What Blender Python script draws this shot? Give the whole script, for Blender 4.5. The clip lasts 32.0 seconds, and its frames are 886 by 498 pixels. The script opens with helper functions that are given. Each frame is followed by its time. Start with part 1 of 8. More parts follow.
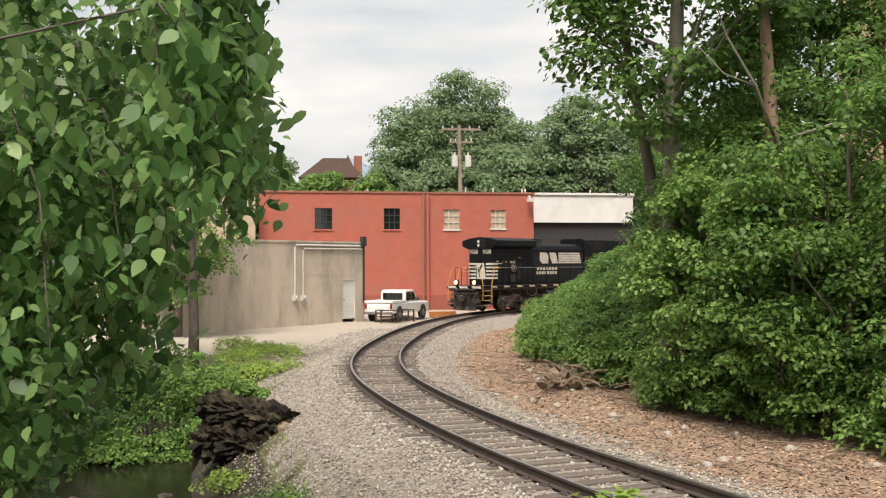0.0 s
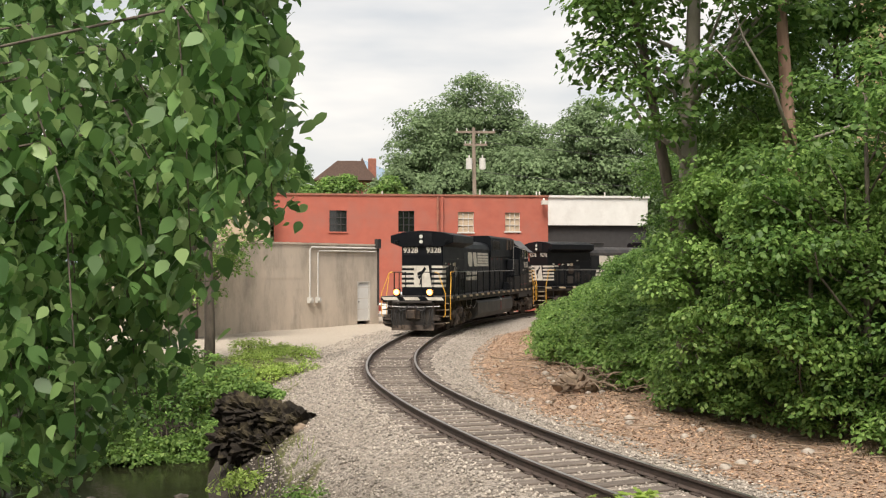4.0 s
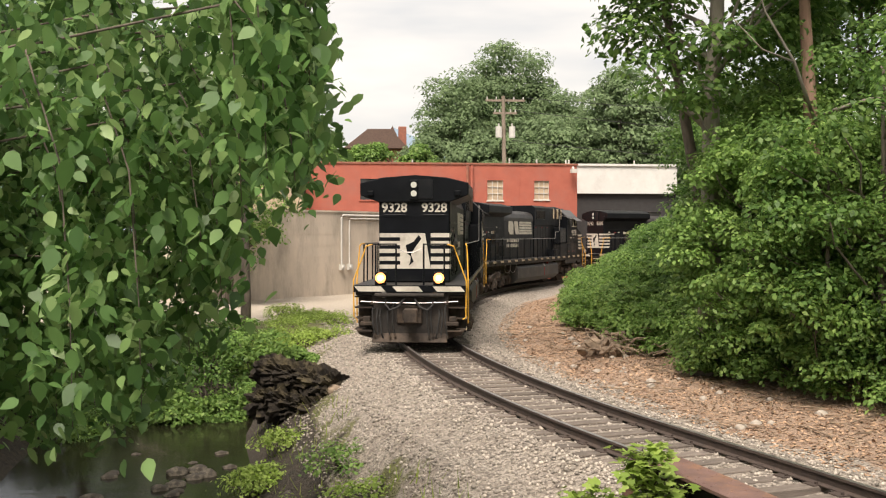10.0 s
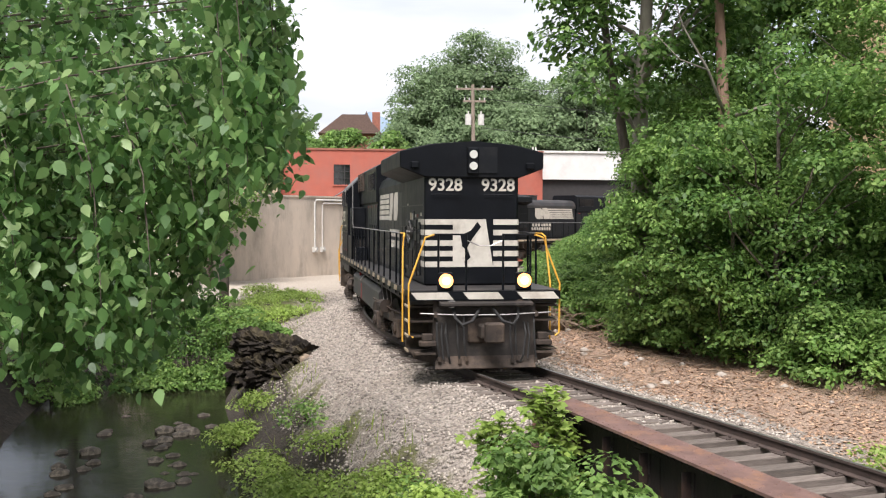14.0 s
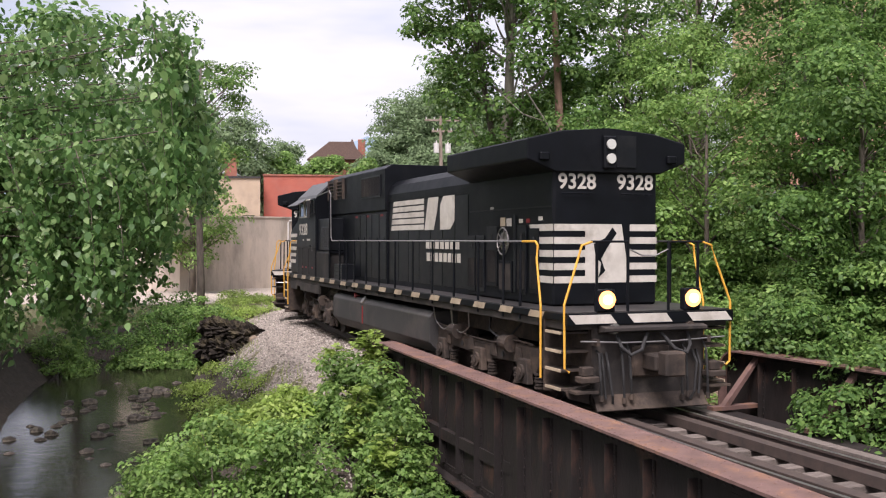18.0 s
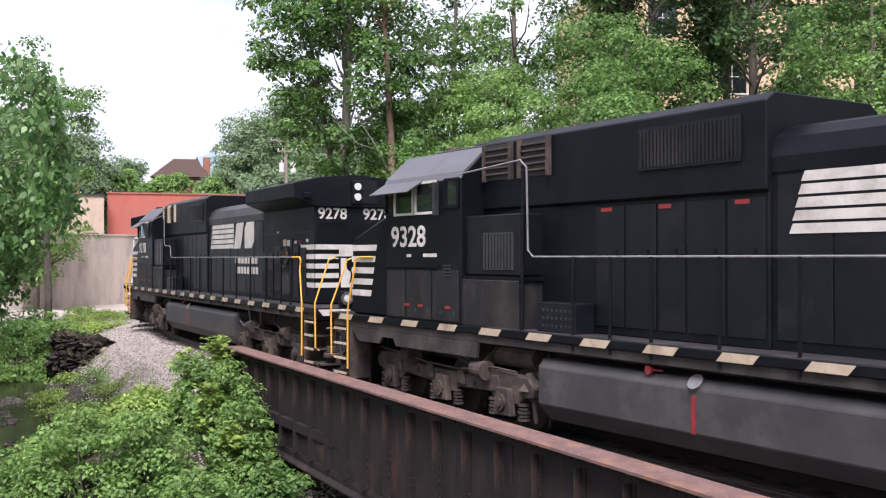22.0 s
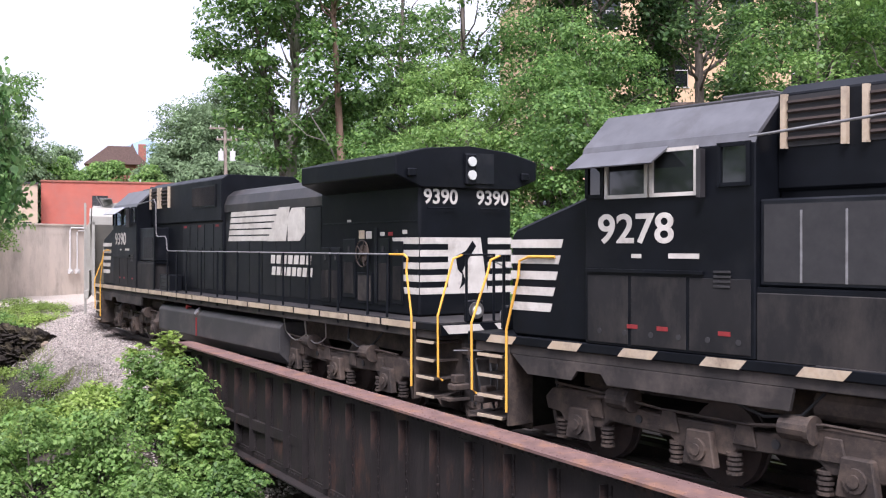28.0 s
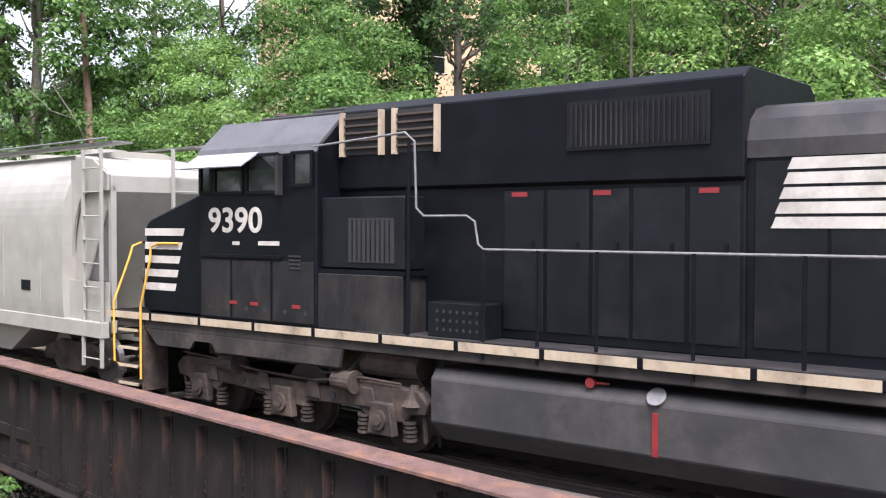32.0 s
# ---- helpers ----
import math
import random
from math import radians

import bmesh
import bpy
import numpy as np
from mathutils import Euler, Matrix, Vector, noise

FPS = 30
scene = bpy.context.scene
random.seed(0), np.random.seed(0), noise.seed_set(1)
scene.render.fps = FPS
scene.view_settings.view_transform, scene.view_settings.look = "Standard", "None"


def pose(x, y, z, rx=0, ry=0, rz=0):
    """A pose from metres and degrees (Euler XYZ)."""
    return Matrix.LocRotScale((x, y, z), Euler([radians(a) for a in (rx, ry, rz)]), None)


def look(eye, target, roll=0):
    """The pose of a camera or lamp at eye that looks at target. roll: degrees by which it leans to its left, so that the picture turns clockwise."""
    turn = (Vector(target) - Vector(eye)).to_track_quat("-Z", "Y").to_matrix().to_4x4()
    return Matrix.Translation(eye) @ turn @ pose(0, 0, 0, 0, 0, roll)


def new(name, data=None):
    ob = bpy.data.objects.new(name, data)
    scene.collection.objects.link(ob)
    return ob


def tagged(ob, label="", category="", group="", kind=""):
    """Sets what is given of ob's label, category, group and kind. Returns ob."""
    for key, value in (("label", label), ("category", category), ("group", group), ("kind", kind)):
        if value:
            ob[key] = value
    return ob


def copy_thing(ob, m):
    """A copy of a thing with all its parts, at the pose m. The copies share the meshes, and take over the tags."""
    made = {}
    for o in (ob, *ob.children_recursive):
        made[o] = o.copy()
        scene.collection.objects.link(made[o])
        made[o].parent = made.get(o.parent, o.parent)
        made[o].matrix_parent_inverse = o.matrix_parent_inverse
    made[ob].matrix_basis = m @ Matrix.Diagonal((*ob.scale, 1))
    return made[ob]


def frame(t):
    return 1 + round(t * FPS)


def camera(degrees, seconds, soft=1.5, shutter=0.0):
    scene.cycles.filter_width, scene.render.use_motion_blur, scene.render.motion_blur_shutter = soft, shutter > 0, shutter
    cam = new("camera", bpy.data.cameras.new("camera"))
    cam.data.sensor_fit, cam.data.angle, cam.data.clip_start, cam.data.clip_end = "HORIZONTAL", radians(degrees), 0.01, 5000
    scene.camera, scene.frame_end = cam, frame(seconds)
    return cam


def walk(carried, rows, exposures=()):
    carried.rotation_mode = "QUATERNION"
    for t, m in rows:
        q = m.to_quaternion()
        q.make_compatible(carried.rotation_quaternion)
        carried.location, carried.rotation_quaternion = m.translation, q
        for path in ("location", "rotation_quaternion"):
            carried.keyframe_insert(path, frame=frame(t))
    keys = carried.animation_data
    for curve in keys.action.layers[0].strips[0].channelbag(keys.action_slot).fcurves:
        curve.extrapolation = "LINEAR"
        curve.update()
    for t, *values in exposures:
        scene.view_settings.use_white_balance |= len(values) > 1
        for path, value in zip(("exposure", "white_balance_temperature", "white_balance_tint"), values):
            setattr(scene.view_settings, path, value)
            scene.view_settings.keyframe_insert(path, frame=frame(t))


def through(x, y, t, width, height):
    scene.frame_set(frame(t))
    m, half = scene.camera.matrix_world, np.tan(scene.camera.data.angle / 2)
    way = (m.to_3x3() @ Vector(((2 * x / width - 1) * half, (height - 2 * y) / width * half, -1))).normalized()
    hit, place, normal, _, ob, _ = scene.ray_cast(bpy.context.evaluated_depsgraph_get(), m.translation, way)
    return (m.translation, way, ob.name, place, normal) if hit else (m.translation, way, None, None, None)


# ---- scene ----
cam = camera(47.45, 32.0, soft=1.2)


def shot(x, y, z, yaw, pitch, roll):
    """A camera pose from its eye, its heading from north, its tilt and its lean."""
    a, b = radians(yaw), radians(pitch)
    return look((x, y, z), (x + math.sin(a) * math.cos(b), y + math.cos(a) * math.cos(b), z + math.sin(b)), roll)


EXPOSURES = [(0, 0.32, 6900, 11), (8, 0.42, 7050, 12), (10, 0.46, 7200, 13), (11.2, 0.78, 7050, 13), (12, 0.72, 6800, 13), (13, 0.62, 6500, 14), (14.5, 0.58, 6300, 15), (17, 0.34, 6300, 20), (18, 0.46, 6300, 23), (19.5, 0.62, 6000, 23), (21, 0.76, 5900, 23), (22.5, 0.70, 5850, 24), (24, 0.58, 5800, 25), (26.5, 0.78, 5800, 25), (28.5, 0.88, 5750, 25), (30.5, 1.00, 5750, 22), (32, 1.08, 5850, 20)]
walk(cam, [
    (0.0, shot(-0.67, 15.06, 2.99, 5.90, 0.83, -0.24)),
    (0.5, shot(-0.68, 15.06, 2.99, 5.72, 0.86, -0.22)),
    (1.0, shot(-0.69, 15.05, 2.98, 5.53, 1.05, -0.21)),
    (1.5, shot(-0.69, 15.05, 2.98, 5.43, 1.05, -0.20)),
    (2.0, shot(-0.70, 15.05, 2.98, 5.52, 1.00, -0.20)),
    (2.5, shot(-0.71, 15.04, 2.98, 5.51, 1.00, -0.19)),
    (4.5, shot(-0.74, 15.03, 2.97, 4.89, 0.97, -0.13)),
    (5.0, shot(-0.75, 15.03, 2.96, 4.62, 0.78, -0.12)),
    (5.5, shot(-0.75, 15.02, 2.96, 4.44, 0.58, -0.09)),
    (6.0, shot(-0.76, 15.02, 2.96, 4.41, 0.45, -0.08)),
    (6.5, shot(-0.76, 14.98, 2.96, 4.09, 0.43, -0.06)),
    (7.0, shot(-0.76, 14.90, 2.96, 3.78, 0.50, -0.06)),
    (7.5, shot(-0.76, 14.77, 2.97, 3.68, 0.23, -0.05)),
    (8.0, shot(-0.76, 14.63, 2.97, 3.74, -0.02, -0.04)),
    (8.5, shot(-0.76, 14.51, 2.98, 3.78, -0.07, -0.04)),
    (9.0, shot(-0.77, 14.42, 2.98, 3.70, -0.21, -0.03)),
    (9.5, shot(-0.77, 14.32, 2.99, 3.57, -0.50, -0.02)),
    (10.0, shot(-0.77, 14.21, 2.99, 3.43, -0.85, -0.02)),
    (10.5, shot(-0.78, 14.08, 3.00, 3.26, -1.13, -0.02)),
    (11.0, shot(-0.79, 13.91, 3.01, 3.33, -1.43, -0.02)),
    (11.5, shot(-0.80, 13.63, 3.02, 3.50, -1.64, -0.02)),
    (12.0, shot(-0.82, 13.23, 3.04, 3.45, -1.68, -0.02)),
    (12.5, shot(-0.74, 12.78, 3.04, 3.53, -1.75, 0.03)),
    (13.0, shot(-0.66, 12.27, 3.04, 3.92, -1.92, 0.08)),
    (13.5, shot(-0.57, 11.73, 3.05, 4.34, -1.83, 0.13)),
    (14.0, shot(-0.50, 11.28, 3.05, 4.79, -1.79, 0.19)),
    (14.5, shot(-0.43, 10.95, 3.04, 5.13, -1.85, 0.21)),
    (16.5, shot(1.05, 7.02, 2.75, 4.33, -0.73, 0.02)),
    (17.0, shot(1.26, 6.01, 2.74, 4.50, -0.51, 0.04)),
    (17.5, shot(1.53, 4.44, 2.74, 4.54, -0.47, 0.05)),
    (18.0, shot(1.86, 2.52, 2.74, 4.61, -0.50, 0.04)),
    (18.5, shot(1.81, 0.55, 2.73, 5.94, -0.45, 0.03)),
    (19.0, shot(1.78, -0.70, 2.73, 7.87, -0.33, 0.02)),
    (19.5, shot(1.77, -0.86, 2.72, 10.20, -0.29, 0.02)),
    (20.0, shot(1.76, -1.08, 2.72, 12.31, -0.23, 0.00)),
    (20.5, shot(1.75, -1.09, 2.72, 12.94, 0.04, -0.03)),
    (21.0, shot(1.75, -1.09, 2.71, 12.95, 0.49, -0.06)),
    (21.5, shot(1.74, -1.10, 2.71, 13.20, 0.68, -0.06)),
    (22.0, shot(1.73, -1.10, 2.71, 13.25, 0.49, -0.04)),
    (22.5, shot(1.64, -1.08, 2.74, 13.59, 0.19, -0.01)),
    (23.0, shot(1.56, -1.06, 2.77, 14.03, 0.36, -0.00)),
    (23.5, shot(1.47, -1.04, 2.80, 14.46, 0.43, 0.03)),
    (24.0, shot(1.38, -1.02, 2.84, 14.97, 0.55, 0.04)),
    (24.5, shot(1.38, -1.01, 2.84, 14.99, 0.62, 0.03)),
    (26.5, shot(1.40, -0.98, 2.85, 14.60, 0.34, -0.00)),
    (27.0, shot(1.40, -0.98, 2.85, 14.74, 0.02, 0.02)),
    (27.5, shot(1.36, -0.95, 2.86, 15.61, -0.34, 0.02)),
    (28.0, shot(1.31, -0.93, 2.87, 16.82, -0.19, 0.02)),
    (28.5, shot(1.27, -0.90, 2.87, 17.89, -0.08, -0.00)),
    (29.0, shot(1.22, -0.88, 2.88, 18.96, -0.24, -0.01)),
    (29.5, shot(1.18, -0.86, 2.88, 19.82, -0.43, -0.00)),
    (30.0, shot(1.13, -0.83, 2.89, 20.91, -0.44, 0.02)),
    (30.5, shot(1.14, -0.81, 2.92, 22.56, -0.14, 0.06)),
    (31.0, shot(1.16, -0.78, 2.94, 24.39, 0.08, 0.07)),
    (31.5, shot(1.17, -0.75, 2.97, 26.55, -0.57, 0.09)),
    (32.0, shot(1.18, -0.73, 2.99, 30.57, -1.27, 0.11)),
], EXPOSURES)

# ---- daylight under a bright overcast sky ----
SUN_AZ, SUN_EL = 200.0, 58.0
world = bpy.data.worlds.new("sky")
scene.world = world
world.use_nodes = True
wt = world.node_tree
wt.nodes.clear()
sky = wt.nodes.new("ShaderNodeTexSky")
sky.sky_type, sky.sun_disc = "NISHITA", False
sky.sun_elevation, sky.sun_rotation = radians(SUN_EL), radians(SUN_AZ)
sky.dust_density, sky.air_density = 3.0, 1.2
sky_gain = wt.nodes.new("ShaderNodeVectorMath")
sky_gain.operation = "SCALE"
sky_gain.inputs["Scale"].default_value = 0.11
wt.links.new(sky.outputs["Color"], sky_gain.inputs[0])
wc = wt.nodes.new("ShaderNodeTexCoord")
wm = wt.nodes.new("ShaderNodeMapping")
wm.inputs["Scale"].default_value = (1.2, 1.2, 5.0)
wt.links.new(wc.outputs["Generated"], wm.inputs["Vector"])
wn = wt.nodes.new("ShaderNodeTexNoise")
wn.inputs["Scale"].default_value, wn.inputs["Detail"].default_value, wn.inputs["Roughness"].default_value = 1.7, 5, 0.5
wt.links.new(wm.outputs["Vector"], wn.inputs["Vector"])
wr = wt.nodes.new("ShaderNodeValToRGB")
wr.color_ramp.elements[0].position, wr.color_ramp.elements[0].color = 0.40, (0.56, 0.615, 0.68, 1)
wr.color_ramp.elements[1].position, wr.color_ramp.elements[1].color = 0.60, (0.97, 0.955, 0.93, 1)
wt.links.new(wn.outputs["Fac"], wr.inputs["Fac"])
wx = wt.nodes.new("ShaderNodeMix")
wx.data_type = "RGBA"
wx.inputs["Factor"].default_value = 0.86
wt.links.new(sky_gain.outputs["Vector"], wx.inputs["A"])
wt.links.new(wr.outputs["Color"], wx.inputs["B"])
wb = wt.nodes.new("ShaderNodeBackground")
wb.inputs["Strength"].default_value = 0.92
wt.links.new(wx.outputs["Result"], wb.inputs["Color"])
wo = wt.nodes.new("ShaderNodeOutputWorld")
wt.links.new(wb.outputs["Background"], wo.inputs["Surface"])

sun_data = bpy.data.lights.new("sun", "SUN")
sun_data.energy, sun_data.angle, sun_data.color = 4.2, radians(28), (1.0, 0.96, 0.9)
sun = new("sun", sun_data)
sun.matrix_world = look((0, 0, 0), (-math.sin(radians(SUN_AZ)) * math.cos(radians(SUN_EL)),
                                    -math.cos(radians(SUN_AZ)) * math.cos(radians(SUN_EL)), -math.sin(radians(SUN_EL))))


# ---- materials ----
def pbr(name, c1, c2=None, scale=6.0, rough=0.6, rough2=None, metal=0.0, bump=0.0, bscale=None, stain=None, stain_scale=0.8,
        stain_at=0.58, detail=6, stretch=(1, 1, 1), piece=0.0, island=0.0, coat=0.0, spec=0.5):
    """Two-tone noise, an optional larger stain, gloss variation and relief; piece or island vary whole pieces."""
    m = bpy.data.materials.new(name)
    m.use_nodes = True
    nt = m.node_tree
    N, K = nt.nodes, nt.links
    b = N["Principled BSDF"]
    b.inputs["Metallic"].default_value = metal
    b.inputs["Specular IOR Level"].default_value = spec
    if coat:
        b.inputs["Coat Weight"].default_value = coat
        b.inputs["Coat Roughness"].default_value = 0.25
    tc = N.new("ShaderNodeTexCoord")
    mp = N.new("ShaderNodeMapping")
    mp.inputs["Scale"].default_value = stretch
    K.new(tc.outputs["Object"], mp.inputs["Vector"])
    n1 = N.new("ShaderNodeTexNoise")
    n1.inputs["Scale"].default_value, n1.inputs["Detail"].default_value = scale, detail
    n1.inputs["Roughness"].default_value = 0.62
    K.new(mp.outputs["Vector"], n1.inputs["Vector"])
    r = N.new("ShaderNodeValToRGB")
    r.color_ramp.elements[0].position, r.color_ramp.elements[1].position = 0.33, 0.68
    c2 = c2 or tuple(x * 0.8 for x in c1)
    r.color_ramp.elements[0].color, r.color_ramp.elements[1].color = (*c2, 1), (*c1, 1)
    K.new(n1.outputs["Fac"], r.inputs["Fac"])
    col = r.outputs["Color"]
    if stain:
        n2 = N.new("ShaderNodeTexNoise")
        n2.inputs["Scale"].default_value, n2.inputs["Detail"].default_value = stain_scale, 7
        n2.inputs["Roughness"].default_value = 0.7
        K.new(mp.outputs["Vector"], n2.inputs["Vector"])
        r2 = N.new("ShaderNodeValToRGB")
        r2.color_ramp.elements[0].position, r2.color_ramp.elements[1].position = stain_at - 0.1, stain_at + 0.12
        K.new(n2.outputs["Fac"], r2.inputs["Fac"])
        x = N.new("ShaderNodeMix")
        x.data_type = "RGBA"
        K.new(r2.outputs["Color"], x.inputs["Factor"])
        K.new(col, x.inputs["A"])
        x.inputs["B"].default_value = (*stain, 1)
        col = x.outputs["Result"]
    if piece or island:
        if piece:
            src = N.new("ShaderNodeObjectInfo").outputs["Random"]
        else:
            src = N.new("ShaderNodeNewGeometry").outputs["Random Per Island"]
        mr = N.new("ShaderNodeMapRange")
        k = piece or island
        mr.inputs["To Min"].default_value, mr.inputs["To Max"].default_value = 1 - k, 1 + k
        K.new(src, mr.inputs["Value"])
        hs = N.new("ShaderNodeHueSaturation")
        K.new(mr.outputs["Result"], hs.inputs["Value"])
        K.new(col, hs.inputs["Color"])
        col = hs.outputs["Color"]
    K.new(col, b.inputs["Base Color"])
    rr = N.new("ShaderNodeMapRange")
    rr.inputs["To Min"].default_value = rough
    rr.inputs["To Max"].default_value = rough2 if rough2 is not None else min(1.0, rough + 0.18)
    K.new(n1.outputs["Fac"], rr.inputs["Value"])
    K.new(rr.outputs["Result"], b.inputs["Roughness"])
    if bump:
        nb = N.new("ShaderNodeTexNoise")
        nb.inputs["Scale"].default_value, nb.inputs["Detail"].default_value = bscale or scale * 4, 5
        K.new(mp.outputs["Vector"], nb.inputs["Vector"])
        bp = N.new("ShaderNodeBump")
        bp.inputs["Strength"].default_value, bp.inputs["Distance"].default_value = bump, 0.02
        K.new(nb.outputs["Fac"], bp.inputs["Height"])
        K.new(bp.outputs["Normal"], b.inputs["Normal"])
    return m


def leafy(name, c1, c2, c3, through=0.42, gloss=0.5):
    """Leaves: three greens by leaf, lit from behind as well."""
    m = bpy.data.materials.new(name)
    m.use_nodes = True
    nt = m.node_tree
    N, K = nt.nodes, nt.links
    b = N["Principled BSDF"]
    g = N.new("ShaderNodeNewGeometry")
    r = N.new("ShaderNodeValToRGB")
    r.color_ramp.elements[0].color, r.color_ramp.elements[1].color = (*c1, 1), (*c3, 1)
    r.color_ramp.elements.new(0.55).color = (*c2, 1)
    K.new(g.outputs["Random Per Island"], r.inputs["Fac"])
    tc = N.new("ShaderNodeTexCoord")
    n = N.new("ShaderNodeTexNoise")
    n.inputs["Scale"].default_value, n.inputs["Detail"].default_value = 0.9, 3
    K.new(tc.outputs["Object"], n.inputs["Vector"])
    mr = N.new("ShaderNodeMapRange")
    mr.inputs["From Min"].default_value, mr.inputs["From Max"].default_value = 0.3, 0.7
    mr.inputs["To Min"].default_value, mr.inputs["To Max"].default_value = 0.72, 1.3
    K.new(n.outputs["Fac"], mr.inputs["Value"])
    hs = N.new("ShaderNodeHueSaturation")
    K.new(mr.outputs["Result"], hs.inputs["Value"])
    K.new(r.outputs["Color"], hs.inputs["Color"])
    K.new(hs.outputs["Color"], b.inputs["Base Color"])
    b.inputs["Roughness"].default_value = gloss
    b.inputs["Specular IOR Level"].default_value = 0.3
    t = N.new("ShaderNodeBsdfTranslucent")
    K.new(hs.outputs["Color"], t.inputs["Color"])
    x = N.new("ShaderNodeMixShader")
    x.inputs["Fac"].default_value = through
    K.new(b.outputs["BSDF"], x.inputs[1])
    K.new(t.outputs["BSDF"], x.inputs[2])
    K.new(x.outputs["Shader"], N["Material Output"].inputs["Surface"])
    return m


def glow(name, color, strength):
    m = bpy.data.materials.new(name)
    m.use_nodes = True
    b = m.node_tree.nodes["Principled BSDF"]
    b.inputs["Base Color"].default_value = (*color, 1)
    b.inputs["Emission Color"].default_value = (*color, 1)
    b.inputs["Emission Strength"].default_value = strength
    return m


def glassy(name, color, rough=0.05):
    m = bpy.data.materials.new(name)
    m.use_nodes = True
    b = m.node_tree.nodes["Principled BSDF"]
    b.inputs["Base Color"].default_value = (*color, 1)
    b.inputs["Roughness"].default_value = rough
    b.inputs["Specular IOR Level"].default_value = 0.8
    return m


BLACK = pbr("black_loco_paint", (0.0056, 0.0067, 0.0091), (0.0036, 0.0042, 0.0055), 2.2, 0.32, 0.55, stain=(0.0120, 0.0123, 0.0135), stain_scale=0.7, stain_at=0.62, bump=0.04, bscale=14, spec=0.15)
BLACK_DOOR = pbr("black_door_paint", (0.0078, 0.0090, 0.0117), (0.0048, 0.0055, 0.0070), 3.0, 0.28, 0.52, stain=(0.0165, 0.0165, 0.0175), stain_scale=1.3, stain_at=0.60, piece=0.15, spec=0.25)
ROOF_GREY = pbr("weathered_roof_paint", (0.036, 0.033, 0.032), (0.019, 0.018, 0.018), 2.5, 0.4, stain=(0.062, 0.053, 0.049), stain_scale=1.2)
GRIME = pbr("brake_dust_grime", (0.064, 0.048, 0.038), (0.026, 0.021, 0.018), 3.0, 0.7, 0.9, stain=(0.120, 0.086, 0.063), stain_scale=1.6, bump=0.25, bscale=30, spec=0.3)
TANK = pbr("dusty_tank_paint", (0.060, 0.057, 0.055), (0.036, 0.035, 0.034), 1.6, 0.5, 0.75, stain=(0.085, 0.075, 0.068), stain_scale=1.1, bump=0.06, spec=0.3)
WHITE = pbr("white_stripe_paint", (0.60, 0.56, 0.49), (0.48, 0.44, 0.38), 3.5, 0.5, stain=(0.36, 0.32, 0.27), stain_scale=2.6, stain_at=0.6)
CREAM = pbr("dirty_cream_reflective", (0.52, 0.43, 0.31), (0.38, 0.29, 0.19), 5, 0.5, stain=(0.17, 0.125, 0.085), stain_scale=2.5, stain_at=0.6)
YELLOW = pbr("yellow_rail_paint", (0.74, 0.40, 0.05), (0.62, 0.32, 0.035), 6, 0.5, stain=(0.30, 0.17, 0.05), stain_scale=5, stain_at=0.68)
STEEL = pbr("bare_steel", (0.42, 0.40, 0.38), (0.28, 0.26, 0.25), 8, 0.32, metal=0.9)
LENS = glassy("lamp_lens", (0.55, 0.55, 0.5))
# grey base lightened to stand in for sky reflected on the roof slope
CAB_ROOF = pbr("sky_sheen_grey", (0.110, 0.109, 0.114), (0.072, 0.071, 0.074), 3.0, 0.36, 0.55, stain=(0.062, 0.058, 0.057), stain_scale=2.0)
GLASS = glassy("dark_window_glass", (0.012, 0.014, 0.014))
RED = pbr("red_decal", (0.25, 0.022, 0.022), (0.18, 0.016, 0.016), 8, 0.5)
# black rubber; also the painted darkness inside louvers and the open bay
HOSE = pbr("hose_and_opening_black", (0.030, 0.029, 0.028), (0.018, 0.017, 0.017), 8, 0.7)
LAMP = glow("headlamp_glow", (1.0, 0.74, 0.40), 4.5)
# emissive orange that imitates the bloom around a lit lamp
HALO = glow("headlamp_halo_glow", (1.0, 0.40, 0.10), 2.6)
DUSTY = pbr("dust_covered_black_paint", (0.050, 0.043, 0.0385), (0.023, 0.0210, 0.0200), 2.0, 0.6, 0.8, stain=(0.080, 0.066, 0.056), stain_scale=1.5, bump=0.05, spec=0.22)
DUST_DOOR = pbr("dusted_black_door_paint", (0.022, 0.0205, 0.0200), (0.0110, 0.0108, 0.0112), 1.6, 0.5, 0.75, stain=(0.045, 0.039, 0.034), stain_scale=1.2, spec=0.2, stretch=(1, 1, 0.5))
RUST = pbr("rusty_black_girder", (0.030, 0.0235, 0.0215), (0.014, 0.012, 0.0112), 3.2, 0.6, 0.85, stain=(0.095, 0.046, 0.030), stain_scale=1.5, stain_at=0.645, bump=0.3, bscale=22, stretch=(1, 1, 0.4), spec=0.25)
FLANGE = pbr("worn_flange_paint", (0.175, 0.102, 0.086), (0.105, 0.060, 0.050), 4, 0.7, stain=(0.25, 0.125, 0.065), stain_scale=2.3, stain_at=0.6, bump=0.2, bscale=40)
RAIL = pbr("rail_side_rust", (0.075, 0.052, 0.042), (0.045, 0.033, 0.028), 6, 0.7, bump=0.2)
TIE = pbr("weathered_tie_wood", (0.20, 0.165, 0.14), (0.10, 0.082, 0.07), 5, 0.85, bump=0.5, bscale=26, stretch=(1, 6, 6), piece=0.25)
STONE = pbr("ballast_stone", (0.42, 0.37, 0.32), (0.28, 0.245, 0.21), 9, 0.85, island=0.5)
WATER = pbr("creek_water", (0.020, 0.018, 0.011), (0.010, 0.009, 0.006), 0.9, 0.06, 0.2, bump=0.35, bscale=3.2, spec=0.22)
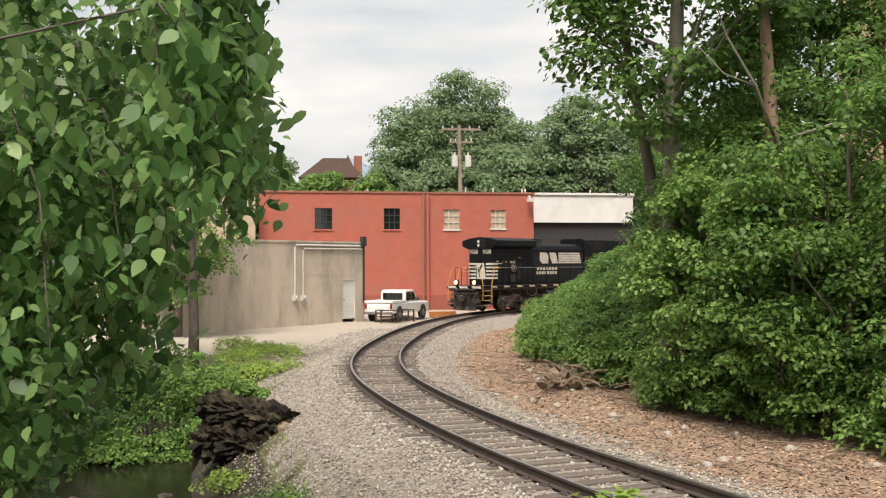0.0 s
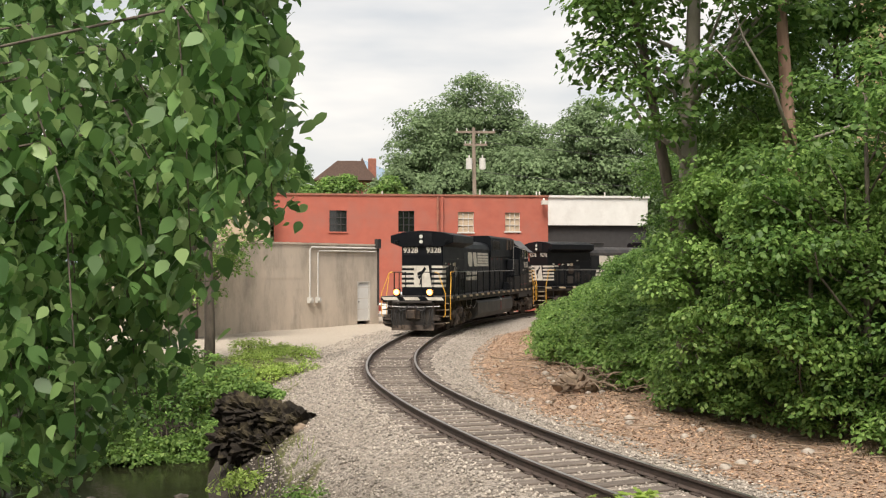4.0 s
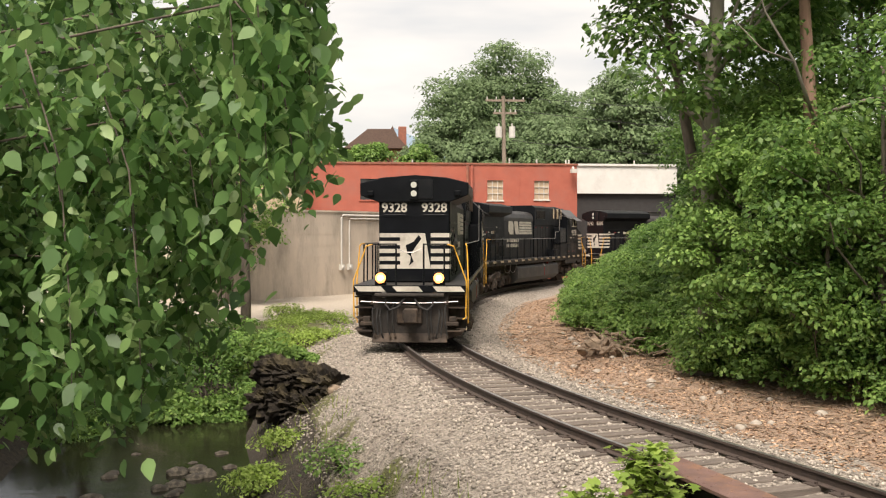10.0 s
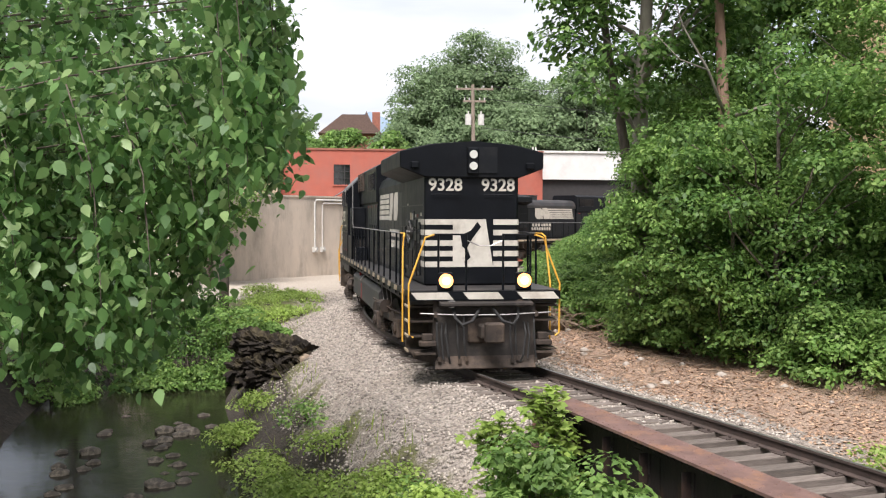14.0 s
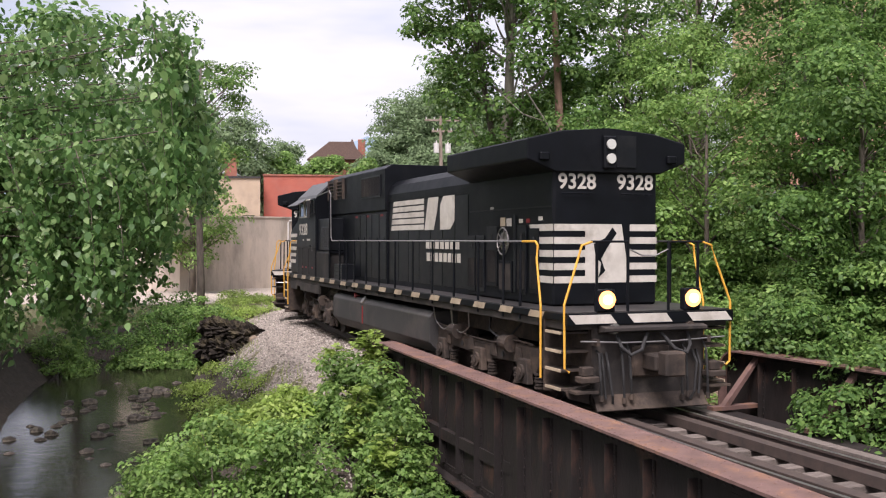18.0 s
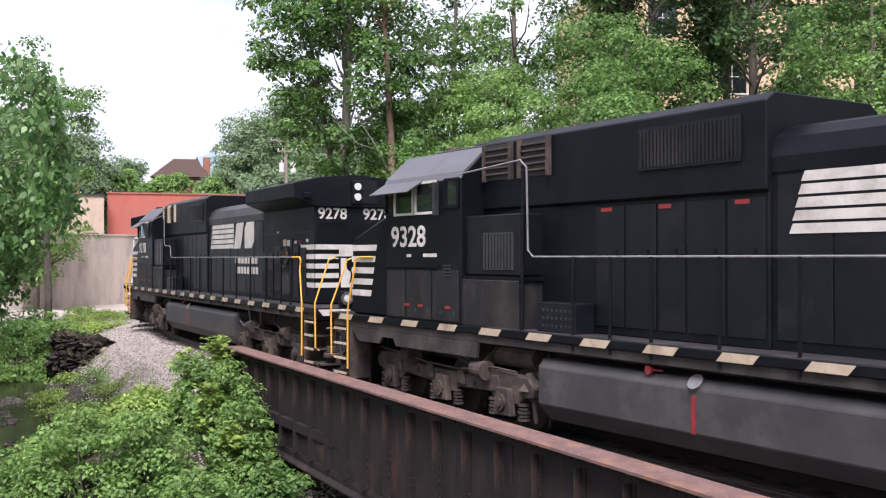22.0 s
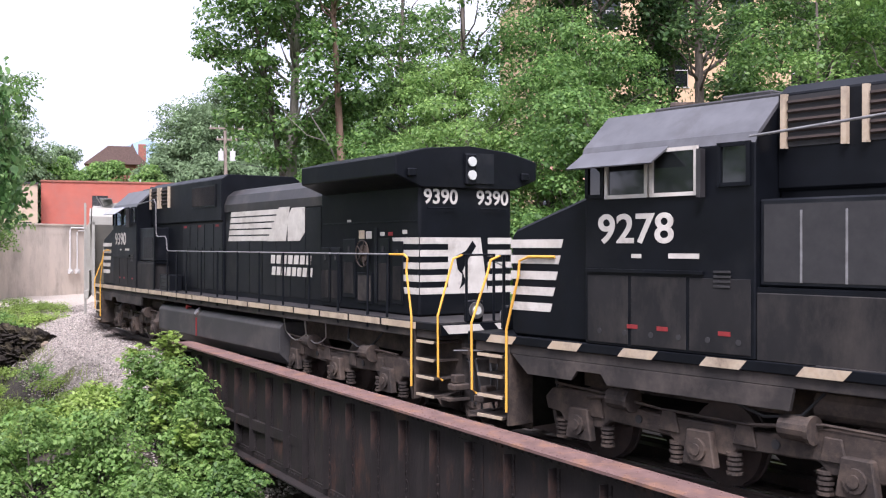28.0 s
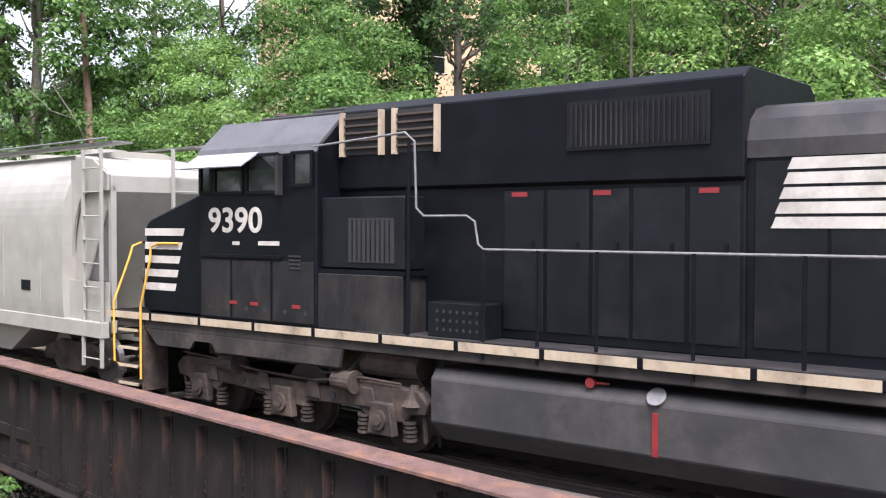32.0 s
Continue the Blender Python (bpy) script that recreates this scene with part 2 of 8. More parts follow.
BARK = pbr("tree_bark", (0.19, 0.155, 0.125), (0.09, 0.072, 0.06), 7, 0.9, bump=0.7, bscale=22, stretch=(1, 1, 0.25))
PALE_BARK = pbr("sycamore_bark", (0.36, 0.32, 0.27), (0.16, 0.135, 0.11), 3, 0.85, bump=0.4, stretch=(1, 1, 0.3))
RED_BARK = pbr("dead_reddish_bark", (0.30, 0.19, 0.14), (0.17, 0.10, 0.07), 5, 0.9, bump=0.5, stretch=(1, 1, 0.2))
LEAF_DARK = leafy("dark_leaves", (0.046, 0.098, 0.032), (0.080, 0.158, 0.048), (0.148, 0.240, 0.074), 0.5)
LEAF_MID = leafy("mid_green_leaves", (0.068, 0.140, 0.036), (0.126, 0.236, 0.058), (0.225, 0.352, 0.094), 0.48)
LEAF_LIGHT = leafy("light_green_leaves", (0.108, 0.200, 0.049), (0.188, 0.318, 0.080), (0.305, 0.440, 0.127), 0.48)
LEAF_BRIGHT = leafy("young_bright_leaves", (0.180, 0.275, 0.050), (0.290, 0.405, 0.085), (0.400, 0.510, 0.140), 0.4)
# greens paled and blued: the haze of distance is mixed into the leaf colour
LEAF_HAZE = leafy("haze_paled_leaves", (0.150, 0.215, 0.112), (0.200, 0.282, 0.142), (0.255, 0.345, 0.178), 0.45, 0.8)
LEAF_NEAR = leafy("hanging_leaves", (0.064, 0.138, 0.044), (0.156, 0.290, 0.090), (0.320, 0.450, 0.180), 0.5, 0.34)
LEAF_IVY = leafy("ivy_leaves", (0.020, 0.048, 0.014), (0.035, 0.075, 0.018), (0.060, 0.110, 0.027))


# ---- mesh tools ----
class Shape:
    """Collects boxes, tubes and prisms into one mesh."""

    def __init__(self):
        self.v, self.f = [], []

    def add(self, verts, faces):
        k = len(self.v)
        self.v += [tuple(p) for p in verts]
        self.f += [tuple(i + k for i in q) for q in faces]
        return self

    def box(self, x0, x1, y0, y1, z0, z1):
        return self.add([(x0, y0, z0), (x1, y0, z0), (x1, y1, z0), (x0, y1, z0), (x0, y0, z1), (x1, y0, z1), (x1, y1, z1), (x0, y1, z1)],
                        [(0, 3, 2, 1), (4, 5, 6, 7), (0, 1, 5, 4), (1, 2, 6, 5), (2, 3, 7, 6), (3, 0, 4, 7)])

    def prism(self, profile, a, b, axis="y"):
        """A closed outline swept from a to b along an axis; the outline is in (x, z), (y, z) or (x, y)."""
        n = len(profile)
        put = {"y": lambda p, t: (p[0], t, p[1]), "x": lambda p, t: (t, p[0], p[1]), "z": lambda p, t: (p[0], p[1], t)}[axis]
        vs = [put(p, a) for p in profile] + [put(p, b) for p in profile]
        fs = [tuple(range(n)), tuple(reversed(range(n, 2 * n)))] + [(i, i + n, (i + 1) % n + n, (i + 1) % n) for i in range(n)]
        return self.add(vs, fs)

    def tube(self, pts, r, n=8, r2=None):
        """A round bar through the points; r2: its radius at the end."""
        pts = [Vector(p) for p in pts]
        r2 = r if r2 is None else r2
        base = len(self.v)
        m = len(pts)
        for i, p in enumerate(pts):
            d = (pts[min(i + 1, m - 1)] - pts[max(i - 1, 0)]).normalized()
            s = d.cross(Vector((0, 0, 1)) if abs(d.z) < 0.9 else Vector((1, 0, 0))).normalized()
            t = d.cross(s)
            q = r + (r2 - r) * i / max(1, m - 1)
            for k in range(n):
                a = 2 * math.pi * k / n
                self.v.append(tuple(p + s * (q * math.cos(a)) + t * (q * math.sin(a))))
        for i in range(m - 1):
            for k in range(n):
                a, b = base + i * n + k, base + i * n + (k + 1) % n
                self.f.append((a, b, b + n, a + n))
        self.f.append(tuple(base + k for k in reversed(range(n))))
        self.f.append(tuple(base + (m - 1) * n + k for k in range(n)))
        return self

    def disc(self, c, axis, r, w, n=20):
        """A short cylinder of width w centred on c."""
        a = Vector(axis).normalized() * (w / 2)
        return self.tube([Vector(c) - a, Vector(c) + a], r, n)

    def mesh(self, name, bevel=0.0, smooth=False):
        me = bpy.data.meshes.new(name)
        me.from_pydata(self.v, [], self.f)
        bm = bmesh.new()
        bm.from_mesh(me)
        bmesh.ops.recalc_face_normals(bm, faces=bm.faces)
        if bevel:
            bmesh.ops.bevel(bm, geom=[e for e in bm.edges if e.calc_face_angle(0) > 0.6], offset=bevel, segments=1, affect="EDGES", clamp_overlap=True)
        bm.to_mesh(me)
        bm.free()
        if smooth:
            me.polygons.foreach_set("use_smooth", [True] * len(me.polygons))
        return me


def part(name, shape, material, parent=None, label="", bevel=0.0, smooth=False):
    """Links a shape or mesh as one object, under a thing or a part."""
    me = shape.mesh(name, bevel, smooth) if isinstance(shape, Shape) else shape
    if not me.materials:
        me.materials.append(material)
    ob = new(name, me)
    if parent:
        ob.parent = parent
    return tagged(ob, label)


def thing(name, label, category, group="", m=None, kind=""):
    ob = new(name)
    ob.empty_display_size = 0.2
    if m is not None:
        ob.matrix_world = m
    return tagged(ob, label, category, group, kind)


def raw_mesh(name, verts, quads, smooth=False):
    """A mesh from arrays of points and of quads."""
    me = bpy.data.meshes.new(name)
    verts, quads = np.asarray(verts, np.float32), np.asarray(quads, np.int32)
    me.vertices.add(len(verts))
    me.vertices.foreach_set("co", verts.ravel())
    k = quads.shape[1]
    me.loops.add(quads.size)
    me.loops.foreach_set("vertex_index", quads.ravel())
    me.polygons.add(len(quads))
    me.polygons.foreach_set("loop_start", np.arange(len(quads), dtype=np.int32) * k)
    me.polygons.foreach_set("loop_total", np.full(len(quads), k, np.int32))
    if smooth:
        me.polygons.foreach_set("use_smooth", np.ones(len(quads), bool))
    me.update()
    me.validate()
    return me


def leaf_mesh(name, centres, size, rng, flat=0.5, droop=0.15, narrow=0.62, lobes=False, out=None, oval=False):
    """Single folded leaves at the centres. flat: how far they lie level; lobes: five-fingered outline; out: the ways that they face."""
    c = np.asarray(centres, float)
    n = len(c)
    up = rng.normal(size=(n, 3))
    up[:, 2] = np.abs(up[:, 2]) + flat * 2.2
    if out is not None:
        up = up * 0.7 + out * 1.6
    up /= np.linalg.norm(up, axis=1)[:, None]
    d = rng.normal(size=(n, 3))
    d -= (d * up).sum(1)[:, None] * up
    d /= np.linalg.norm(d, axis=1)[:, None]
    d[:, 2] -= droop
    s = np.cross(up, d)
    L = (size * rng.uniform(0.6, 1.25, n))[:, None]
    base, tip = c - d * L * 0.5, c + d * L * 0.5 - up * L * 0.12
    if oval:
        outline = [(0.0, 0.0, 0), (0.18, 0.26, .05), (0.45, 0.35, .07), (0.75, 0.22, .03), (1.0, 0.0, -.12)]
        pts = [base + d * L * a + s * L * b + up * L * h for a, b, h in outline] + [base + d * L * a - s * L * b + up * L * h for a, b, h in outline[-2:0:-1]]
    elif lobes:
        outline = [(0.0, 0.0, 0), (0.22, 0.42, .05), (0.45, 0.22, .03), (0.62, 0.46, .02), (0.72, 0.16, 0), (1.0, 0.0, -.1)]
        pts = [base + d * L * a + s * L * b + up * L * h for a, b, h in outline] + [base + d * L * a - s * L * b + up * L * h for a, b, h in outline[-2:0:-1]]
    else:
        w = L * narrow * 0.5
        pts = [base, c + d * L * 0.02 + s * w + up * L * 0.06, tip, c + d * L * 0.02 - s * w + up * L * 0.06]
    k = len(pts)
    v = np.stack(pts, 1).reshape(-1, 3)
    return raw_mesh(name, v, np.arange(n * k).reshape(n, k))


def words(text, size, depth=0.006):
    """A mesh of lettering in the built-in font, centred, upright in the xz plane, facing -y."""
    cu = bpy.data.curves.new("letters", "FONT")
    cu.body, cu.size, cu.extrude, cu.align_x, cu.align_y, cu.offset = text, size, depth / 2, "CENTER", "CENTER", size * 0.018
    ob = new("letters", cu)
    me = bpy.data.meshes.new_from_object(ob.evaluated_get(bpy.context.evaluated_depsgraph_get()))
    bpy.data.objects.remove(ob)
    bpy.data.curves.remove(cu)
    me.transform(Matrix.Rotation(math.pi / 2, 4, "X"))
    return me


# ---- the line of the track; z = 0 is the top of the rails, s grows away from the bridge ----
PATH = [(36.63, -51.2), (33.22, -43.8), (29.81, -36.39), (26.4, -28.99), (23.0, -21.59), (19.53, -14.37), (16.12, -7.32), (12.93, -0.41), (10.12, 6.38), (7.76, 13.05), (5.94, 19.61), (4.15, 25.91), (2.32, 31.94), (1.08, 37.83), (0.46, 43.65), (0.67, 49.5), (1.54, 55.43), (2.79, 61.47), (4.45, 67.53), (6.7, 73.4), (9.8, 78.8), (14.0, 83.3), (19.2, 86.9), (25.4, 89.6), (32.4, 91.5), (40.0, 92.9), (60.0, 95.4), (90.0, 99.0), (210, 113)]


def catmull(points, step):
    p = np.array(points, float)
    p = np.vstack([2 * p[0] - p[1], p, 2 * p[-1] - p[-2]])
    out = []
    for i in range(1, len(p) - 2):
        t = np.linspace(0, 1, 40, endpoint=False)[:, None]
        out.append(0.5 * (2 * p[i] + (p[i + 1] - p[i - 1]) * t + (2 * p[i - 1] - 5 * p[i] + 4 * p[i + 1] - p[i + 2]) * t ** 2
                          + (3 * p[i] - p[i - 1] - 3 * p[i + 1] + p[i + 2]) * t ** 3))
    q = np.vstack(out + [p[-2:-1]])
    d = np.r_[0, np.cumsum(np.hypot(*np.diff(q, axis=0).T))]
    s = np.arange(0, d[-1], step)
    return np.stack([np.interp(s, d, q[:, k]) for k in (0, 1)], 1)


STEP = 0.25
LINE = catmull(PATH, STEP)
LINE_S = np.arange(len(LINE)) * STEP


def on_line(s):
    return Vector((np.interp(s, LINE_S, LINE[:, 0]), np.interp(s, LINE_S, LINE[:, 1]), 0))


def heading(s):
    """Unit vector along the track, away from the bridge."""
    return (on_line(s + 0.3) - on_line(s - 0.3)).normalized()


def side_point(s, e, z=0.0):
    """A point e metres to the east (right, looking away from the bridge) of the track's centre."""
    h = heading(s)
    p = on_line(s)
    return Vector((p.x + h.y * e, p.y - h.x * e, z))


def track_offset(x, y):
    """The signed offset from the track (east positive) and the distance along it, for arrays of points."""
    x, y = np.asarray(x, float), np.asarray(y, float)
    e, s = np.zeros(x.shape), np.zeros(x.shape)
    a = LINE[::4]
    t = np.gradient(a, axis=0)
    t /= np.linalg.norm(t, axis=1)[:, None]
    for k in range(0, x.size, 20000):
        xs, ys = x.ravel()[k:k + 20000], y.ravel()[k:k + 20000]
        dx, dy = xs[:, None] - a[None, :, 0], ys[:, None] - a[None, :, 1]
        i = (dx ** 2 + dy ** 2).argmin(1)
        r = np.arange(len(i))
        ee = dx[r, i] * t[i, 1] - dy[r, i] * t[i, 0]
        e.ravel()[k:k + 20000] = ee
        s.ravel()[k:k + 20000] = i * 4 * STEP
    return e, s


def ramp(v, a, b):
    q = np.clip((v - a) / (b - a), 0, 1)
    return q * q * (3 - 2 * q)


def wave(x, y, k, seed):
    g = np.random.RandomState(seed)
    out = 0
    for _ in range(5):
        a, ph, f = g.uniform(0, 6.28), g.uniform(0, 6.28), k * g.uniform(0.6, 1.9)
        out = out + np.sin((x * np.cos(a) + y * np.sin(a)) * f + ph)
    return out / 5


def ground_z(x, y):
    x, y = np.asarray(x, float), np.asarray(y, float)
    e, s = track_offset(x, y)
    land = ramp(y, 24.0, 26.8)
    # trackbed and its shoulders
    bed = -0.21 - 0.3 * ramp(np.abs(e), 1.45, 2.6) - 0.10 * ramp(-e, 2.6, 3.6)
    # east: a level strip, then the overgrown slope
    east = 0.2 * ramp(e, 2.6, 4.5) + 3.8 * ramp(e, 5.0, 15.0) + 1.8 * ramp(e, 15, 40)
    # west: the creek behind a steep bank, closed off towards the yard
    creek = ramp(-e + 0.35 * wave(x, y, 0.9, 14), 2.5, 5.7) - ramp(-e, 9.3, 12.5)
    yard = ramp(y, 45.0, 52.0)
    west = -2.15 * creek * (1 - yard) + 0.9 * ramp(-e, 11, 17) * (1 - yard) + 0.2 * yard * ramp(-e, 2.6, 5)
    z = bed + np.where(e > 0, east, west)
    # the cut below the bridge
    cut = -2.75 + 0.5 * ramp(-x, 3.5, 7.5) + 2.6 * ramp(-x, 6, 11) + 1.5 * ramp(e, 3.8, 6.5) + 3.2 * ramp(e, 7.0, 15.0) + 1.8 * ramp(e, 15, 40)
    cut = cut + 1.5 * ramp(y, 17.5, 24.0) * ramp(x, -3.0, 0.5)
    z = cut * (1 - land) + z * land
    far = ramp(np.hypot(x, y - 40), 130, 170)
    z = z * (1 - far) - 0.3 * far
    return z + 0.05 * wave(x, y, 1.3, 3) * ramp(np.abs(e), 2.5, 4.5) + 0.03 * wave(x, y, 4.0, 5) * ramp(np.abs(e), 2.0, 3.0)


def gz(x, y):
    return float(ground_z(np.array([x]), np.array([y]))[0])


def build_ground():
    def axis(a, b, lo, hi, fine, coarse):
        left = lo - np.cumsum(np.geomspace(fine, coarse, 44))
        right = hi + np.cumsum(np.geomspace(fine, coarse, 44))
        v = np.r_[left[::-1], np.arange(lo, hi, fine), right]
        return v

    xs, ys = axis(0, 0, -14, 18, 0.22, 230.0), axis(0, 0, 14, 66, 0.24, 230.0)
    X, Y = np.meshgrid(xs, ys)
    Z = ground_z(X, Y)
    nx, ny = len(xs), len(ys)
    i = (np.arange(ny - 1)[:, None] * nx + np.arange(nx - 1)[None, :]).ravel()
    q = np.stack([i, i + 1, i + nx + 1, i + nx], 1)
    me = raw_mesh("ground", np.stack([X.ravel(), Y.ravel(), Z.ravel()], 1), q, True)
    x, y, z = X.ravel(), Y.ravel(), Z.ravel()
    e, s = track_offset(x, y)
    w = wave(x, y, 1.1, 8) + 0.6 * wave(x, y, 4.5, 9)
    stone = np.maximum(1 - ramp(np.abs(e) + 0.3 * w, 2.6, 3.5), (e < 0) * (1 - ramp(-e + 1.0 * w, 2.5, 4.0)) * ramp(z, -2.0, -1.1)) * ramp(y, 22, 24.5)
    yard = ramp(y + w, 51.5, 55.0) * ramp(-e, 2.4, 3.2) * (1 - ramp(-e, 26, 34))
    litter = (e > 0) * (1 - ramp(e + 0.5 * w, 6.0, 8.0)) * ramp(y, 21, 24)
    mud = np.maximum(1 - ramp(z, -1.5, -0.9), (e < 0) * ramp(-e + 1.1 * w, 3.0, 4.4) * (1 - ramp(y, 44, 48)) * (1 - ramp(-e, 9, 11)) * ramp(y, 23, 26))
    for key, val in (("stone", stone), ("yard", yard), ("litter", litter), ("mud", mud)):
        at = me.attributes.new(key, "FLOAT", "POINT")
        at.data.foreach_set("value", np.asarray(val, np.float32))
    me.materials.append(GROUND)
    ob = new("ground", me)
    tagged(ob, "railway cutting with ballast, leaf litter and a muddy creek bank", "ground", kind="structure")


def ground_material():
    """Grassy earth with litter, yard gravel, mud and ballast laid over it where their zones lie, with ragged edges."""
    m = bpy.data.materials.new("ground_mix")
    m.use_nodes = True
    N, K = m.node_tree.nodes, m.node_tree.links
    b = N["Principled BSDF"]
    tc = N.new("ShaderNodeTexCoord")

    def noise(scale, detail=6, rough=0.6):
        n = N.new("ShaderNodeTexNoise")
        n.inputs["Scale"].default_value, n.inputs["Detail"].default_value, n.inputs["Roughness"].default_value = scale, detail, rough
        K.new(tc.outputs["Object"], n.inputs["Vector"])
        return n.outputs["Fac"]

    def two(fac, c1, c2, lo=0.35, hi=0.66):
        r = N.new("ShaderNodeValToRGB")
        r.color_ramp.elements[0].position, r.color_ramp.elements[1].position = lo, hi
        r.color_ramp.elements[0].color, r.color_ramp.elements[1].color = (*c1, 1), (*c2, 1)
        K.new(fac, r.inputs["Fac"])
        return r.outputs["Color"]

    def mix(fac, a, c):
        x = N.new("ShaderNodeMix")
        x.data_type = "RGBA"
        K.new(fac, x.inputs["Factor"])
        K.new(a, x.inputs["A"])
        K.new(c, x.inputs["B"])
        return x.outputs["Result"]

    edge = noise(3.5, 8, 0.75)

    def zone(key):
        a = N.new("ShaderNodeAttribute")
        a.attribute_name = key
        s = N.new("ShaderNodeMath")
        s.operation = "MULTIPLY_ADD"
        K.new(edge, s.inputs[0])
        s.inputs[1].default_value = 1.1
        K.new(a.outputs["Fac"], s.inputs[2])
        r = N.new("ShaderNodeMapRange")
        r.inputs["From Min"].default_value, r.inputs["From Max"].default_value = 0.95, 1.15
        K.new(s.outputs["Value"], r.inputs["Value"])
        return r.outputs["Result"]

    fine, big = noise(30, 6, 0.7), noise(1.2, 5)
    col = mix(big, two(noise(7), (0.075, 0.085, 0.03), (0.17, 0.175, 0.06)), two(fine, (0.13, 0.12, 0.06), (0.24, 0.22, 0.11)))
    col = mix(zone("litter"), col, mix(two(big, (0, 0, 0), (0.8, 0.8, 0.8), 0.45, 0.7), two(fine, (0.17, 0.11, 0.08), (0.52, 0.37, 0.27)), two(noise(14, 8, 0.8), (0.27, 0.185, 0.13), (0.60, 0.46, 0.35))))
    col = mix(zone("yard"), col, mix(big, two(noise(40), (0.40, 0.345, 0.28), (0.58, 0.51, 0.43)), two(noise(9), (0.36, 0.30, 0.24), (0.52, 0.45, 0.37))))
    col = mix(zone("mud"), col, two(noise(6, 8, 0.7), (0.024, 0.019, 0.0145), (0.085, 0.066, 0.048)))
    vor = N.new("ShaderNodeTexVoronoi")
    vor.inputs["Scale"].default_value = 19.0
    K.new(tc.outputs["Object"], vor.inputs["Vector"])
    sep = N.new("ShaderNodeSeparateColor")
    K.new(vor.outputs["Color"], sep.inputs["Color"])
    col = mix(zone("stone"), col, mix(two(big, (0, 0, 0), (0.6, 0.6, 0.6), 0.4, 0.7), two(sep.outputs["Red"], (0.20, 0.172, 0.147), (0.48, 0.42, 0.36), 0.1, 0.9), two(sep.outputs["Green"], (0.175, 0.14, 0.113), (0.39, 0.32, 0.26), 0.1, 0.9)))
    K.new(col, b.inputs["Base Color"])
    b.inputs["Roughness"].default_value = 0.93
    h = N.new("ShaderNodeMath")
    h.operation = "MULTIPLY_ADD"
    K.new(vor.outputs["Distance"], h.inputs[0])
    h.inputs[1].default_value = -1.2
    K.new(fine, h.inputs[2])
    bp = N.new("ShaderNodeBump")
    bp.inputs["Strength"].default_value, bp.inputs["Distance"].default_value = 0.9, 0.05
    K.new(h.outputs["Value"], bp.inputs["Height"])
    K.new(bp.outputs["Normal"], b.inputs["Normal"])
    return m


GROUND = ground_material()
build_ground()
wv = Shape()
wv.add([(-40, -40, -2.35), (14, -40, -2.35), (14, 46, -2.35), (-40, 46, -2.35)], [(0, 1, 2, 3)])
tagged(part("water", wv, WATER), "shallow dark creek water below the railway bank", "creek", kind="structure")


# ---- track ----
def sweep(profile, s0, s1, step, e):
    """A mesh of an outline (across, up) carried along the track at the offset e."""
    n = len(profile)
    ss = np.arange(s0, s1 + 0.01, step)
    v = []
    for s in ss:
        for a, z in profile:
            v.append(tuple(side_point(s, e + a, z)))
    f = []
    for i in range(len(ss) - 1):
        for k in range(n):
            f.append((i * n + k, i * n + (k + 1) % n, (i + 1) * n + (k + 1) % n, (i + 1) * n + k))
    return Shape().add(v, f)


def build_track():
    root = thing("railway_track", "single curved railway track with rusty rails on weathered ties", "railway track", kind="structure")
    prof = [(-0.07, -0.17), (0.07, -0.17), (0.07, -0.155), (0.012, -0.135), (0.012, -0.045), (0.036, -0.035), (0.036, -0.002),
            (-0.036, -0.002), (-0.036, -0.035), (-0.012, -0.045), (-0.012, -0.135), (-0.07, -0.155)]
    for e in (-0.752, 0.752):
        r = part("rail", sweep(prof, 20, 235, 0.5, e), RAIL, root)
        part("running_surface", sweep([(-0.03, -0.003), (0.03, -0.003), (0.03, 0.0), (-0.03, 0.0)], 20, 235, 0.5, e), STEEL, r, "polished rail head")
    t = Shape().box(-1.3, 1.3, -0.115, 0.115, -0.36, -0.175).mesh("tie", 0.012)
    t.materials.append(TIE)
    p = Shape()
    for e in (-0.752, 0.752):
        p.box(e - 0.18, e + 0.18, -0.1, 0.1, -0.176, -0.160)
        p.box(e - 0.11, e - 0.08, -0.07, -0.04, -0.165, -0.13)
        p.box(e + 0.08, e + 0.11, 0.04, 0.07, -0.165, -0.13)
    p = p.mesh("tie_plates")
    p.materials.append(RAIL)
    rng = random.Random(4)
    s = 34.0
    while s < 150:
        h = heading(s)
        a = math.degrees(math.atan2(-h.x, h.y)) + rng.uniform(-1.2, 1.2)
        m = pose(*side_point(s, rng.uniform(-0.06, 0.06), rng.uniform(-0.012, 0.004)), 0, 0, a)
        o = part("tie", t, TIE, root)
        o.matrix_world = m
        part("tie_plates", p, RAIL, o)
        s += 0.53 + rng.uniform(-0.02, 0.02)


build_track()


# ---- the plate-girder bridge ----
G_TOP = 0.42


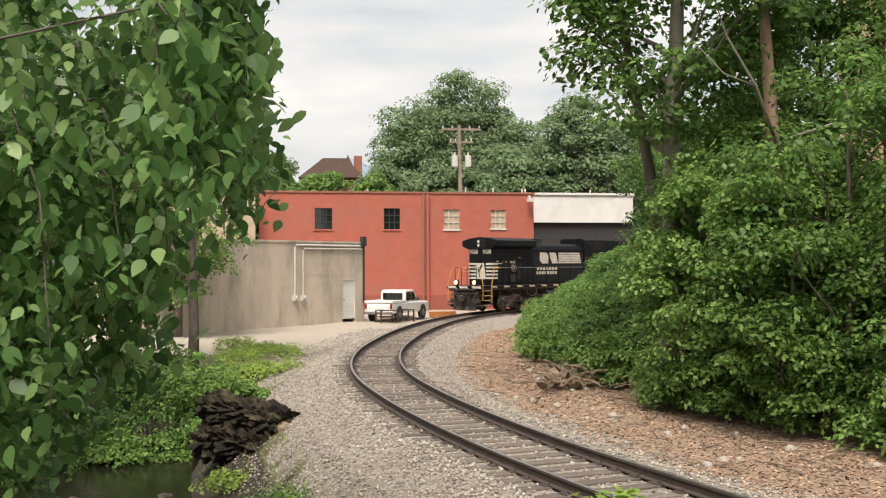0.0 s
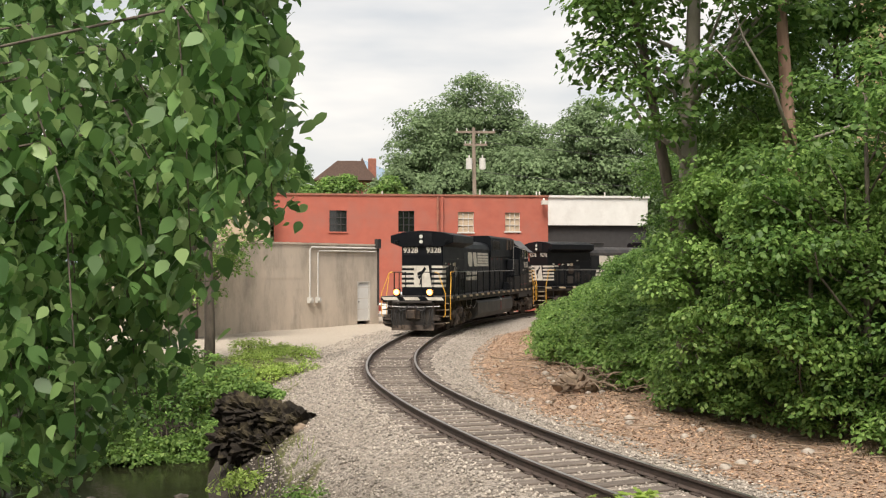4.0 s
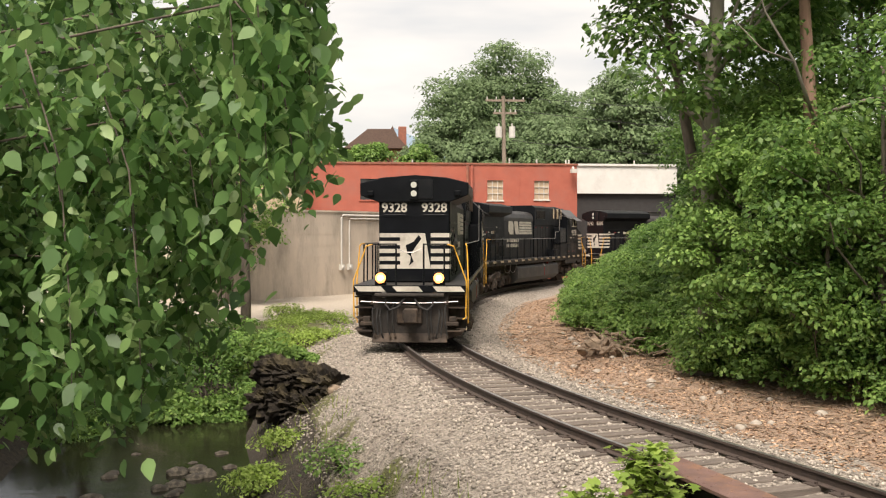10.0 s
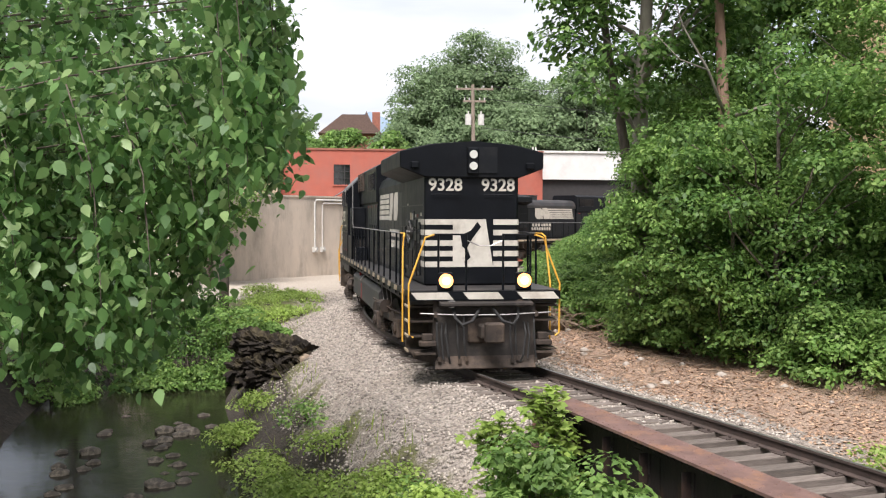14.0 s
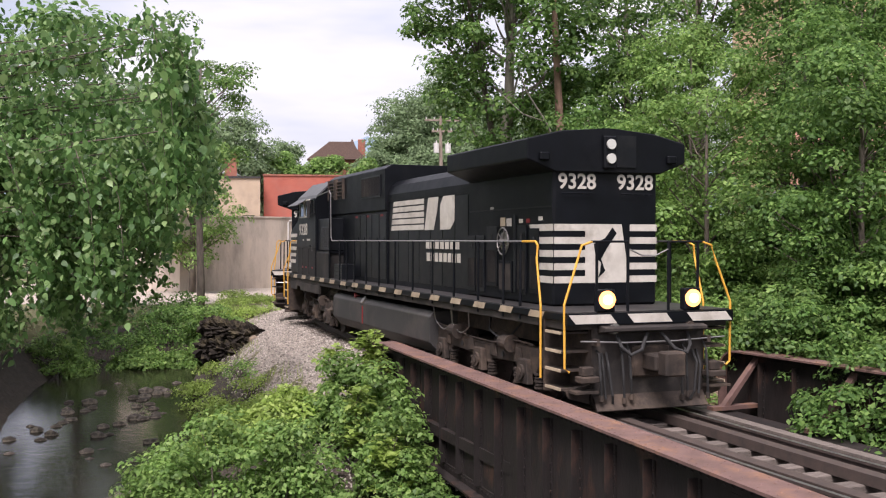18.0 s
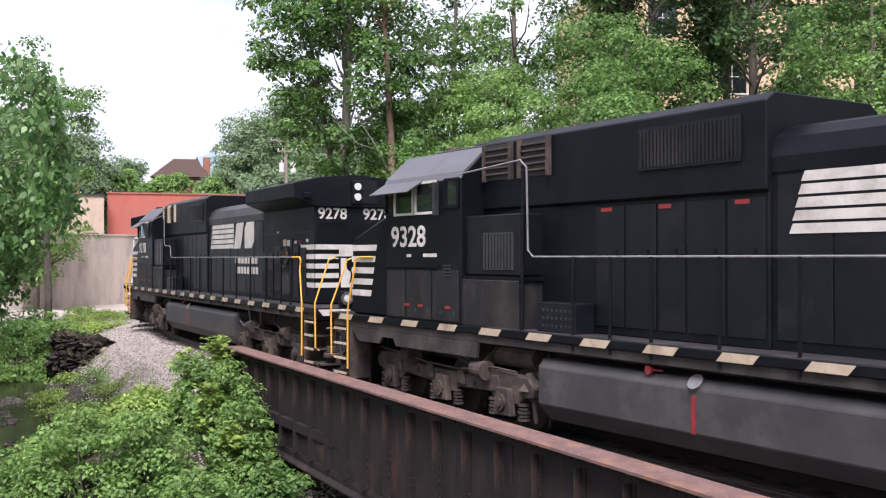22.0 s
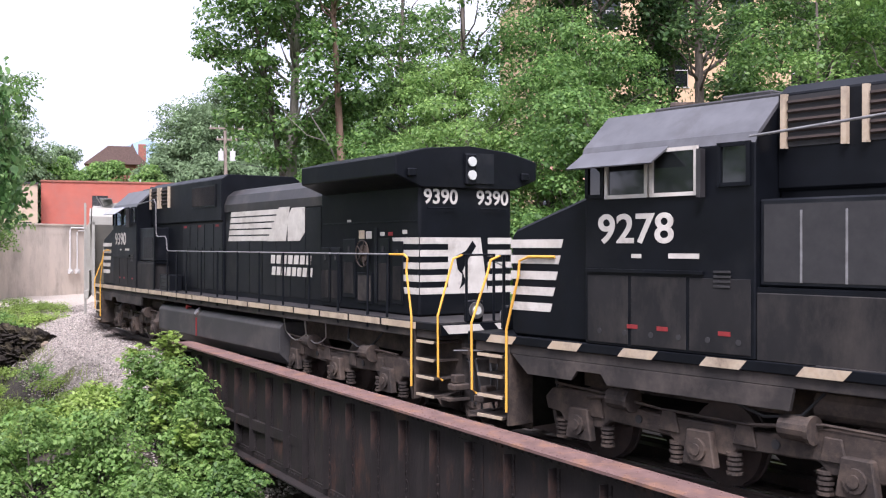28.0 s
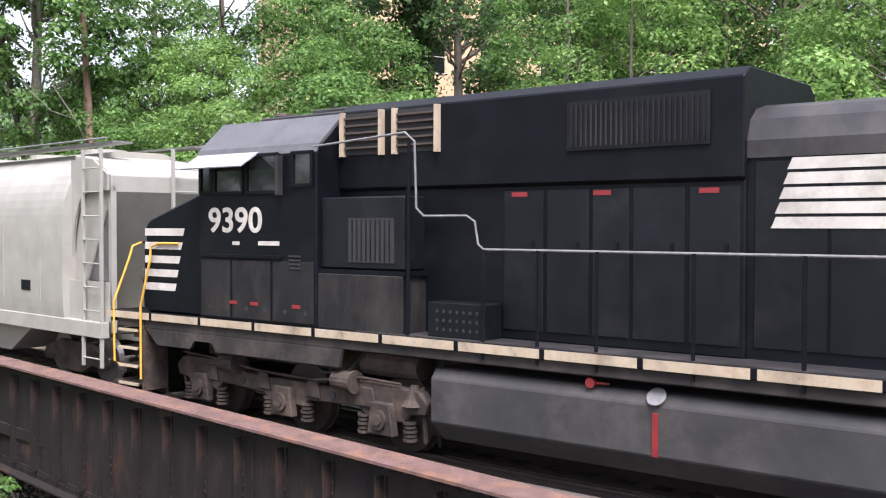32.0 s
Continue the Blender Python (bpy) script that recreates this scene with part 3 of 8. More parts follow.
def girder(name, a, b, far):
    """A plate girder from its land end a to b: web, flanges, stiffeners, rivets; inward braces on the far one."""
    a, b = Vector((*a, 0)), Vector((*b, 0))
    d = b - a
    L = d.length
    root = thing(name, "rusty black riveted plate girder of a railway bridge", "bridge girder", "bridge girders",
                 pose(a.x, a.y, 0, 0, 0, math.degrees(math.atan2(d.y, d.x))))
    lo = -1.55
    r = 0.45
    web = [(0.0, lo), (L, lo), (L, G_TOP - 0.03)]
    arc = [(r - r * math.sin(q), G_TOP - 0.03 - r + r * math.cos(q)) for q in np.linspace(0, math.pi / 2, 8)]
    part("web_plate", Shape().prism([(p[0], p[1]) for p in web + arc], -0.012, 0.012, "y"), RUST, root)
    fl = Shape()
    n = 26
    pts = [(r - r * math.sin(q), G_TOP - 0.03 - r + r * math.cos(q)) for q in np.linspace(math.pi / 2, 0, 8)] + [(r + (L - r) * k / n, G_TOP - 0.03) for k in range(1, n + 1)]
    pts = [(0.0, lo + 0.03)] + pts
    w = 0.235
    rings = []
    for i, (x0, z0) in enumerate(pts):
        (xa, za), (xb, zb) = pts[max(i - 1, 0)], pts[min(i + 1, len(pts) - 1)]
        q = 0.035 / math.hypot(xb - xa, zb - za)
        nx, nz = -(zb - za) * q, (xb - xa) * q
        rings += [(x0, -w, z0), (x0, w, z0), (x0 + nx, w, z0 + nz), (x0 + nx, -w, z0 + nz)]
    m4 = len(pts)
    fl.add(rings, [(4 * i + a, 4 * i + (a + 1) % 4, 4 * i + 4 + (a + 1) % 4, 4 * i + 4 + a) for i in range(m4 - 1) for a in range(4)] + [(0, 1, 2, 3), (4 * m4 - 1, 4 * m4 - 2, 4 * m4 - 3, 4 * m4 - 4)])
    top = part("top_flange", fl, FLANGE, root, "worn reddish-brown painted top flange")
    part("flange_angle", Shape().box(r, L, -0.16, -0.012, G_TOP - 0.05, G_TOP - 0.032).box(r, L, -0.032, -0.012, G_TOP - 0.19, G_TOP - 0.05)
         .box(r, L, 0.012, 0.16, G_TOP - 0.05, G_TOP - 0.032).box(r, L, 0.012, 0.032, G_TOP - 0.19, G_TOP - 0.05), RUST, root)
    part("bottom_flange", Shape().box(0, L, -0.24, 0.24, lo - 0.03, lo).box(0, L, -0.035, -0.012, lo, lo + 0.15).box(0, L, 0.012, 0.035, lo, lo + 0.15), RUST, root)
    rv = Shape()

    def rivet(x, y, z, up):
        q = 0.022
        if up:
            rv.add([(x - q, y - q, z), (x + q, y - q, z), (x + q, y + q, z), (x - q, y + q, z), (x, y, z + q)], [(0, 1, 4), (1, 2, 4), (2, 3, 4), (3, 0, 4)])
        else:
            for s in (-1, 1):
                rv.add([(x - q, s * y, z - q), (x + q, s * y, z - q), (x + q, s * y, z + q), (x - q, s * y, z + q), (x, s * (y + q), z)], [(0, 1, 4), (1, 2, 4), (2, 3, 4), (3, 0, 4)])

    studs = Shape()

    def stud(x, y):
        q, z = 0.013, G_TOP + 0.004
        studs.add([(x - q, y - q, z), (x + q, y - q, z), (x + q, y + q, z), (x - q, y + q, z), (x, y, z + 0.014)], [(0, 1, 4), (1, 2, 4), (2, 3, 4), (3, 0, 4)])

    x, k9 = 0.3, 0
    while x < L - 0.2:
        k9 += 1
        for y in (-0.17, 0.17) if k9 % 2 else (-0.17, -0.08, 0.08, 0.17):
            stud(x + (0.07 if abs(y) < 0.1 else 0), y)
        rivet(x, 0.032, G_TOP - 0.13, False)
        rivet(x, 0.035, lo + 0.09, False)
        x += 0.15
    tees = []
    for sy in (-1, 1):
        tee = [(-0.06, sy * 0.012), (0.06, sy * 0.012), (0.06, sy * 0.034), (0.008, sy * 0.034), (0.008, sy * 0.15), (-0.008, sy * 0.15), (-0.008, sy * 0.034), (-0.06, sy * 0.034)]
        me = Shape().prism(tee, lo + 0.15, G_TOP - 0.19, "z").mesh("stiffener")
        me.materials.append(RUST)
        tees.append(me)
    x, k = 1.1, 0
    while x < L:
        for me in tees:
            part("stiffener", me, RUST, root).location = (x, 0, 0)
        z = lo + 0.22
        while z < G_TOP - 0.2:
            rivet(x + 0.04, 0.034, z, False)
            rivet(x - 0.04, 0.034, z, False)
            z += 0.13
        x += 0.95
    for x in (2.95, 8.65, 14.35, 20.05):
        if x < L - 0.6:
            part("splice_plate", Shape().box(x - 0.32, x + 0.32, -0.026, -0.012, lo + 0.16, G_TOP - 0.2).box(x - 0.32, x + 0.32, 0.012, 0.026, lo + 0.16, G_TOP - 0.2), RUST, root, bevel=0.003)
    for sy in (-1, 1):
        part("end_angle", Shape().box(0.012, 0.1, min(sy * 0.012, sy * 0.03), max(sy * 0.012, sy * 0.03), lo, G_TOP - 0.5), RUST, root)
    tagged(part("rivets", rv, RUST, root), kind="stuff")
    tagged(part("flange_rivets", studs, FLANGE, root), kind="stuff")
    if far:
        x = 0.9
        while x < L:
            o = part("knee_brace", Shape().prism([(0.03, G_TOP - 0.1), (0.03, G_TOP - 0.2), (0.75, -0.62), (0.9, -0.62)], -0.07, 0.07, "x")
                     .box(-0.1, 0.1, 0.0, 1.2, -0.70, -0.62), FLANGE, root, "slanting knee brace")
            o.location = (x, 0, 0)
            o.rotation_euler = (0, 0, math.pi if far < 0 else 0)
            x += 2.6
    return root


girder("near_girder", (2.30, 26.0), (10.8, -9.5), 0)
girder("far_girder", (9.7, 23.6), (19.4, -3.4), -1)


def bridge_floor():
    root = thing("bridge_floor", "dark timber and steel floor of the railway bridge", "bridge floor", kind="structure")
    part("deck_beam", sweep([(-2.1, -0.95), (4.2, -0.95), (4.2, -0.75), (-2.1, -0.75)], 32, 81, 1.0, 0), RUST, root)
    for e in (-1.15, 1.15, -0.45, 0.45):
        part("guard_timber", sweep([(-0.1, -0.17), (0.1, -0.17), (0.1, -0.03), (-0.1, -0.03)], 32, 80, 1.0, e), TIE if abs(e) > 1 else RAIL, root)
    for e in (-0.75, 0.75):
        part("stringer", sweep([(-0.2, -0.75), (0.2, -0.75), (0.2, -0.36), (-0.2, -0.36)], 32, 80, 1.0, e), RUST, root)
    h = heading(82.8)
    c = on_line(83.6)
    ab = thing("bridge_abutment", "weathered concrete abutment under the bridge end", "abutment", kind="structure",
               m=pose(c.x, c.y, 0, 0, 0, math.degrees(math.atan2(-h.x, h.y))))
    part("wall", Shape().box(-3.9, 3.9, -0.6, 0.5, -3.4, -0.9), pbr("old_abutment_concrete", (0.16, 0.14, 0.12), (0.08, 0.07, 0.06), 3, 0.9, bump=0.4), ab, bevel=0.04)


bridge_floor()


# ---- the train ----
def yy(u):
    """Locomotive coordinates: u metres behind the leading coupler."""
    return 11.3 - (u if u < 7 else u + (u - 7) * 0.022)


def mirrored(profile):
    """An outline given for x >= 0, from the bottom up, closed over the middle."""
    return profile + [(-x, z) for x, z in reversed(profile)]


def placed(ob, x, y, z, rx=0, ry=0, rz=0):
    ob.matrix_local = pose(x, y, z, rx, ry, rz)
    return ob


def build_truck(parent, uc):
    """A six-wheel truck: two cast side frames with journals, springs and brake cylinders, three wheelsets."""
    t = part("truck", Shape().box(-0.9, 0.9, -0.5, 0.5, 0.55, 0.8).box(-0.85, 0.85, -2.2, 2.2, 0.6, 0.75), GRIME, parent, "grimy cast-steel three-axle truck")
    placed(t, 0, yy(uc), 0)
    for sx in (-1, 1):
        out = [(-2.75, 0.78), (-2.6, 0.92), (-1.6, 0.95), (-0.9, 0.80), (0.9, 0.80), (1.6, 0.95), (2.6, 0.92), (2.75, 0.78), (2.7, 0.62), (2.45, 0.60),
               (2.35, 0.48), (1.65, 0.48), (1.5, 0.60), (0.5, 0.56), (0.38, 0.46), (-0.38, 0.46), (-0.5, 0.56), (-1.5, 0.60), (-1.65, 0.48), (-2.35, 0.48), (-2.45, 0.60), (-2.7, 0.62)]
        part("side_frame", Shape().prism(out, sx * 1.08, sx * 1.24, "x"), GRIME, t, bevel=0.02)
        for y in (-2.0, 0.0, 2.0):
            j = part("journal_box", Shape().prism([(y - 0.24, 0.30), (y + 0.24, 0.30), (y + 0.17, 0.72), (y - 0.17, 0.72)], sx * 1.22, sx * 1.34, "x"), GRIME, t, bevel=0.015)
            cap = Shape().disc((sx * 1.35, y, 0.5), (1, 0, 0), 0.13, 0.06, 14).disc((sx * 1.385, y, 0.5), (1, 0, 0), 0.07, 0.03, 10)
            part("bearing_cap", cap, GRIME, j)
            for q in (-0.42, 0.42):
                sp = Shape()
                for k in range(5):
                    sp.disc((sx * 1.2, y + q, 0.28 + 0.055 * k), (0, 0, 1), 0.095 - 0.012 * (k % 2), 0.035, 10)
                part("coil_spring", sp, GRIME, t)
        for y in (-1.25, 1.3):
            c = Shape().disc((sx * 1.3, y, 0.93), (0, 1, 0), 0.13, 0.34, 14).disc((sx * 1.3, y + 0.19, 0.93), (0, 1, 0), 0.155, 0.05, 14).tube([(sx * 1.3, y - 0.16, 0.93), (sx * 1.3, y - 0.6, 0.88)], 0.025, 6)
            part("brake_cylinder", c, GRIME, t, bevel=0.0)
        part("air_pipe", Shape().tube([(sx * 1.27, -2.5, 1.0), (sx * 1.28, -1.7, 0.97), (sx * 1.27, -0.6, 0.88), (sx * 1.27, 0.7, 0.87), (sx * 1.27, 1.6, 1.0), (sx * 1.25, 2.3, 0.98)], 0.018, 6), GRIME, t)
        for y in (-1.75, -0.5, 0.6, 1.7):
            part("frame_rib", Shape().prism([(y - 0.16, 0.62), (y + 0.16, 0.62), (y + 0.10, 0.88), (y - 0.10, 0.88)], sx * 1.24, sx * 1.275, "x"), GRIME, t, bevel=0.012)
        for y in (-2.55, 2.55):
            part("brake_rod", Shape().tube([(sx * 1.12, y, 0.95), (sx * 1.16, y * 1.03, 0.6), (sx * 1.1, y * 1.02, 0.25)], 0.035, 7), GRIME, t)
            part("brake_shoe", Shape().prism([(y - 0.07, 0.3), (y + 0.05, 0.3), (y + 0.09, 0.62), (y - 0.03, 0.66)], sx * 0.72, sx * 0.86, "x"), GRIME, t)
            part("sand_pipe", Shape().tube([(sx * 1.0, y * 1.1, 1.3), (sx * 0.98, y * 1.08, 0.7), (sx * 0.84, y * 1.02, 0.16)], 0.022, 6), HOSE, t)
        part("truck_cable", Shape().tube([(sx * 1.18, 0.3, 1.34), (sx * 1.3, 0.5, 1.1), (sx * 1.31, 0.9, 1.0), (sx * 1.22, 1.3, 1.05), (sx * 1.1, 1.5, 1.3)], 0.02, 6), HOSE, t)
        h = Shape()
        for y in (-1.0, 1.0):
            h.disc((sx * 1.245, y, 0.7), (1, 0, 0), 0.055, 0.02, 12)
        part("frame_hole", h, HOSE, t)
    for y in (-2.0, 0.0, 2.0):
        w = Shape().disc((0, 0, 0), (1, 0, 0), 0.1, 1.9, 10)
        for sx in (-1, 1):
            w.disc((sx * 0.76, 0, 0), (1, 0, 0), 0.51, 0.12, 26).disc((sx * 0.68, 0, 0), (1, 0, 0), 0.535, 0.03, 26)
        for k in range(4):
            a = k * math.pi / 2
            w.box(-0.83, -0.82, 0.25 * math.cos(a) - 0.05, 0.25 * math.cos(a) + 0.05, 0.25 * math.sin(a) - 0.05, 0.25 * math.sin(a) + 0.05)
            w.box(0.82, 0.83, 0.25 * math.cos(a) - 0.05, 0.25 * math.cos(a) + 0.05, 0.25 * math.sin(a) - 0.05, 0.25 * math.sin(a) + 0.05)
        placed(part("wheelset", w, RAIL, t, "dull steel wheelset"), 0, y, 0.51)
    return t


def end_rails(root, sgn, u0):
    """Steps, yellow grab rails and platform railings of one end; sgn: +1 the leading end. u0: the end plate."""
    y0 = yy(u0)
    for sx in (-1, 1):
        for k in range(4):
            st = part("step", Shape().box(min(sx * 1.02, sx * 1.5), max(sx * 1.02, sx * 1.5), y0 - sgn * 0.62, y0 - sgn * 0.10, 0.42 + 0.29 * k, 0.455 + 0.29 * k) if sgn < 0 else
                      Shape().box(min(sx * 1.02, sx * 1.5), max(sx * 1.02, sx * 1.5), y0 - 0.62, y0 - 0.10, 0.42 + 0.29 * k, 0.455 + 0.29 * k), GRIME, root)
            part("step_edge", Shape().box(sx * 1.5 - 0.012, sx * 1.5 + 0.014, min(y0 - sgn * 0.62, y0 - sgn * 0.1), max(y0 - sgn * 0.62, y0 - sgn * 0.1), 0.42 + 0.29 * k, 0.462 + 0.29 * k), CREAM, st, "worn yellow step edge")
        part("step_side", Shape().box(sx * 0.98, sx * 1.02, min(y0, y0 - sgn * 0.7), max(y0, y0 - sgn * 0.7), 0.25, 1.6), GRIME, root)
        part("step_back", Shape().box(min(sx * 1.02, sx * 1.48), max(sx * 1.02, sx * 1.48), y0 - sgn * 0.72 - 0.02, y0 - sgn * 0.72 + 0.02, 0.35, 1.6), GRIME, root)
        part("grab_rail", Shape().tube([(sx * 1.53, y0 - sgn * 0.74, 0.55), (sx * 1.53, y0 - sgn * 0.74, 1.7), (sx * 1.5, y0 - sgn * 0.95, 2.45), (sx * 1.48, y0 - sgn * 0.95, 2.66), (sx * 1.45, y0 - sgn * 1.1, 2.72), (sx * 1.45, y0 - sgn * 1.6, 2.72)], 0.019, 8), YELLOW, root, "yellow painted grab rail")
        part("grab_rail", Shape().tube([(sx * 1.42, y0 + sgn * 0.03, 0.72), (sx * 1.5, y0 + sgn * 0.03, 0.78), (sx * 1.51, y0 + sgn * 0.03, 1.75), (sx * 1.25, y0 - sgn * 0.02, 2.45), (sx * 1.18, y0 - sgn * 0.02, 2.66), (sx * 1.0, y0 - sgn * 0.02, 2.72)], 0.019, 8), YELLOW, root, "yellow painted grab rail")
        part("end_railing", Shape().tube([(sx * 1.02, y0 - sgn * 0.02, 2.72), (sx * 0.35, y0 - sgn * 0.02, 2.72)], 0.018, 8), BLACK, root)
        for px in (0.92, 0.37):
            part("railing_post", Shape().tube([(sx * px, y0 - sgn * 0.02, 1.6), (sx * px, y0 - sgn * 0.02, 2.72)], 0.024, 8), BLACK, root)
    part("chain", Shape().tube([(0.35, y0, 2.6), (0.12, y0, 2.5), (-0.12, y0, 2.5), (-0.35, y0, 2.6)], 0.012, 6), STEEL, root)


def end_plate(root, sgn, u0, lit):
    y0 = yy(u0)
    p = part("pilot", Shape().prism([(-1.02, 0.95), (-1.02, 0.2), (-0.85, 0.12), (0.85, 0.12), (1.02, 0.2), (1.02, 0.95), (1.02, 1.44), (-1.02, 1.44)], y0 - sgn * 0.06, y0, "y"), DUSTY, root, "grimy pilot plate", bevel=0.01)
    for sx in (-1, 1):
        part("plow_wing", Shape().prism([(sx * 1.02, 0.5), (sx * 1.02, 0.2), (sx * 1.38, 0.3), (sx * 1.45, 0.42)], y0 - sgn * 0.1, y0 - sgn * 0.06, "y"), GRIME, root)
    n = part("platform_edge", Shape().box(-1.5, 1.5, min(y0, y0 + sgn * 0.12), max(y0, y0 + sgn * 0.12), 1.44, 1.62), BLACK, root)
    for a, b in ((-1.48, -0.62), (-0.36, 0.46), (0.64, 1.48)):
        part("platform_stripe", Shape().prism([(a, 1.46), (b - 0.12, 1.46), (b, 1.6), (a + 0.12, 1.6)], y0 + sgn * 0.12, y0 + sgn * 0.126, "y"), WHITE, n, "white slanted stripe")
    part("coupler", Shape().box(-0.16, 0.16, min(y0, y0 + sgn * 0.45), max(y0, y0 + sgn * 0.45), 0.72, 0.98).box(-0.26, 0.1, min(y0 + sgn * 0.4, y0 + sgn * 0.66), max(y0 + sgn * 0.4, y0 + sgn * 0.66), 0.66, 1.04).box(-0.34, 0.34, min(y0, y0 + sgn * 0.08), max(y0, y0 + sgn * 0.08), 0.6, 1.1), GRIME, root, "cast coupler", bevel=0.03)
    for sx in (-1, 1):
        part("hose", Shape().tube([(sx * 0.66, y0 + sgn * 0.05, 1.36), (sx * 0.62, y0 + sgn * 0.22, 1.1), (sx * 0.5, y0 + sgn * 0.3, 0.98), (sx * 0.3, y0 + sgn * 0.28, 1.05), (sx * 0.12, y0 + sgn * 0.15, 1.3)], 0.03, 8), HOSE, root, "looping cable hose")
        part("hose", Shape().tube([(sx * 0.78, y0 + sgn * 0.03, 1.0), (sx * 0.8, y0 + sgn * 0.14, 0.8), (sx * 0.74, y0 + sgn * 0.16, 0.35), (sx * 0.7, y0 + sgn * 0.1, 0.22)], 0.022, 8), HOSE, root)
        part("hose", Shape().tube([(sx * 0.86, y0 + sgn * 0.03, 1.0), (sx * 0.88, y0 + sgn * 0.12, 0.75), (sx * 0.84, y0 + sgn * 0.13, 0.3)], 0.02, 8), HOSE, root)
        part("socket", Shape().disc((sx * 0.68, y0 + sgn * 0.06, 1.38), (0, 1, 0), 0.09, 0.12, 12).disc((sx * 0.68, y0 + sgn * 0.14, 1.38), (0, 1, 0), 0.075, 0.03, 12), STEEL if sx > 0 else GRIME, root)
        part("bracket", Shape().box(sx * 1.15 - 0.16, sx * 1.15 + 0.16, min(y0, y0 + sgn * 0.22), max(y0, y0 + sgn * 0.22), 0.56, 0.66).box(sx * 1.15 - 0.1, sx * 1.15 + 0.1, min(y0, y0 + sgn * 0.14), max(y0, y0 + sgn * 0.14), 0.66, 0.8), GRIME, root, bevel=0.015)
        d = part("ditch_light", Shape().box(sx * 0.78 - 0.15, sx * 0.78 + 0.15, y0 - 0.1 if sgn > 0 else y0 - 0.05, y0 + 0.05 if sgn > 0 else y0 + 0.1, 1.63, 1.98), BLACK, root, bevel=0.02)
        # when lit, this ring glows to draw the lamp's halo; otherwise plain steel
        part("reflector_halo", Shape().disc((sx * 0.78, y0 + sgn * 0.06, 1.82), (0, 1, 0), 0.14, 0.03, 18), HALO if lit else STEEL, d)
        part("lamp_lens", Shape().disc((sx * 0.78, y0 + sgn * 0.08, 1.82), (0, 1, 0), 0.075, 0.04, 18), LAMP if lit else LENS, d, "glowing warm lamp" if lit else "unlit clear lamp")
    for k, x in enumerate((-0.98, -0.6, -0.5, 0.42, 0.55, 0.95)):
        part("hose", Shape().tube([(x, y0 + sgn * 0.03, 1.15 - 0.06 * (k % 3)), (x + 0.03, y0 + sgn * 0.17, 1.0), (x + 0.02, y0 + sgn * 0.2, 0.6), (x - 0.03, y0 + sgn * 0.14, 0.28 + 0.05 * (k % 2))], 0.021, 8), HOSE, root)
        part("hose_coupling", Shape().disc((x - 0.03, y0 + sgn * 0.14, 0.26 + 0.05 * (k % 2)), (0, 0, 1), 0.035, 0.09, 8), GRIME, root)
    part("anticlimber", Shape().prism([(y0, 1.30), (y0 + sgn * 0.26, 1.34), (y0 + sgn * 0.26, 1.40), (y0, 1.44)], -0.92, 0.92, "x"), DUSTY, root, bevel=0.01)
    for sx in (-1, 1):
        part("lever_bracket", Shape().box(sx * 1.0 - 0.03, sx * 1.0 + 0.03, min(y0, y0 + sgn * 0.18), max(y0, y0 + sgn * 0.18), 1.12, 1.22), GRIME, root)
        part("foot_board", Shape().box(sx * 1.2 - 0.2, sx * 1.2 + 0.2, min(y0 - sgn * 0.05, y0 + sgn * 0.2), max(y0 - sgn * 0.05, y0 + sgn * 0.2), 0.40, 0.44), GRIME, root)
    part("plow_edge", Shape().prism([(y0, 0.34), (y0 + sgn * 0.16, 0.12), (y0 + sgn * 0.13, 0.1), (y0 - sgn * 0.04, 0.3)], -1.0, 1.0, "x"), GRIME, root, "worn plow edge")
    part("cut_lever", Shape().tube([(-1.3, y0 + sgn * 0.16, 1.2), (-0.4, y0 + sgn * 0.18, 1.16), (0.5, y0 + sgn * 0.18, 1.16), (1.3, y0 + sgn * 0.16, 1.2)], 0.014, 6), STEEL, root)


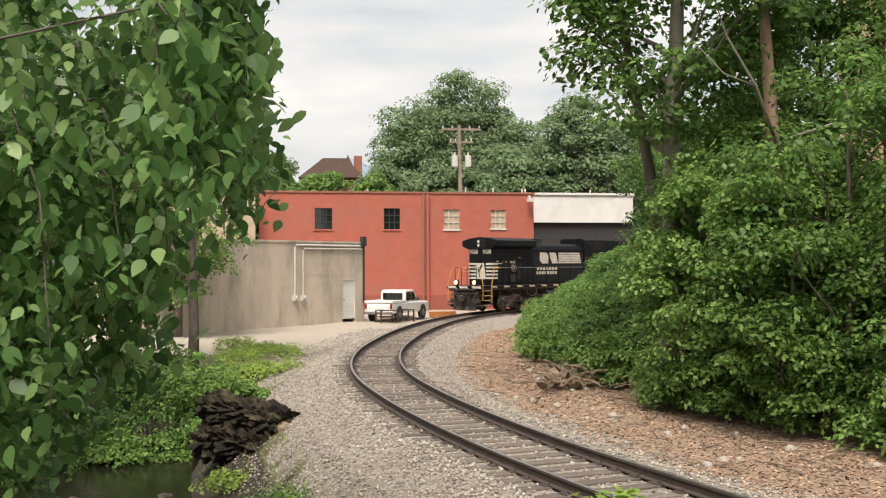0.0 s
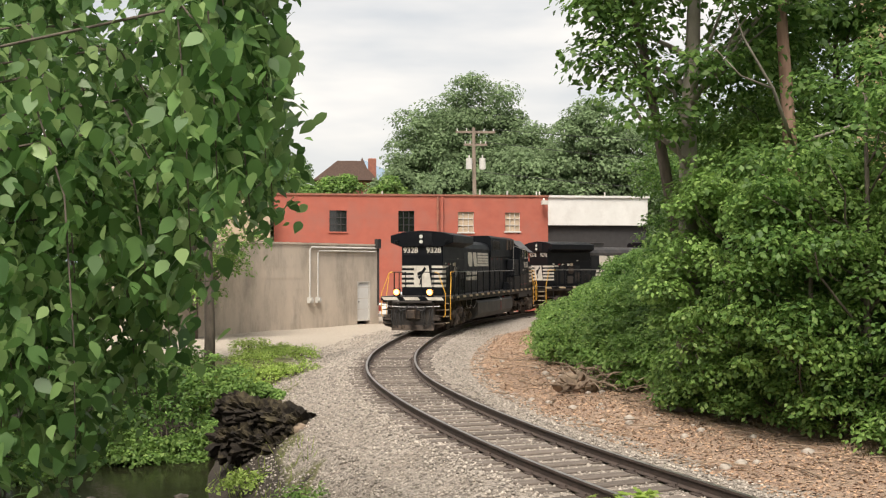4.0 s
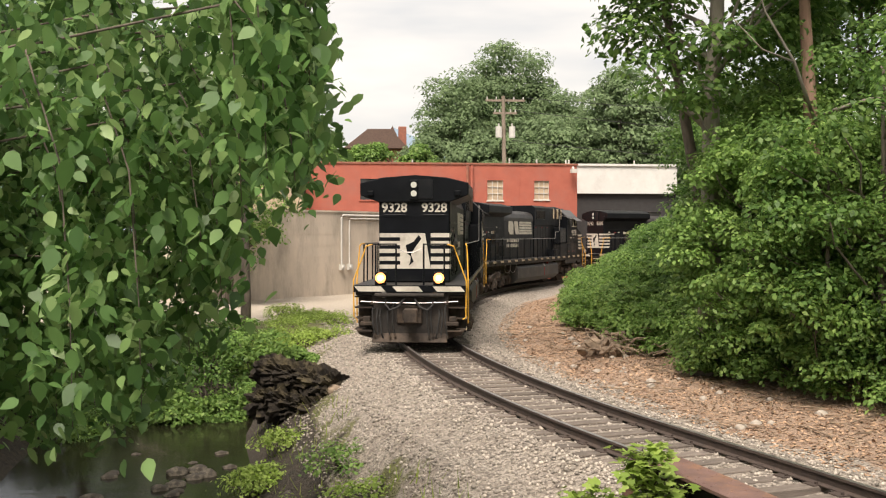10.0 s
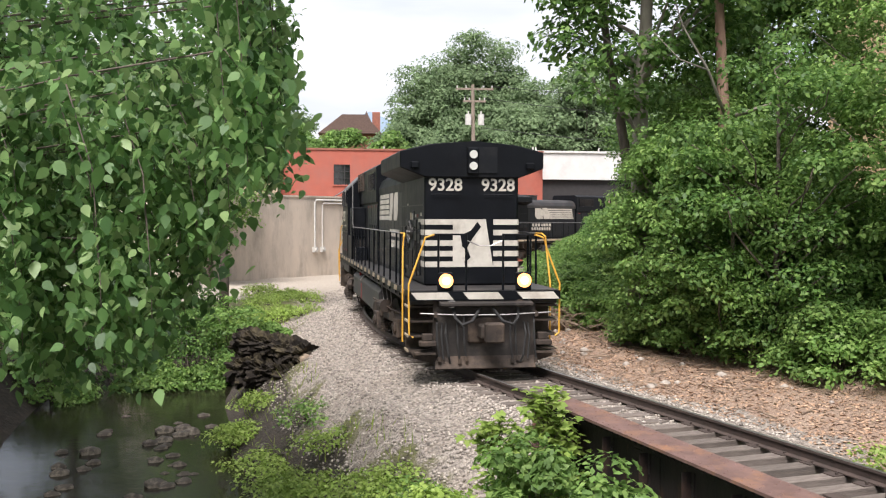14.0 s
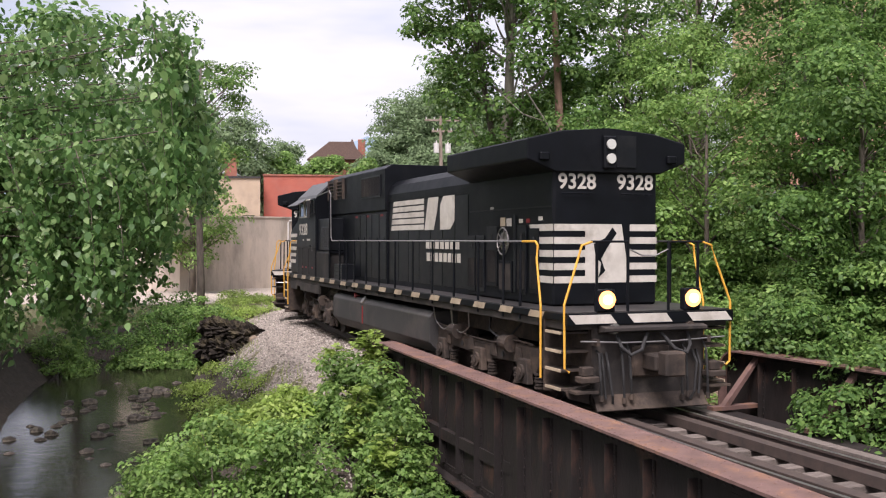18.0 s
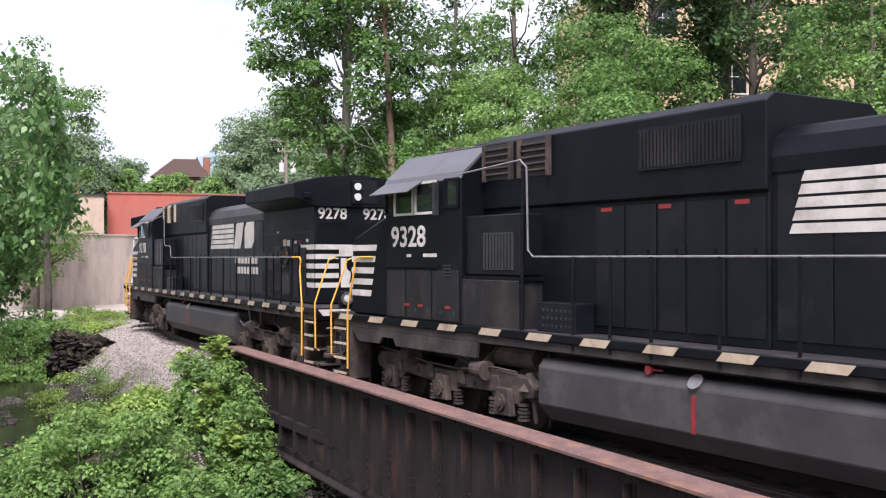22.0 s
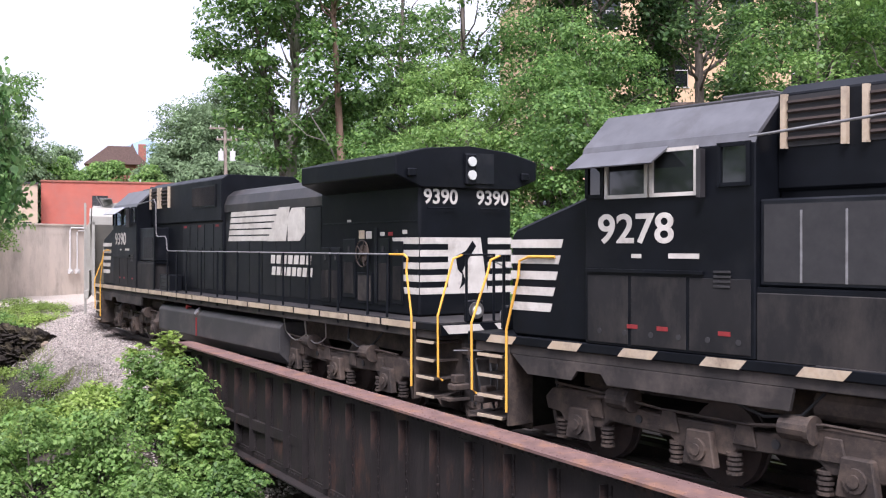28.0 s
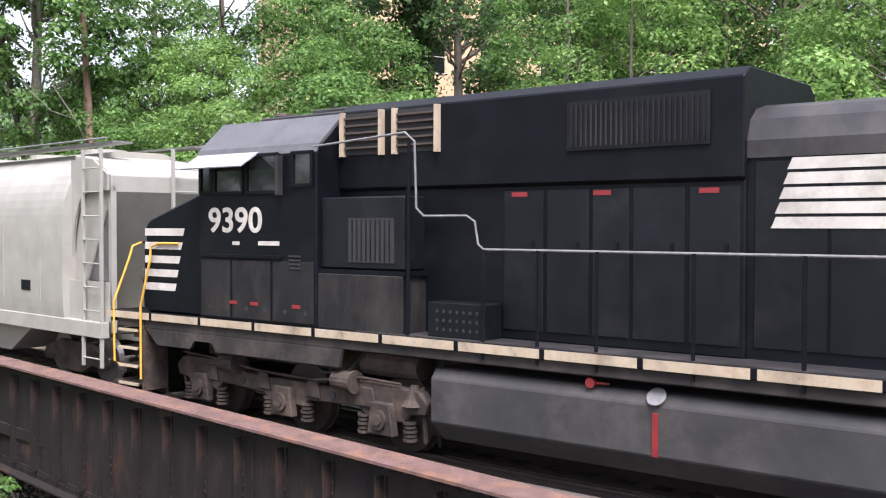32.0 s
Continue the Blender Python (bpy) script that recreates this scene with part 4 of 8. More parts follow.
def build_loco(number, lit, variant):
    root = thing("locomotive", "black diesel locomotive %s with white stripes, running long hood first" % number, "locomotive", "train", pose(0, 0, 0))
    hw = 1.0
    part("underframe", Shape().box(-1.5, 1.5, yy(21.55), yy(0.7), 1.5, 1.62), BLACK, root, "black frame and walkway", bevel=0.01)
    part("side_sill", Shape().box(-1.46, 1.46, yy(21.5), yy(0.75), 1.36, 1.498), DUSTY, root, bevel=0.01)
    part("centre_sill", Shape().box(-0.8, 0.8, yy(20), yy(2), 0.95, 1.358), GRIME, root)
    part("walkway", Shape().box(-1.49, 1.49, yy(16.2), yy(0.75), 1.62, 1.632), ROOF_GREY, root, "dusty grey walkway")
    # reflective dashes along the sill
    u = 1.4
    full = variant == 2
    while u < 20.6:
        w = 1.13 if full else 0.62
        for sx in (-1, 1):
            y1, y0 = yy(u), yy(u + w)
            x = sx * 1.502
            part("sill_stripe", Shape().prism([(y0, 1.50), (y1 - 0.1 * (not full), 1.50), (y1, 1.61), (y0 + 0.1 * (not full), 1.61)], x, x + sx * 0.004, "x"), CREAM, root)
        u += 1.2
    end_plate(root, 1, 0.75, lit)
    end_plate(root, -1, 21.5, False)
    end_rails(root, 1, 0.75)
    end_rails(root, -1, 21.5)
    # long hood: radiator end with overhanging wings
    part("radiator_hood", Shape().prism(mirrored([(hw, 1.632), (hw, 4.0)]), yy(5.9), yy(2.1), "y"), BLACK, root, bevel=0.04)
    wing = mirrored([(0.995, 3.88), (1.52, 4.08), (1.52, 4.42), (0.9, 4.57), (0.0, 4.64)])
    part("radiator_wing", Shape().prism(wing, yy(5.75), yy(2.02), "y"), BLACK, root, "overhanging radiator cab wing", bevel=0.02)
    part("wing_panel", Shape().box(-0.52, 0.12, yy(2.02), yy(1.99), 3.98, 4.52), BLACK_DOOR, root)
    hl = part("headlight_housing", Shape().box(-0.12, 0.12, yy(2.02), yy(1.94), 3.95, 4.5), BLACK, root, bevel=0.02)
    for z in (4.12, 4.36):
        part("headlight", Shape().disc((0, yy(1.93), z), (0, 1, 0), 0.085, 0.05, 18), LENS, hl, "clear round headlight")
    for sx in (-1, 1):
        part("marker_light", Shape().box(sx * 1.22 - 0.09, sx * 1.22 + 0.09, yy(2.02), yy(1.95), 4.06, 4.2), BLACK, root, bevel=0.02)
        nb = words(number, 0.36)
        nb.materials.append(WHITE)
        placed(part("road_number", nb, WHITE, root, "white road number"), sx * 0.56, yy(2.09), 3.72, 0, 0, 180)
        part("number_rail", Shape().tube([(sx * 0.56 - 0.3, yy(2.05), 3.53), (sx * 0.56 + 0.3, yy(2.05), 3.53)], 0.012, 6), BLACK, root)
    # end stripes with a dark plain emblem on white
    zs = [2.02, 2.24, 2.46, 2.68, 2.90]
    for i, z in enumerate(zs):
        h = 0.115
        part("end_stripe", Shape().box(0.40, 0.985, yy(2.1), yy(2.095), z, z + h), WHITE, root, "white end stripe")
        part("end_stripe", Shape().box(-0.985, -0.46, yy(2.1), yy(2.095), z, z + h), WHITE, root, "white end stripe")
    part("emblem_panel", Shape().prism([(-0.46, 2.02), (0.40, 2.02), (0.40, 3.015), (-0.30, 3.015)], yy(2.1), yy(2.095), "y"), WHITE, root, "white emblem panel")
    part("emblem", Shape().prism([(0.16, 2.10), (0.02, 2.22), (0.10, 2.42), (-0.02, 2.62), (-0.20, 2.86), (-0.12, 2.96), (0.02, 2.78), (0.24, 2.68), (0.20, 2.45), (0.10, 2.36), (0.12, 2.20)], yy(2.095), yy(2.09), "y"), BLACK, root, "plain dark emblem")
    for sx in (-1, 1):
        for i, z in enumerate(zs):
            part("side_stripe", Shape().prism([(yy(2.1), z), (yy(2.1), z + 0.115), (yy(2.62 + 0.10 * i), z + 0.115), (yy(2.58 + 0.10 * i), z)], sx * hw, sx * (hw + 0.004), "x"), WHITE, root, "white side stripe")
    # engine hood with a rounded top
    eng = mirrored([(hw - 0.03, 1.632), (hw - 0.03, 3.86), (0.90, 4.08), (0.74, 4.2), (0.5, 4.26)])
    part("engine_hood", Shape().prism(eng, yy(11.3), yy(5.85), "y"), BLACK, root, smooth=False)
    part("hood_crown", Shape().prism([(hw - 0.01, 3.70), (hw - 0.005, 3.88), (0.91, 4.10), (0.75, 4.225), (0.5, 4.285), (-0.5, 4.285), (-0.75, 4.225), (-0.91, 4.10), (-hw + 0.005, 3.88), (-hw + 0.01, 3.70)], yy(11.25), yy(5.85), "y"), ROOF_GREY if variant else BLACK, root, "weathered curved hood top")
    part("exhaust_duct", Shape().box(-0.45, 0.45, yy(7.6), yy(6.5), 4.25, 4.56).box(-0.5, 0.5, yy(7.65), yy(6.45), 4.54, 4.6), ROOF_GREY, root, bevel=0.02)
    # tall blower section
    part("blower_section", Shape().prism(mirrored([(hw + 0.02, 1.632), (hw + 0.02, 3.48), (hw + 0.07, 3.5), (hw + 0.07, 4.55), (0.9, 4.66)]), yy(16.9), yy(11.25), "y"), BLACK, root, bevel=0.015)
    for sx in (-1, 1):
        x = sx * (hw + 0.07)
        g = part("intake_grille", Shape().box(min(x, x + sx * 0.03), max(x, x + sx * 0.03), yy(13.3), yy(11.6), 3.86, 4.42), BLACK_DOOR, root, "dark ribbed intake grille")
        for k in range(26):
            part("grille_rib", Shape().box(min(x + sx * 0.03, x + sx * 0.05), max(x + sx * 0.03, x + sx * 0.05), yy(11.65 + k * 0.063) - 0.018, yy(11.65 + k * 0.063), 3.9, 4.38), DUST_DOOR, g)
        for u0 in (15.17, 16.1):
            # no hollow behind the slats: a dark sheet gives the inner shade
            lv = part("louver_opening", Shape().box(min(x, x + sx * 0.012), max(x, x + sx * 0.012), yy(u0 + 0.7), yy(u0), 3.96, 4.52), HOSE, root, "louvred brake-grid opening drawn as a dark sheet")
            for k in range(5):
                z = 4.02 + 0.1 * k
                part("louver_slat", Shape().prism([(x + sx * 0.012, z), (x + sx * 0.05, z + 0.02), (x + sx * 0.05, z + 0.045), (x + sx * 0.012, z + 0.03)], yy(u0 + 0.66), yy(u0 + 0.04), "y"), RAIL, lv, "rusty slat")
            for uu in (u0, u0 + 0.7):
                part("louver_post", Shape().box(min(x, x + sx * 0.07), max(x, x + sx * 0.07), yy(uu) - 0.03, yy(uu) + 0.03, 3.94, 4.54), CREAM if variant else GRIME, lv, "dirty cream post" if variant else "grimy post")
        # hood doors
        xd = sx * (hw + 0.02)
        for u0, u1 in ((11.3, 11.85), (11.9, 12.5), (12.55, 13.0), (13.05, 13.6), (13.65, 14.2)):
            d = part("hood_door", Shape().box(min(xd, xd + sx * 0.016), max(xd, xd + sx * 0.016), yy(u1), yy(u0), 1.75, 3.42), BLACK_DOOR, root, bevel=0.006)
            part("latch", Shape().box(min(xd, xd + sx * 0.03), max(xd, xd + sx * 0.03), yy(u0 + 0.12) - 0.035, yy(u0 + 0.12), 2.7, 2.82), BLACK, d)
            if u0 in (11.3, 12.55, 13.65):
                part("decal", Shape().box(min(xd, xd + sx * 0.02), max(xd, xd + sx * 0.02), yy(u0 + 0.44), yy(u0 + 0.22), 3.35, 3.405), RED, d, "small red warning decal")
        xe = sx * (hw - 0.03)
        for k in range(7):
            u0 = 5.95 + 0.75 * k
            part("hood_door", Shape().box(min(xe, xe + sx * 0.014), max(xe, xe + sx * 0.014), yy(u0 + 0.72), yy(u0), 1.75, 3.66), BLACK_DOOR, root, bevel=0.006)
        xr = sx * hw
        for u0, u1, z0, z1 in ((3.58, 3.68, 1.8, 3.2),):
            part("side_panel", Shape().box(min(xr, xr + sx * 0.02), max(xr, xr + sx * 0.02), yy(u1), yy(u0), z0, z1), BLACK_DOOR, root, bevel=0.008)
        for u0, u1, z0, z1 in ((5.02, 5.42, 1.82, 2.38), (5.48, 5.86, 1.82, 2.38), (4.40, 4.90, 1.95, 2.55), (3.12, 3.5, 1.86, 2.55), (2.62, 2.98, 1.9, 2.5)):
            d = part("radiator_door", Shape().box(min(xr, xr + sx * 0.026), max(xr, xr + sx * 0.026), yy(u1), yy(u0), z0 - 0.08, z1 + 0.45), BLACK_DOOR, root, "black door with a ribbed vent", bevel=0.006)
            nr = int((u1 - u0 - 0.06) / 0.035)
            for q in range(nr):
                yq = yy(u1) + 0.03 + 0.035 * q
                part("vent_rib", Shape().box(min(xr + sx * 0.026, xr + sx * 0.036), max(xr + sx * 0.026, xr + sx * 0.036), yq, yq + 0.018, z0, z1), DUST_DOOR, d)
            part("latch", Shape().box(min(xr, xr + sx * 0.045), max(xr, xr + sx * 0.045), yy((u0 + u1) / 2) - 0.035, yy((u0 + u1) / 2) + 0.035, z1 + 0.2, z1 + 0.3), HOSE, d)
        fb = part("recess_frame", Shape().box(min(xr, xr + sx * 0.03), max(xr, xr + sx * 0.03), yy(4.32), yy(3.72), 1.78, 2.36), BLACK, root, "framed recess below the hand-brake wheel", bevel=0.008)
        part("recess_plate", Shape().box(min(xr + sx * 0.03, xr + sx * 0.034), max(xr + sx * 0.03, xr + sx * 0.034), yy(4.27), yy(3.77), 1.83, 2.31), DUSTY, fb)
        part("seam", Shape().box(min(xr, xr + sx * 0.012), max(xr, xr + sx * 0.012), yy(5.8), yy(2.15), 3.30, 3.325), BLACK_DOOR, root)
        part("decal", Shape().box(min(xr, xr + sx * 0.006), max(xr, xr + sx * 0.006), yy(4.28), yy(4.06), 3.0, 3.16), CREAM, root, "yellowed data plate")
        part("decal", Shape().box(min(xr, xr + sx * 0.006), max(xr, xr + sx * 0.006), yy(4.0), yy(3.78), 3.0, 3.14), WHITE, root, "white data plate")
        for ua, ub in ((6.9, 5.9), (5.9, 5.0)):
            pts = [(sx * 1.34, yy(ua + (ub - ua) * q / 8), 1.08 - 0.16 * math.sin(math.pi * q / 8)) for q in range(9)]
            part("safety_chain", Shape().tube([(sx * 1.38, yy(ua), 1.36)] + pts + [(sx * 1.38, yy(ub) + 0.05, 1.36)], 0.013, 5), STEEL, root, "slack steel safety chain")
        hb = Shape()
        c = (xr + sx * 0.06, yy(3.95 + 0.1), 2.72)
        ring = [(c[0], c[1] + 0.25 * math.cos(a), c[2] + 0.25 * math.sin(a)) for a in np.linspace(0, 2 * math.pi, 19)]
        hb.tube(ring, 0.014, 6)
        for a in np.linspace(0, 2 * math.pi, 6)[:-1]:
            hb.tube([c, (c[0], c[1] + 0.25 * math.cos(a), c[2] + 0.25 * math.sin(a))], 0.011, 5)
        hb.disc(c, (1, 0, 0), 0.05, 0.12, 10).disc((xr + sx * 0.02, c[1], c[2]), (1, 0, 0), 0.17, 0.05, 18)
        part("hand_brake_wheel", hb, GRIME if variant else STEEL, root, "spoked hand-brake wheel")
        for u0, z, m in ((3.3, 3.05, WHITE), (3.0, 3.05, RED), (2.5, 3.08, WHITE), (4.6, 3.3, WHITE)):
            part("decal", Shape().box(min(xr, xr + sx * 0.004), max(xr, xr + sx * 0.004), yy(u0 + 0.16), yy(u0), z, z + 0.07), m, root, "small data decal")
        # the side's emblem: five slanted bars and a broad plain block, and two bars for the lettering below
        xl = sx * (hw - 0.012)
        for i in range(5):
            z = 2.98 + 0.148 * i
            sl = 0.05 * i
            part("logo_bar", Shape().prism([(yy(11.00 - sl * 0.8), z), (yy(8.60 - (0.12 * i if variant == 2 else 0)), z), (yy(8.60 - (0.12 * i + .1 if variant == 2 else 0)), z + 0.115), (yy(10.95 - sl * 0.8), z + 0.115)], xl, xl + sx * 0.006, "x"), WHITE, root, "white slanted bar")
        part("logo_block", Shape().prism([(yy(8.55), 2.97), (yy(7.95), 2.97), (yy(7.75), 3.35), (yy(7.65), 3.69), (yy(8.30), 3.69)] if variant < 2 else [(yy(8.65), 2.97), (yy(7.65), 2.97), (yy(7.45), 3.72), (yy(8.00), 3.72)], xl, xl + sx * 0.006, "x"), WHITE, root, "plain white emblem block")
        part("logo_block", Shape().prism([(yy(7.55), 2.97), (yy(6.95), 2.97), (yy(6.70), 3.15), (yy(6.70), 3.69), (yy(7.35), 3.69), (yy(7.55), 3.5)], xl, xl + sx * 0.006, "x"), WHITE, root, "plain white emblem block")
        for z, h, u0, n in ((2.55 - 0.08 * (variant == 2), 0.19, 8.45, 7), (2.27 - 0.06 * (variant == 2), 0.19, 8.4, 8)):
            for k in range(n):
                w = 2.15 / n
                sl = 0.035 if variant == 2 else 0.0
                ya = yy(u0) + k * w
                part("lettering_bar", Shape().prism([(ya, z), (ya + w * 0.72, z), (ya + w * 0.72 + sl, z + h), (ya + sl, z + h)], xl, xl + sx * 0.006, "x"), WHITE, root)
        # equipment cabinet beside the cab
        cb = part("equipment_cabinet", Shape().box(min(sx * 1.0, sx * 1.42), max(sx * 1.0, sx * 1.42), yy(16.9), yy(15.44), 2.43, 3.38), BLACK_DOOR, root, bevel=0.02)
        if variant == 1:
            # near-black sheet on the cabinet face in place of a shaded hollow
            part("open_bay", Shape().box(min(sx * 1.42, sx * 1.428), max(sx * 1.42, sx * 1.428), yy(16.84), yy(15.5), 2.48, 3.32), HOSE, cb, "open equipment bay drawn as a flat dark sheet")
            for uu in (15.9, 16.4):
                part("bay_post", Shape().box(min(sx * 1.428, sx * 1.436), max(sx * 1.428, sx * 1.436), yy(uu) - 0.012, yy(uu) + 0.012, 2.48, 3.25), PIPE_GREY, cb)
        else:
            part("cabinet_grille", Shape().box(min(sx * 1.42, sx * 1.435), max(sx * 1.42, sx * 1.435), yy(16.38), yy(15.6), 2.52, 3.1), HOSE, cb, "fine black grille")
            for kk in range(9):
                part("grille_bar", Shape().box(min(sx * 1.435, sx * 1.44), max(sx * 1.435, sx * 1.44), yy(15.66 + 0.08 * kk) - 0.022, yy(15.66 + 0.08 * kk), 2.54, 3.08), BLACK_DOOR, cb)
        part("cabinet_ledge", Shape().box(min(sx * 1.0, sx * 1.47), max(sx * 1.0, sx * 1.47), yy(16.9), yy(15.38), 2.36, 2.42), BLACK, cb)
        part("lower_cabinet", Shape().box(min(sx * 1.0, sx * 1.48), max(sx * 1.0, sx * 1.48), yy(16.9), yy(15.42), 1.62, 2.36), DUST_DOOR, root, bevel=0.01)
        bx = part("battery_box", Shape().box(min(sx * 1.05, sx * 1.4), max(sx * 1.05, sx * 1.4), yy(15.08), yy(14.22), 1.632, 2.06), BLACK_DOOR, root, bevel=0.01)
        hole = Shape().disc((0, 0, 0), (1, 0, 0), 0.022, 0.006, 8).mesh("vent_hole")
        hole.materials.append(HOSE)
        for a in range(7):
            for b in range(3):
                part("vent_hole", hole, HOSE, bx).location = (sx * 1.4, yy(14.33 + 0.1 * a), 1.73 + 0.11 * b)
        # side skirt below the cab
        part("cab_skirt", Shape().prism([(yy(20.7), 1.36), (yy(20.4), 1.12), (yy(19.6), 1.12), (yy(19.5), 1.25), (yy(19.1), 1.25), (yy(19.0), 1.12), (yy(16.5), 1.12), (yy(16.45), 1.36)], sx * 1.44, sx * 1.49, "x"), DUSTY, root)
        # railings
        rail = [(sx * 1.45, yy(1.9), 2.72)]
        if variant:
            rail += [(sx * 1.45, yy(14.2), 2.72), (sx * 1.45, yy(14.28), 2.78), (sx * 1.45, yy(14.33), 3.05), (sx * 1.45, yy(14.45), 3.12), (sx * 1.45, yy(15.1), 3.12)]
        else:
            rail += [(sx * 1.45, yy(15.1), 2.72)]
        rail += [(sx * 1.45, yy(15.22), rail[-1][2] + 0.1), (sx * 1.45, yy(15.25), 4.05), (sx * 1.45, yy(15.4), 4.17), (sx * 1.46, yy(17.0), 4.07)]
        part("handrail", Shape().tube(rail, 0.016, 8), PIPE_GREY, root, "long pale side handrail")
        for u0 in (2.4, 3.1, 4.25, 5.5, 6.75, 8.0, 9.25, 10.5, 11.6, 12.7, 13.45, 14.2):
            part("stanchion", Shape().tube([(sx * 1.47, yy(u0), 1.42), (sx * 1.46, yy(u0), 2.72)], 0.024, 6), BLACK, root)
        part("grab_post", Shape().tube([(sx * 1.47, yy(15.34), 1.62), (sx * 1.45, yy(15.34), 4.05)], 0.026, 6), BLACK, root)
        # fuel tank side fittings
        part("fuel_gauge", Shape().box(min(sx * 1.44, sx * 1.456), max(sx * 1.44, sx * 1.456), yy(12.05), yy(11.985), 0.58, 1.04), RED, root, "red fuel sight gauge")
        part("fuel_filler", Shape().disc((sx * 1.4, yy(12.02), 1.2), (sx, 0, 0.8), 0.11, 0.05, 14), STEEL, root, "round fuel filler cap")
        part("drain_valve", Shape().disc((sx * 1.40, yy(12.8), 1.28), (1, 0, 0), 0.06, 0.06, 8).tube([(sx * 1.40, yy(12.8), 1.28), (sx * 1.36, yy(12.6), 1.28)], 0.014, 6), RED, root, "red emergency shutoff")
    tk = mirrored([(0.9, 0.26), (1.2, 0.33), (1.44, 0.58), (1.44, 1.12), (1.34, 1.24)])
    part("fuel_tank", Shape().prism(tk, yy(15.0), yy(7.0), "y"), TANK, root, "dusty black fuel tank", bevel=0.015)
    part("bell", Shape().tube([(1.32, yy(15.35), 0.98), (1.32, yy(15.35), 0.8), (1.32, yy(15.35), 0.72)], 0.05, 12, 0.17), GRIME, root, "grimy bell")
    for sx in (-1, 1):
        part("air_reservoir", Shape().disc((sx * 1.05, yy(15.9), 1.16), (0, 1, 0), 0.17, 1.0, 14), GRIME, root)
    # cab
    roof = mirrored([(1.5, 1.62), (1.5, 4.0), (1.42, 4.1), (0.98, 4.52), (0.0, 4.56)])
    cab = part("cab", Shape().prism(roof, yy(19.35), yy(16.9), "y"), BLACK, root, "wide black cab", bevel=0.015)
    part("cab_roof", Shape().prism([(1.5, 4.0), (1.44, 4.125), (0.98, 4.55), (0.0, 4.59), (-0.98, 4.55), (-1.44, 4.125), (-1.5, 4.0), (-1.42, 4.08), (-0.96, 4.5), (0, 4.54), (0.96, 4.5), (1.42, 4.08)], yy(19.42), yy(16.9), "y"), CAB_ROOF, cab, "weathered cab roof, its grey lightened as sky sheen")
    part("roof_hatch", Shape().box(-0.7, 0.7, yy(18.9), yy(17.0), 4.56, 4.64).box(-0.4, 0.4, yy(18.1), yy(17.4), 4.62, 4.74), ROOF_GREY, cab, bevel=0.02)
    part("horn", Shape().tube([(0.3, yy(18.9), 4.68), (0.3, yy(18.5), 4.68)], 0.07, 8, 0.03).tube([(0.45, yy(18.8), 4.68), (0.45, yy(18.5), 4.68)], 0.06, 8, 0.025).box(0.25, 0.5, yy(18.55), yy(18.45), 4.58, 4.7), GRIME, cab)
    for sx in (-1, 1):
        for u0, u1, z0, z1, fr in ((19.06, 19.3, 3.5, 3.98, BLACK), (18.37, 18.98, 3.48, 3.97, WHITE if variant < 2 else BLACK), (17.66, 18.28, 3.48, 3.99, WHITE if variant < 2 else BLACK), (16.98, 17.34, 3.56, 3.99, BLACK)):
            w = part("window", Shape().box(min(sx * 1.502, sx * 1.506), max(sx * 1.502, sx * 1.506), yy(u1), yy(u0), z0, z1), GLASS, cab, "dark cab side window")
            f = Shape()
            for a, b, c, d in ((u0 - 0.03, u0 + 0.02, z0 - 0.03, z1 + 0.03), (u1 - 0.02, u1 + 0.03, z0 - 0.03, z1 + 0.03)):
                f.box(min(sx * 1.5, sx * 1.53), max(sx * 1.5, sx * 1.53), yy(b), yy(a), c, d)
            f.box(min(sx * 1.5, sx * 1.53), max(sx * 1.5, sx * 1.53), yy(u1), yy(u0), z0 - 0.03, z0 + 0.015)
            f.box(min(sx * 1.5, sx * 1.53), max(sx * 1.5, sx * 1.53), yy(u1), yy(u0), z1 - 0.015, z1 + 0.03)
            part("window_frame", f, fr, w, "dirty pale window frame" if fr is WHITE else "")
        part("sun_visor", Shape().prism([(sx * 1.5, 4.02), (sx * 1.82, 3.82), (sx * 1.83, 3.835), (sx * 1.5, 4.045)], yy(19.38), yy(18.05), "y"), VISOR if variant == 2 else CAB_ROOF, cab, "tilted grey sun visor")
        part("mirror", Shape().box(min(sx * 1.53, sx * 1.62), max(sx * 1.53, sx * 1.62), yy(17.58), yy(17.52), 3.42, 3.97), ROOF_GREY, cab)
        for k, (u0, u1) in enumerate(((16.95, 17.75), (17.8, 18.6), (18.65, 19.3))):
            part("access_door", Shape().box(min(sx * 1.5, sx * 1.51), max(sx * 1.5, sx * 1.51), yy(u1), yy(u0), 1.66, 2.5), DUST_DOOR, cab, bevel=0.004)
        part("drip_rail", Shape().box(min(sx * 1.5, sx * 1.535), max(sx * 1.5, sx * 1.535), yy(19.3), yy(17.55), 2.54, 2.58), BLACK, cab)
        for u0 in (17.1, 17.5, 17.9, 18.3, 18.7, 19.1):
            part("access_hole", Shape().disc((sx * 1.512, yy(u0), 1.8), (1, 0, 0), 0.035, 0.006, 10), HOSE, cab)
        for u0 in (17.2, 18.05, 18.5):
            part("decal", Shape().box(min(sx * 1.51, sx * 1.515), max(sx * 1.51, sx * 1.515), yy(u0 + 0.16), yy(u0), 1.86, 1.91), RED, cab, "small red warning decal")
        vents = Shape()
        for k in range(4):
            vents.box(min(sx * 1.5, sx * 1.52), max(sx * 1.5, sx * 1.52), yy(17.42), yy(17.2), 2.40 + 0.055 * k, 2.425 + 0.055 * k)
        part("vent_slots", vents, ROOF_GREY, cab)
        nb = words(number, 0.5)
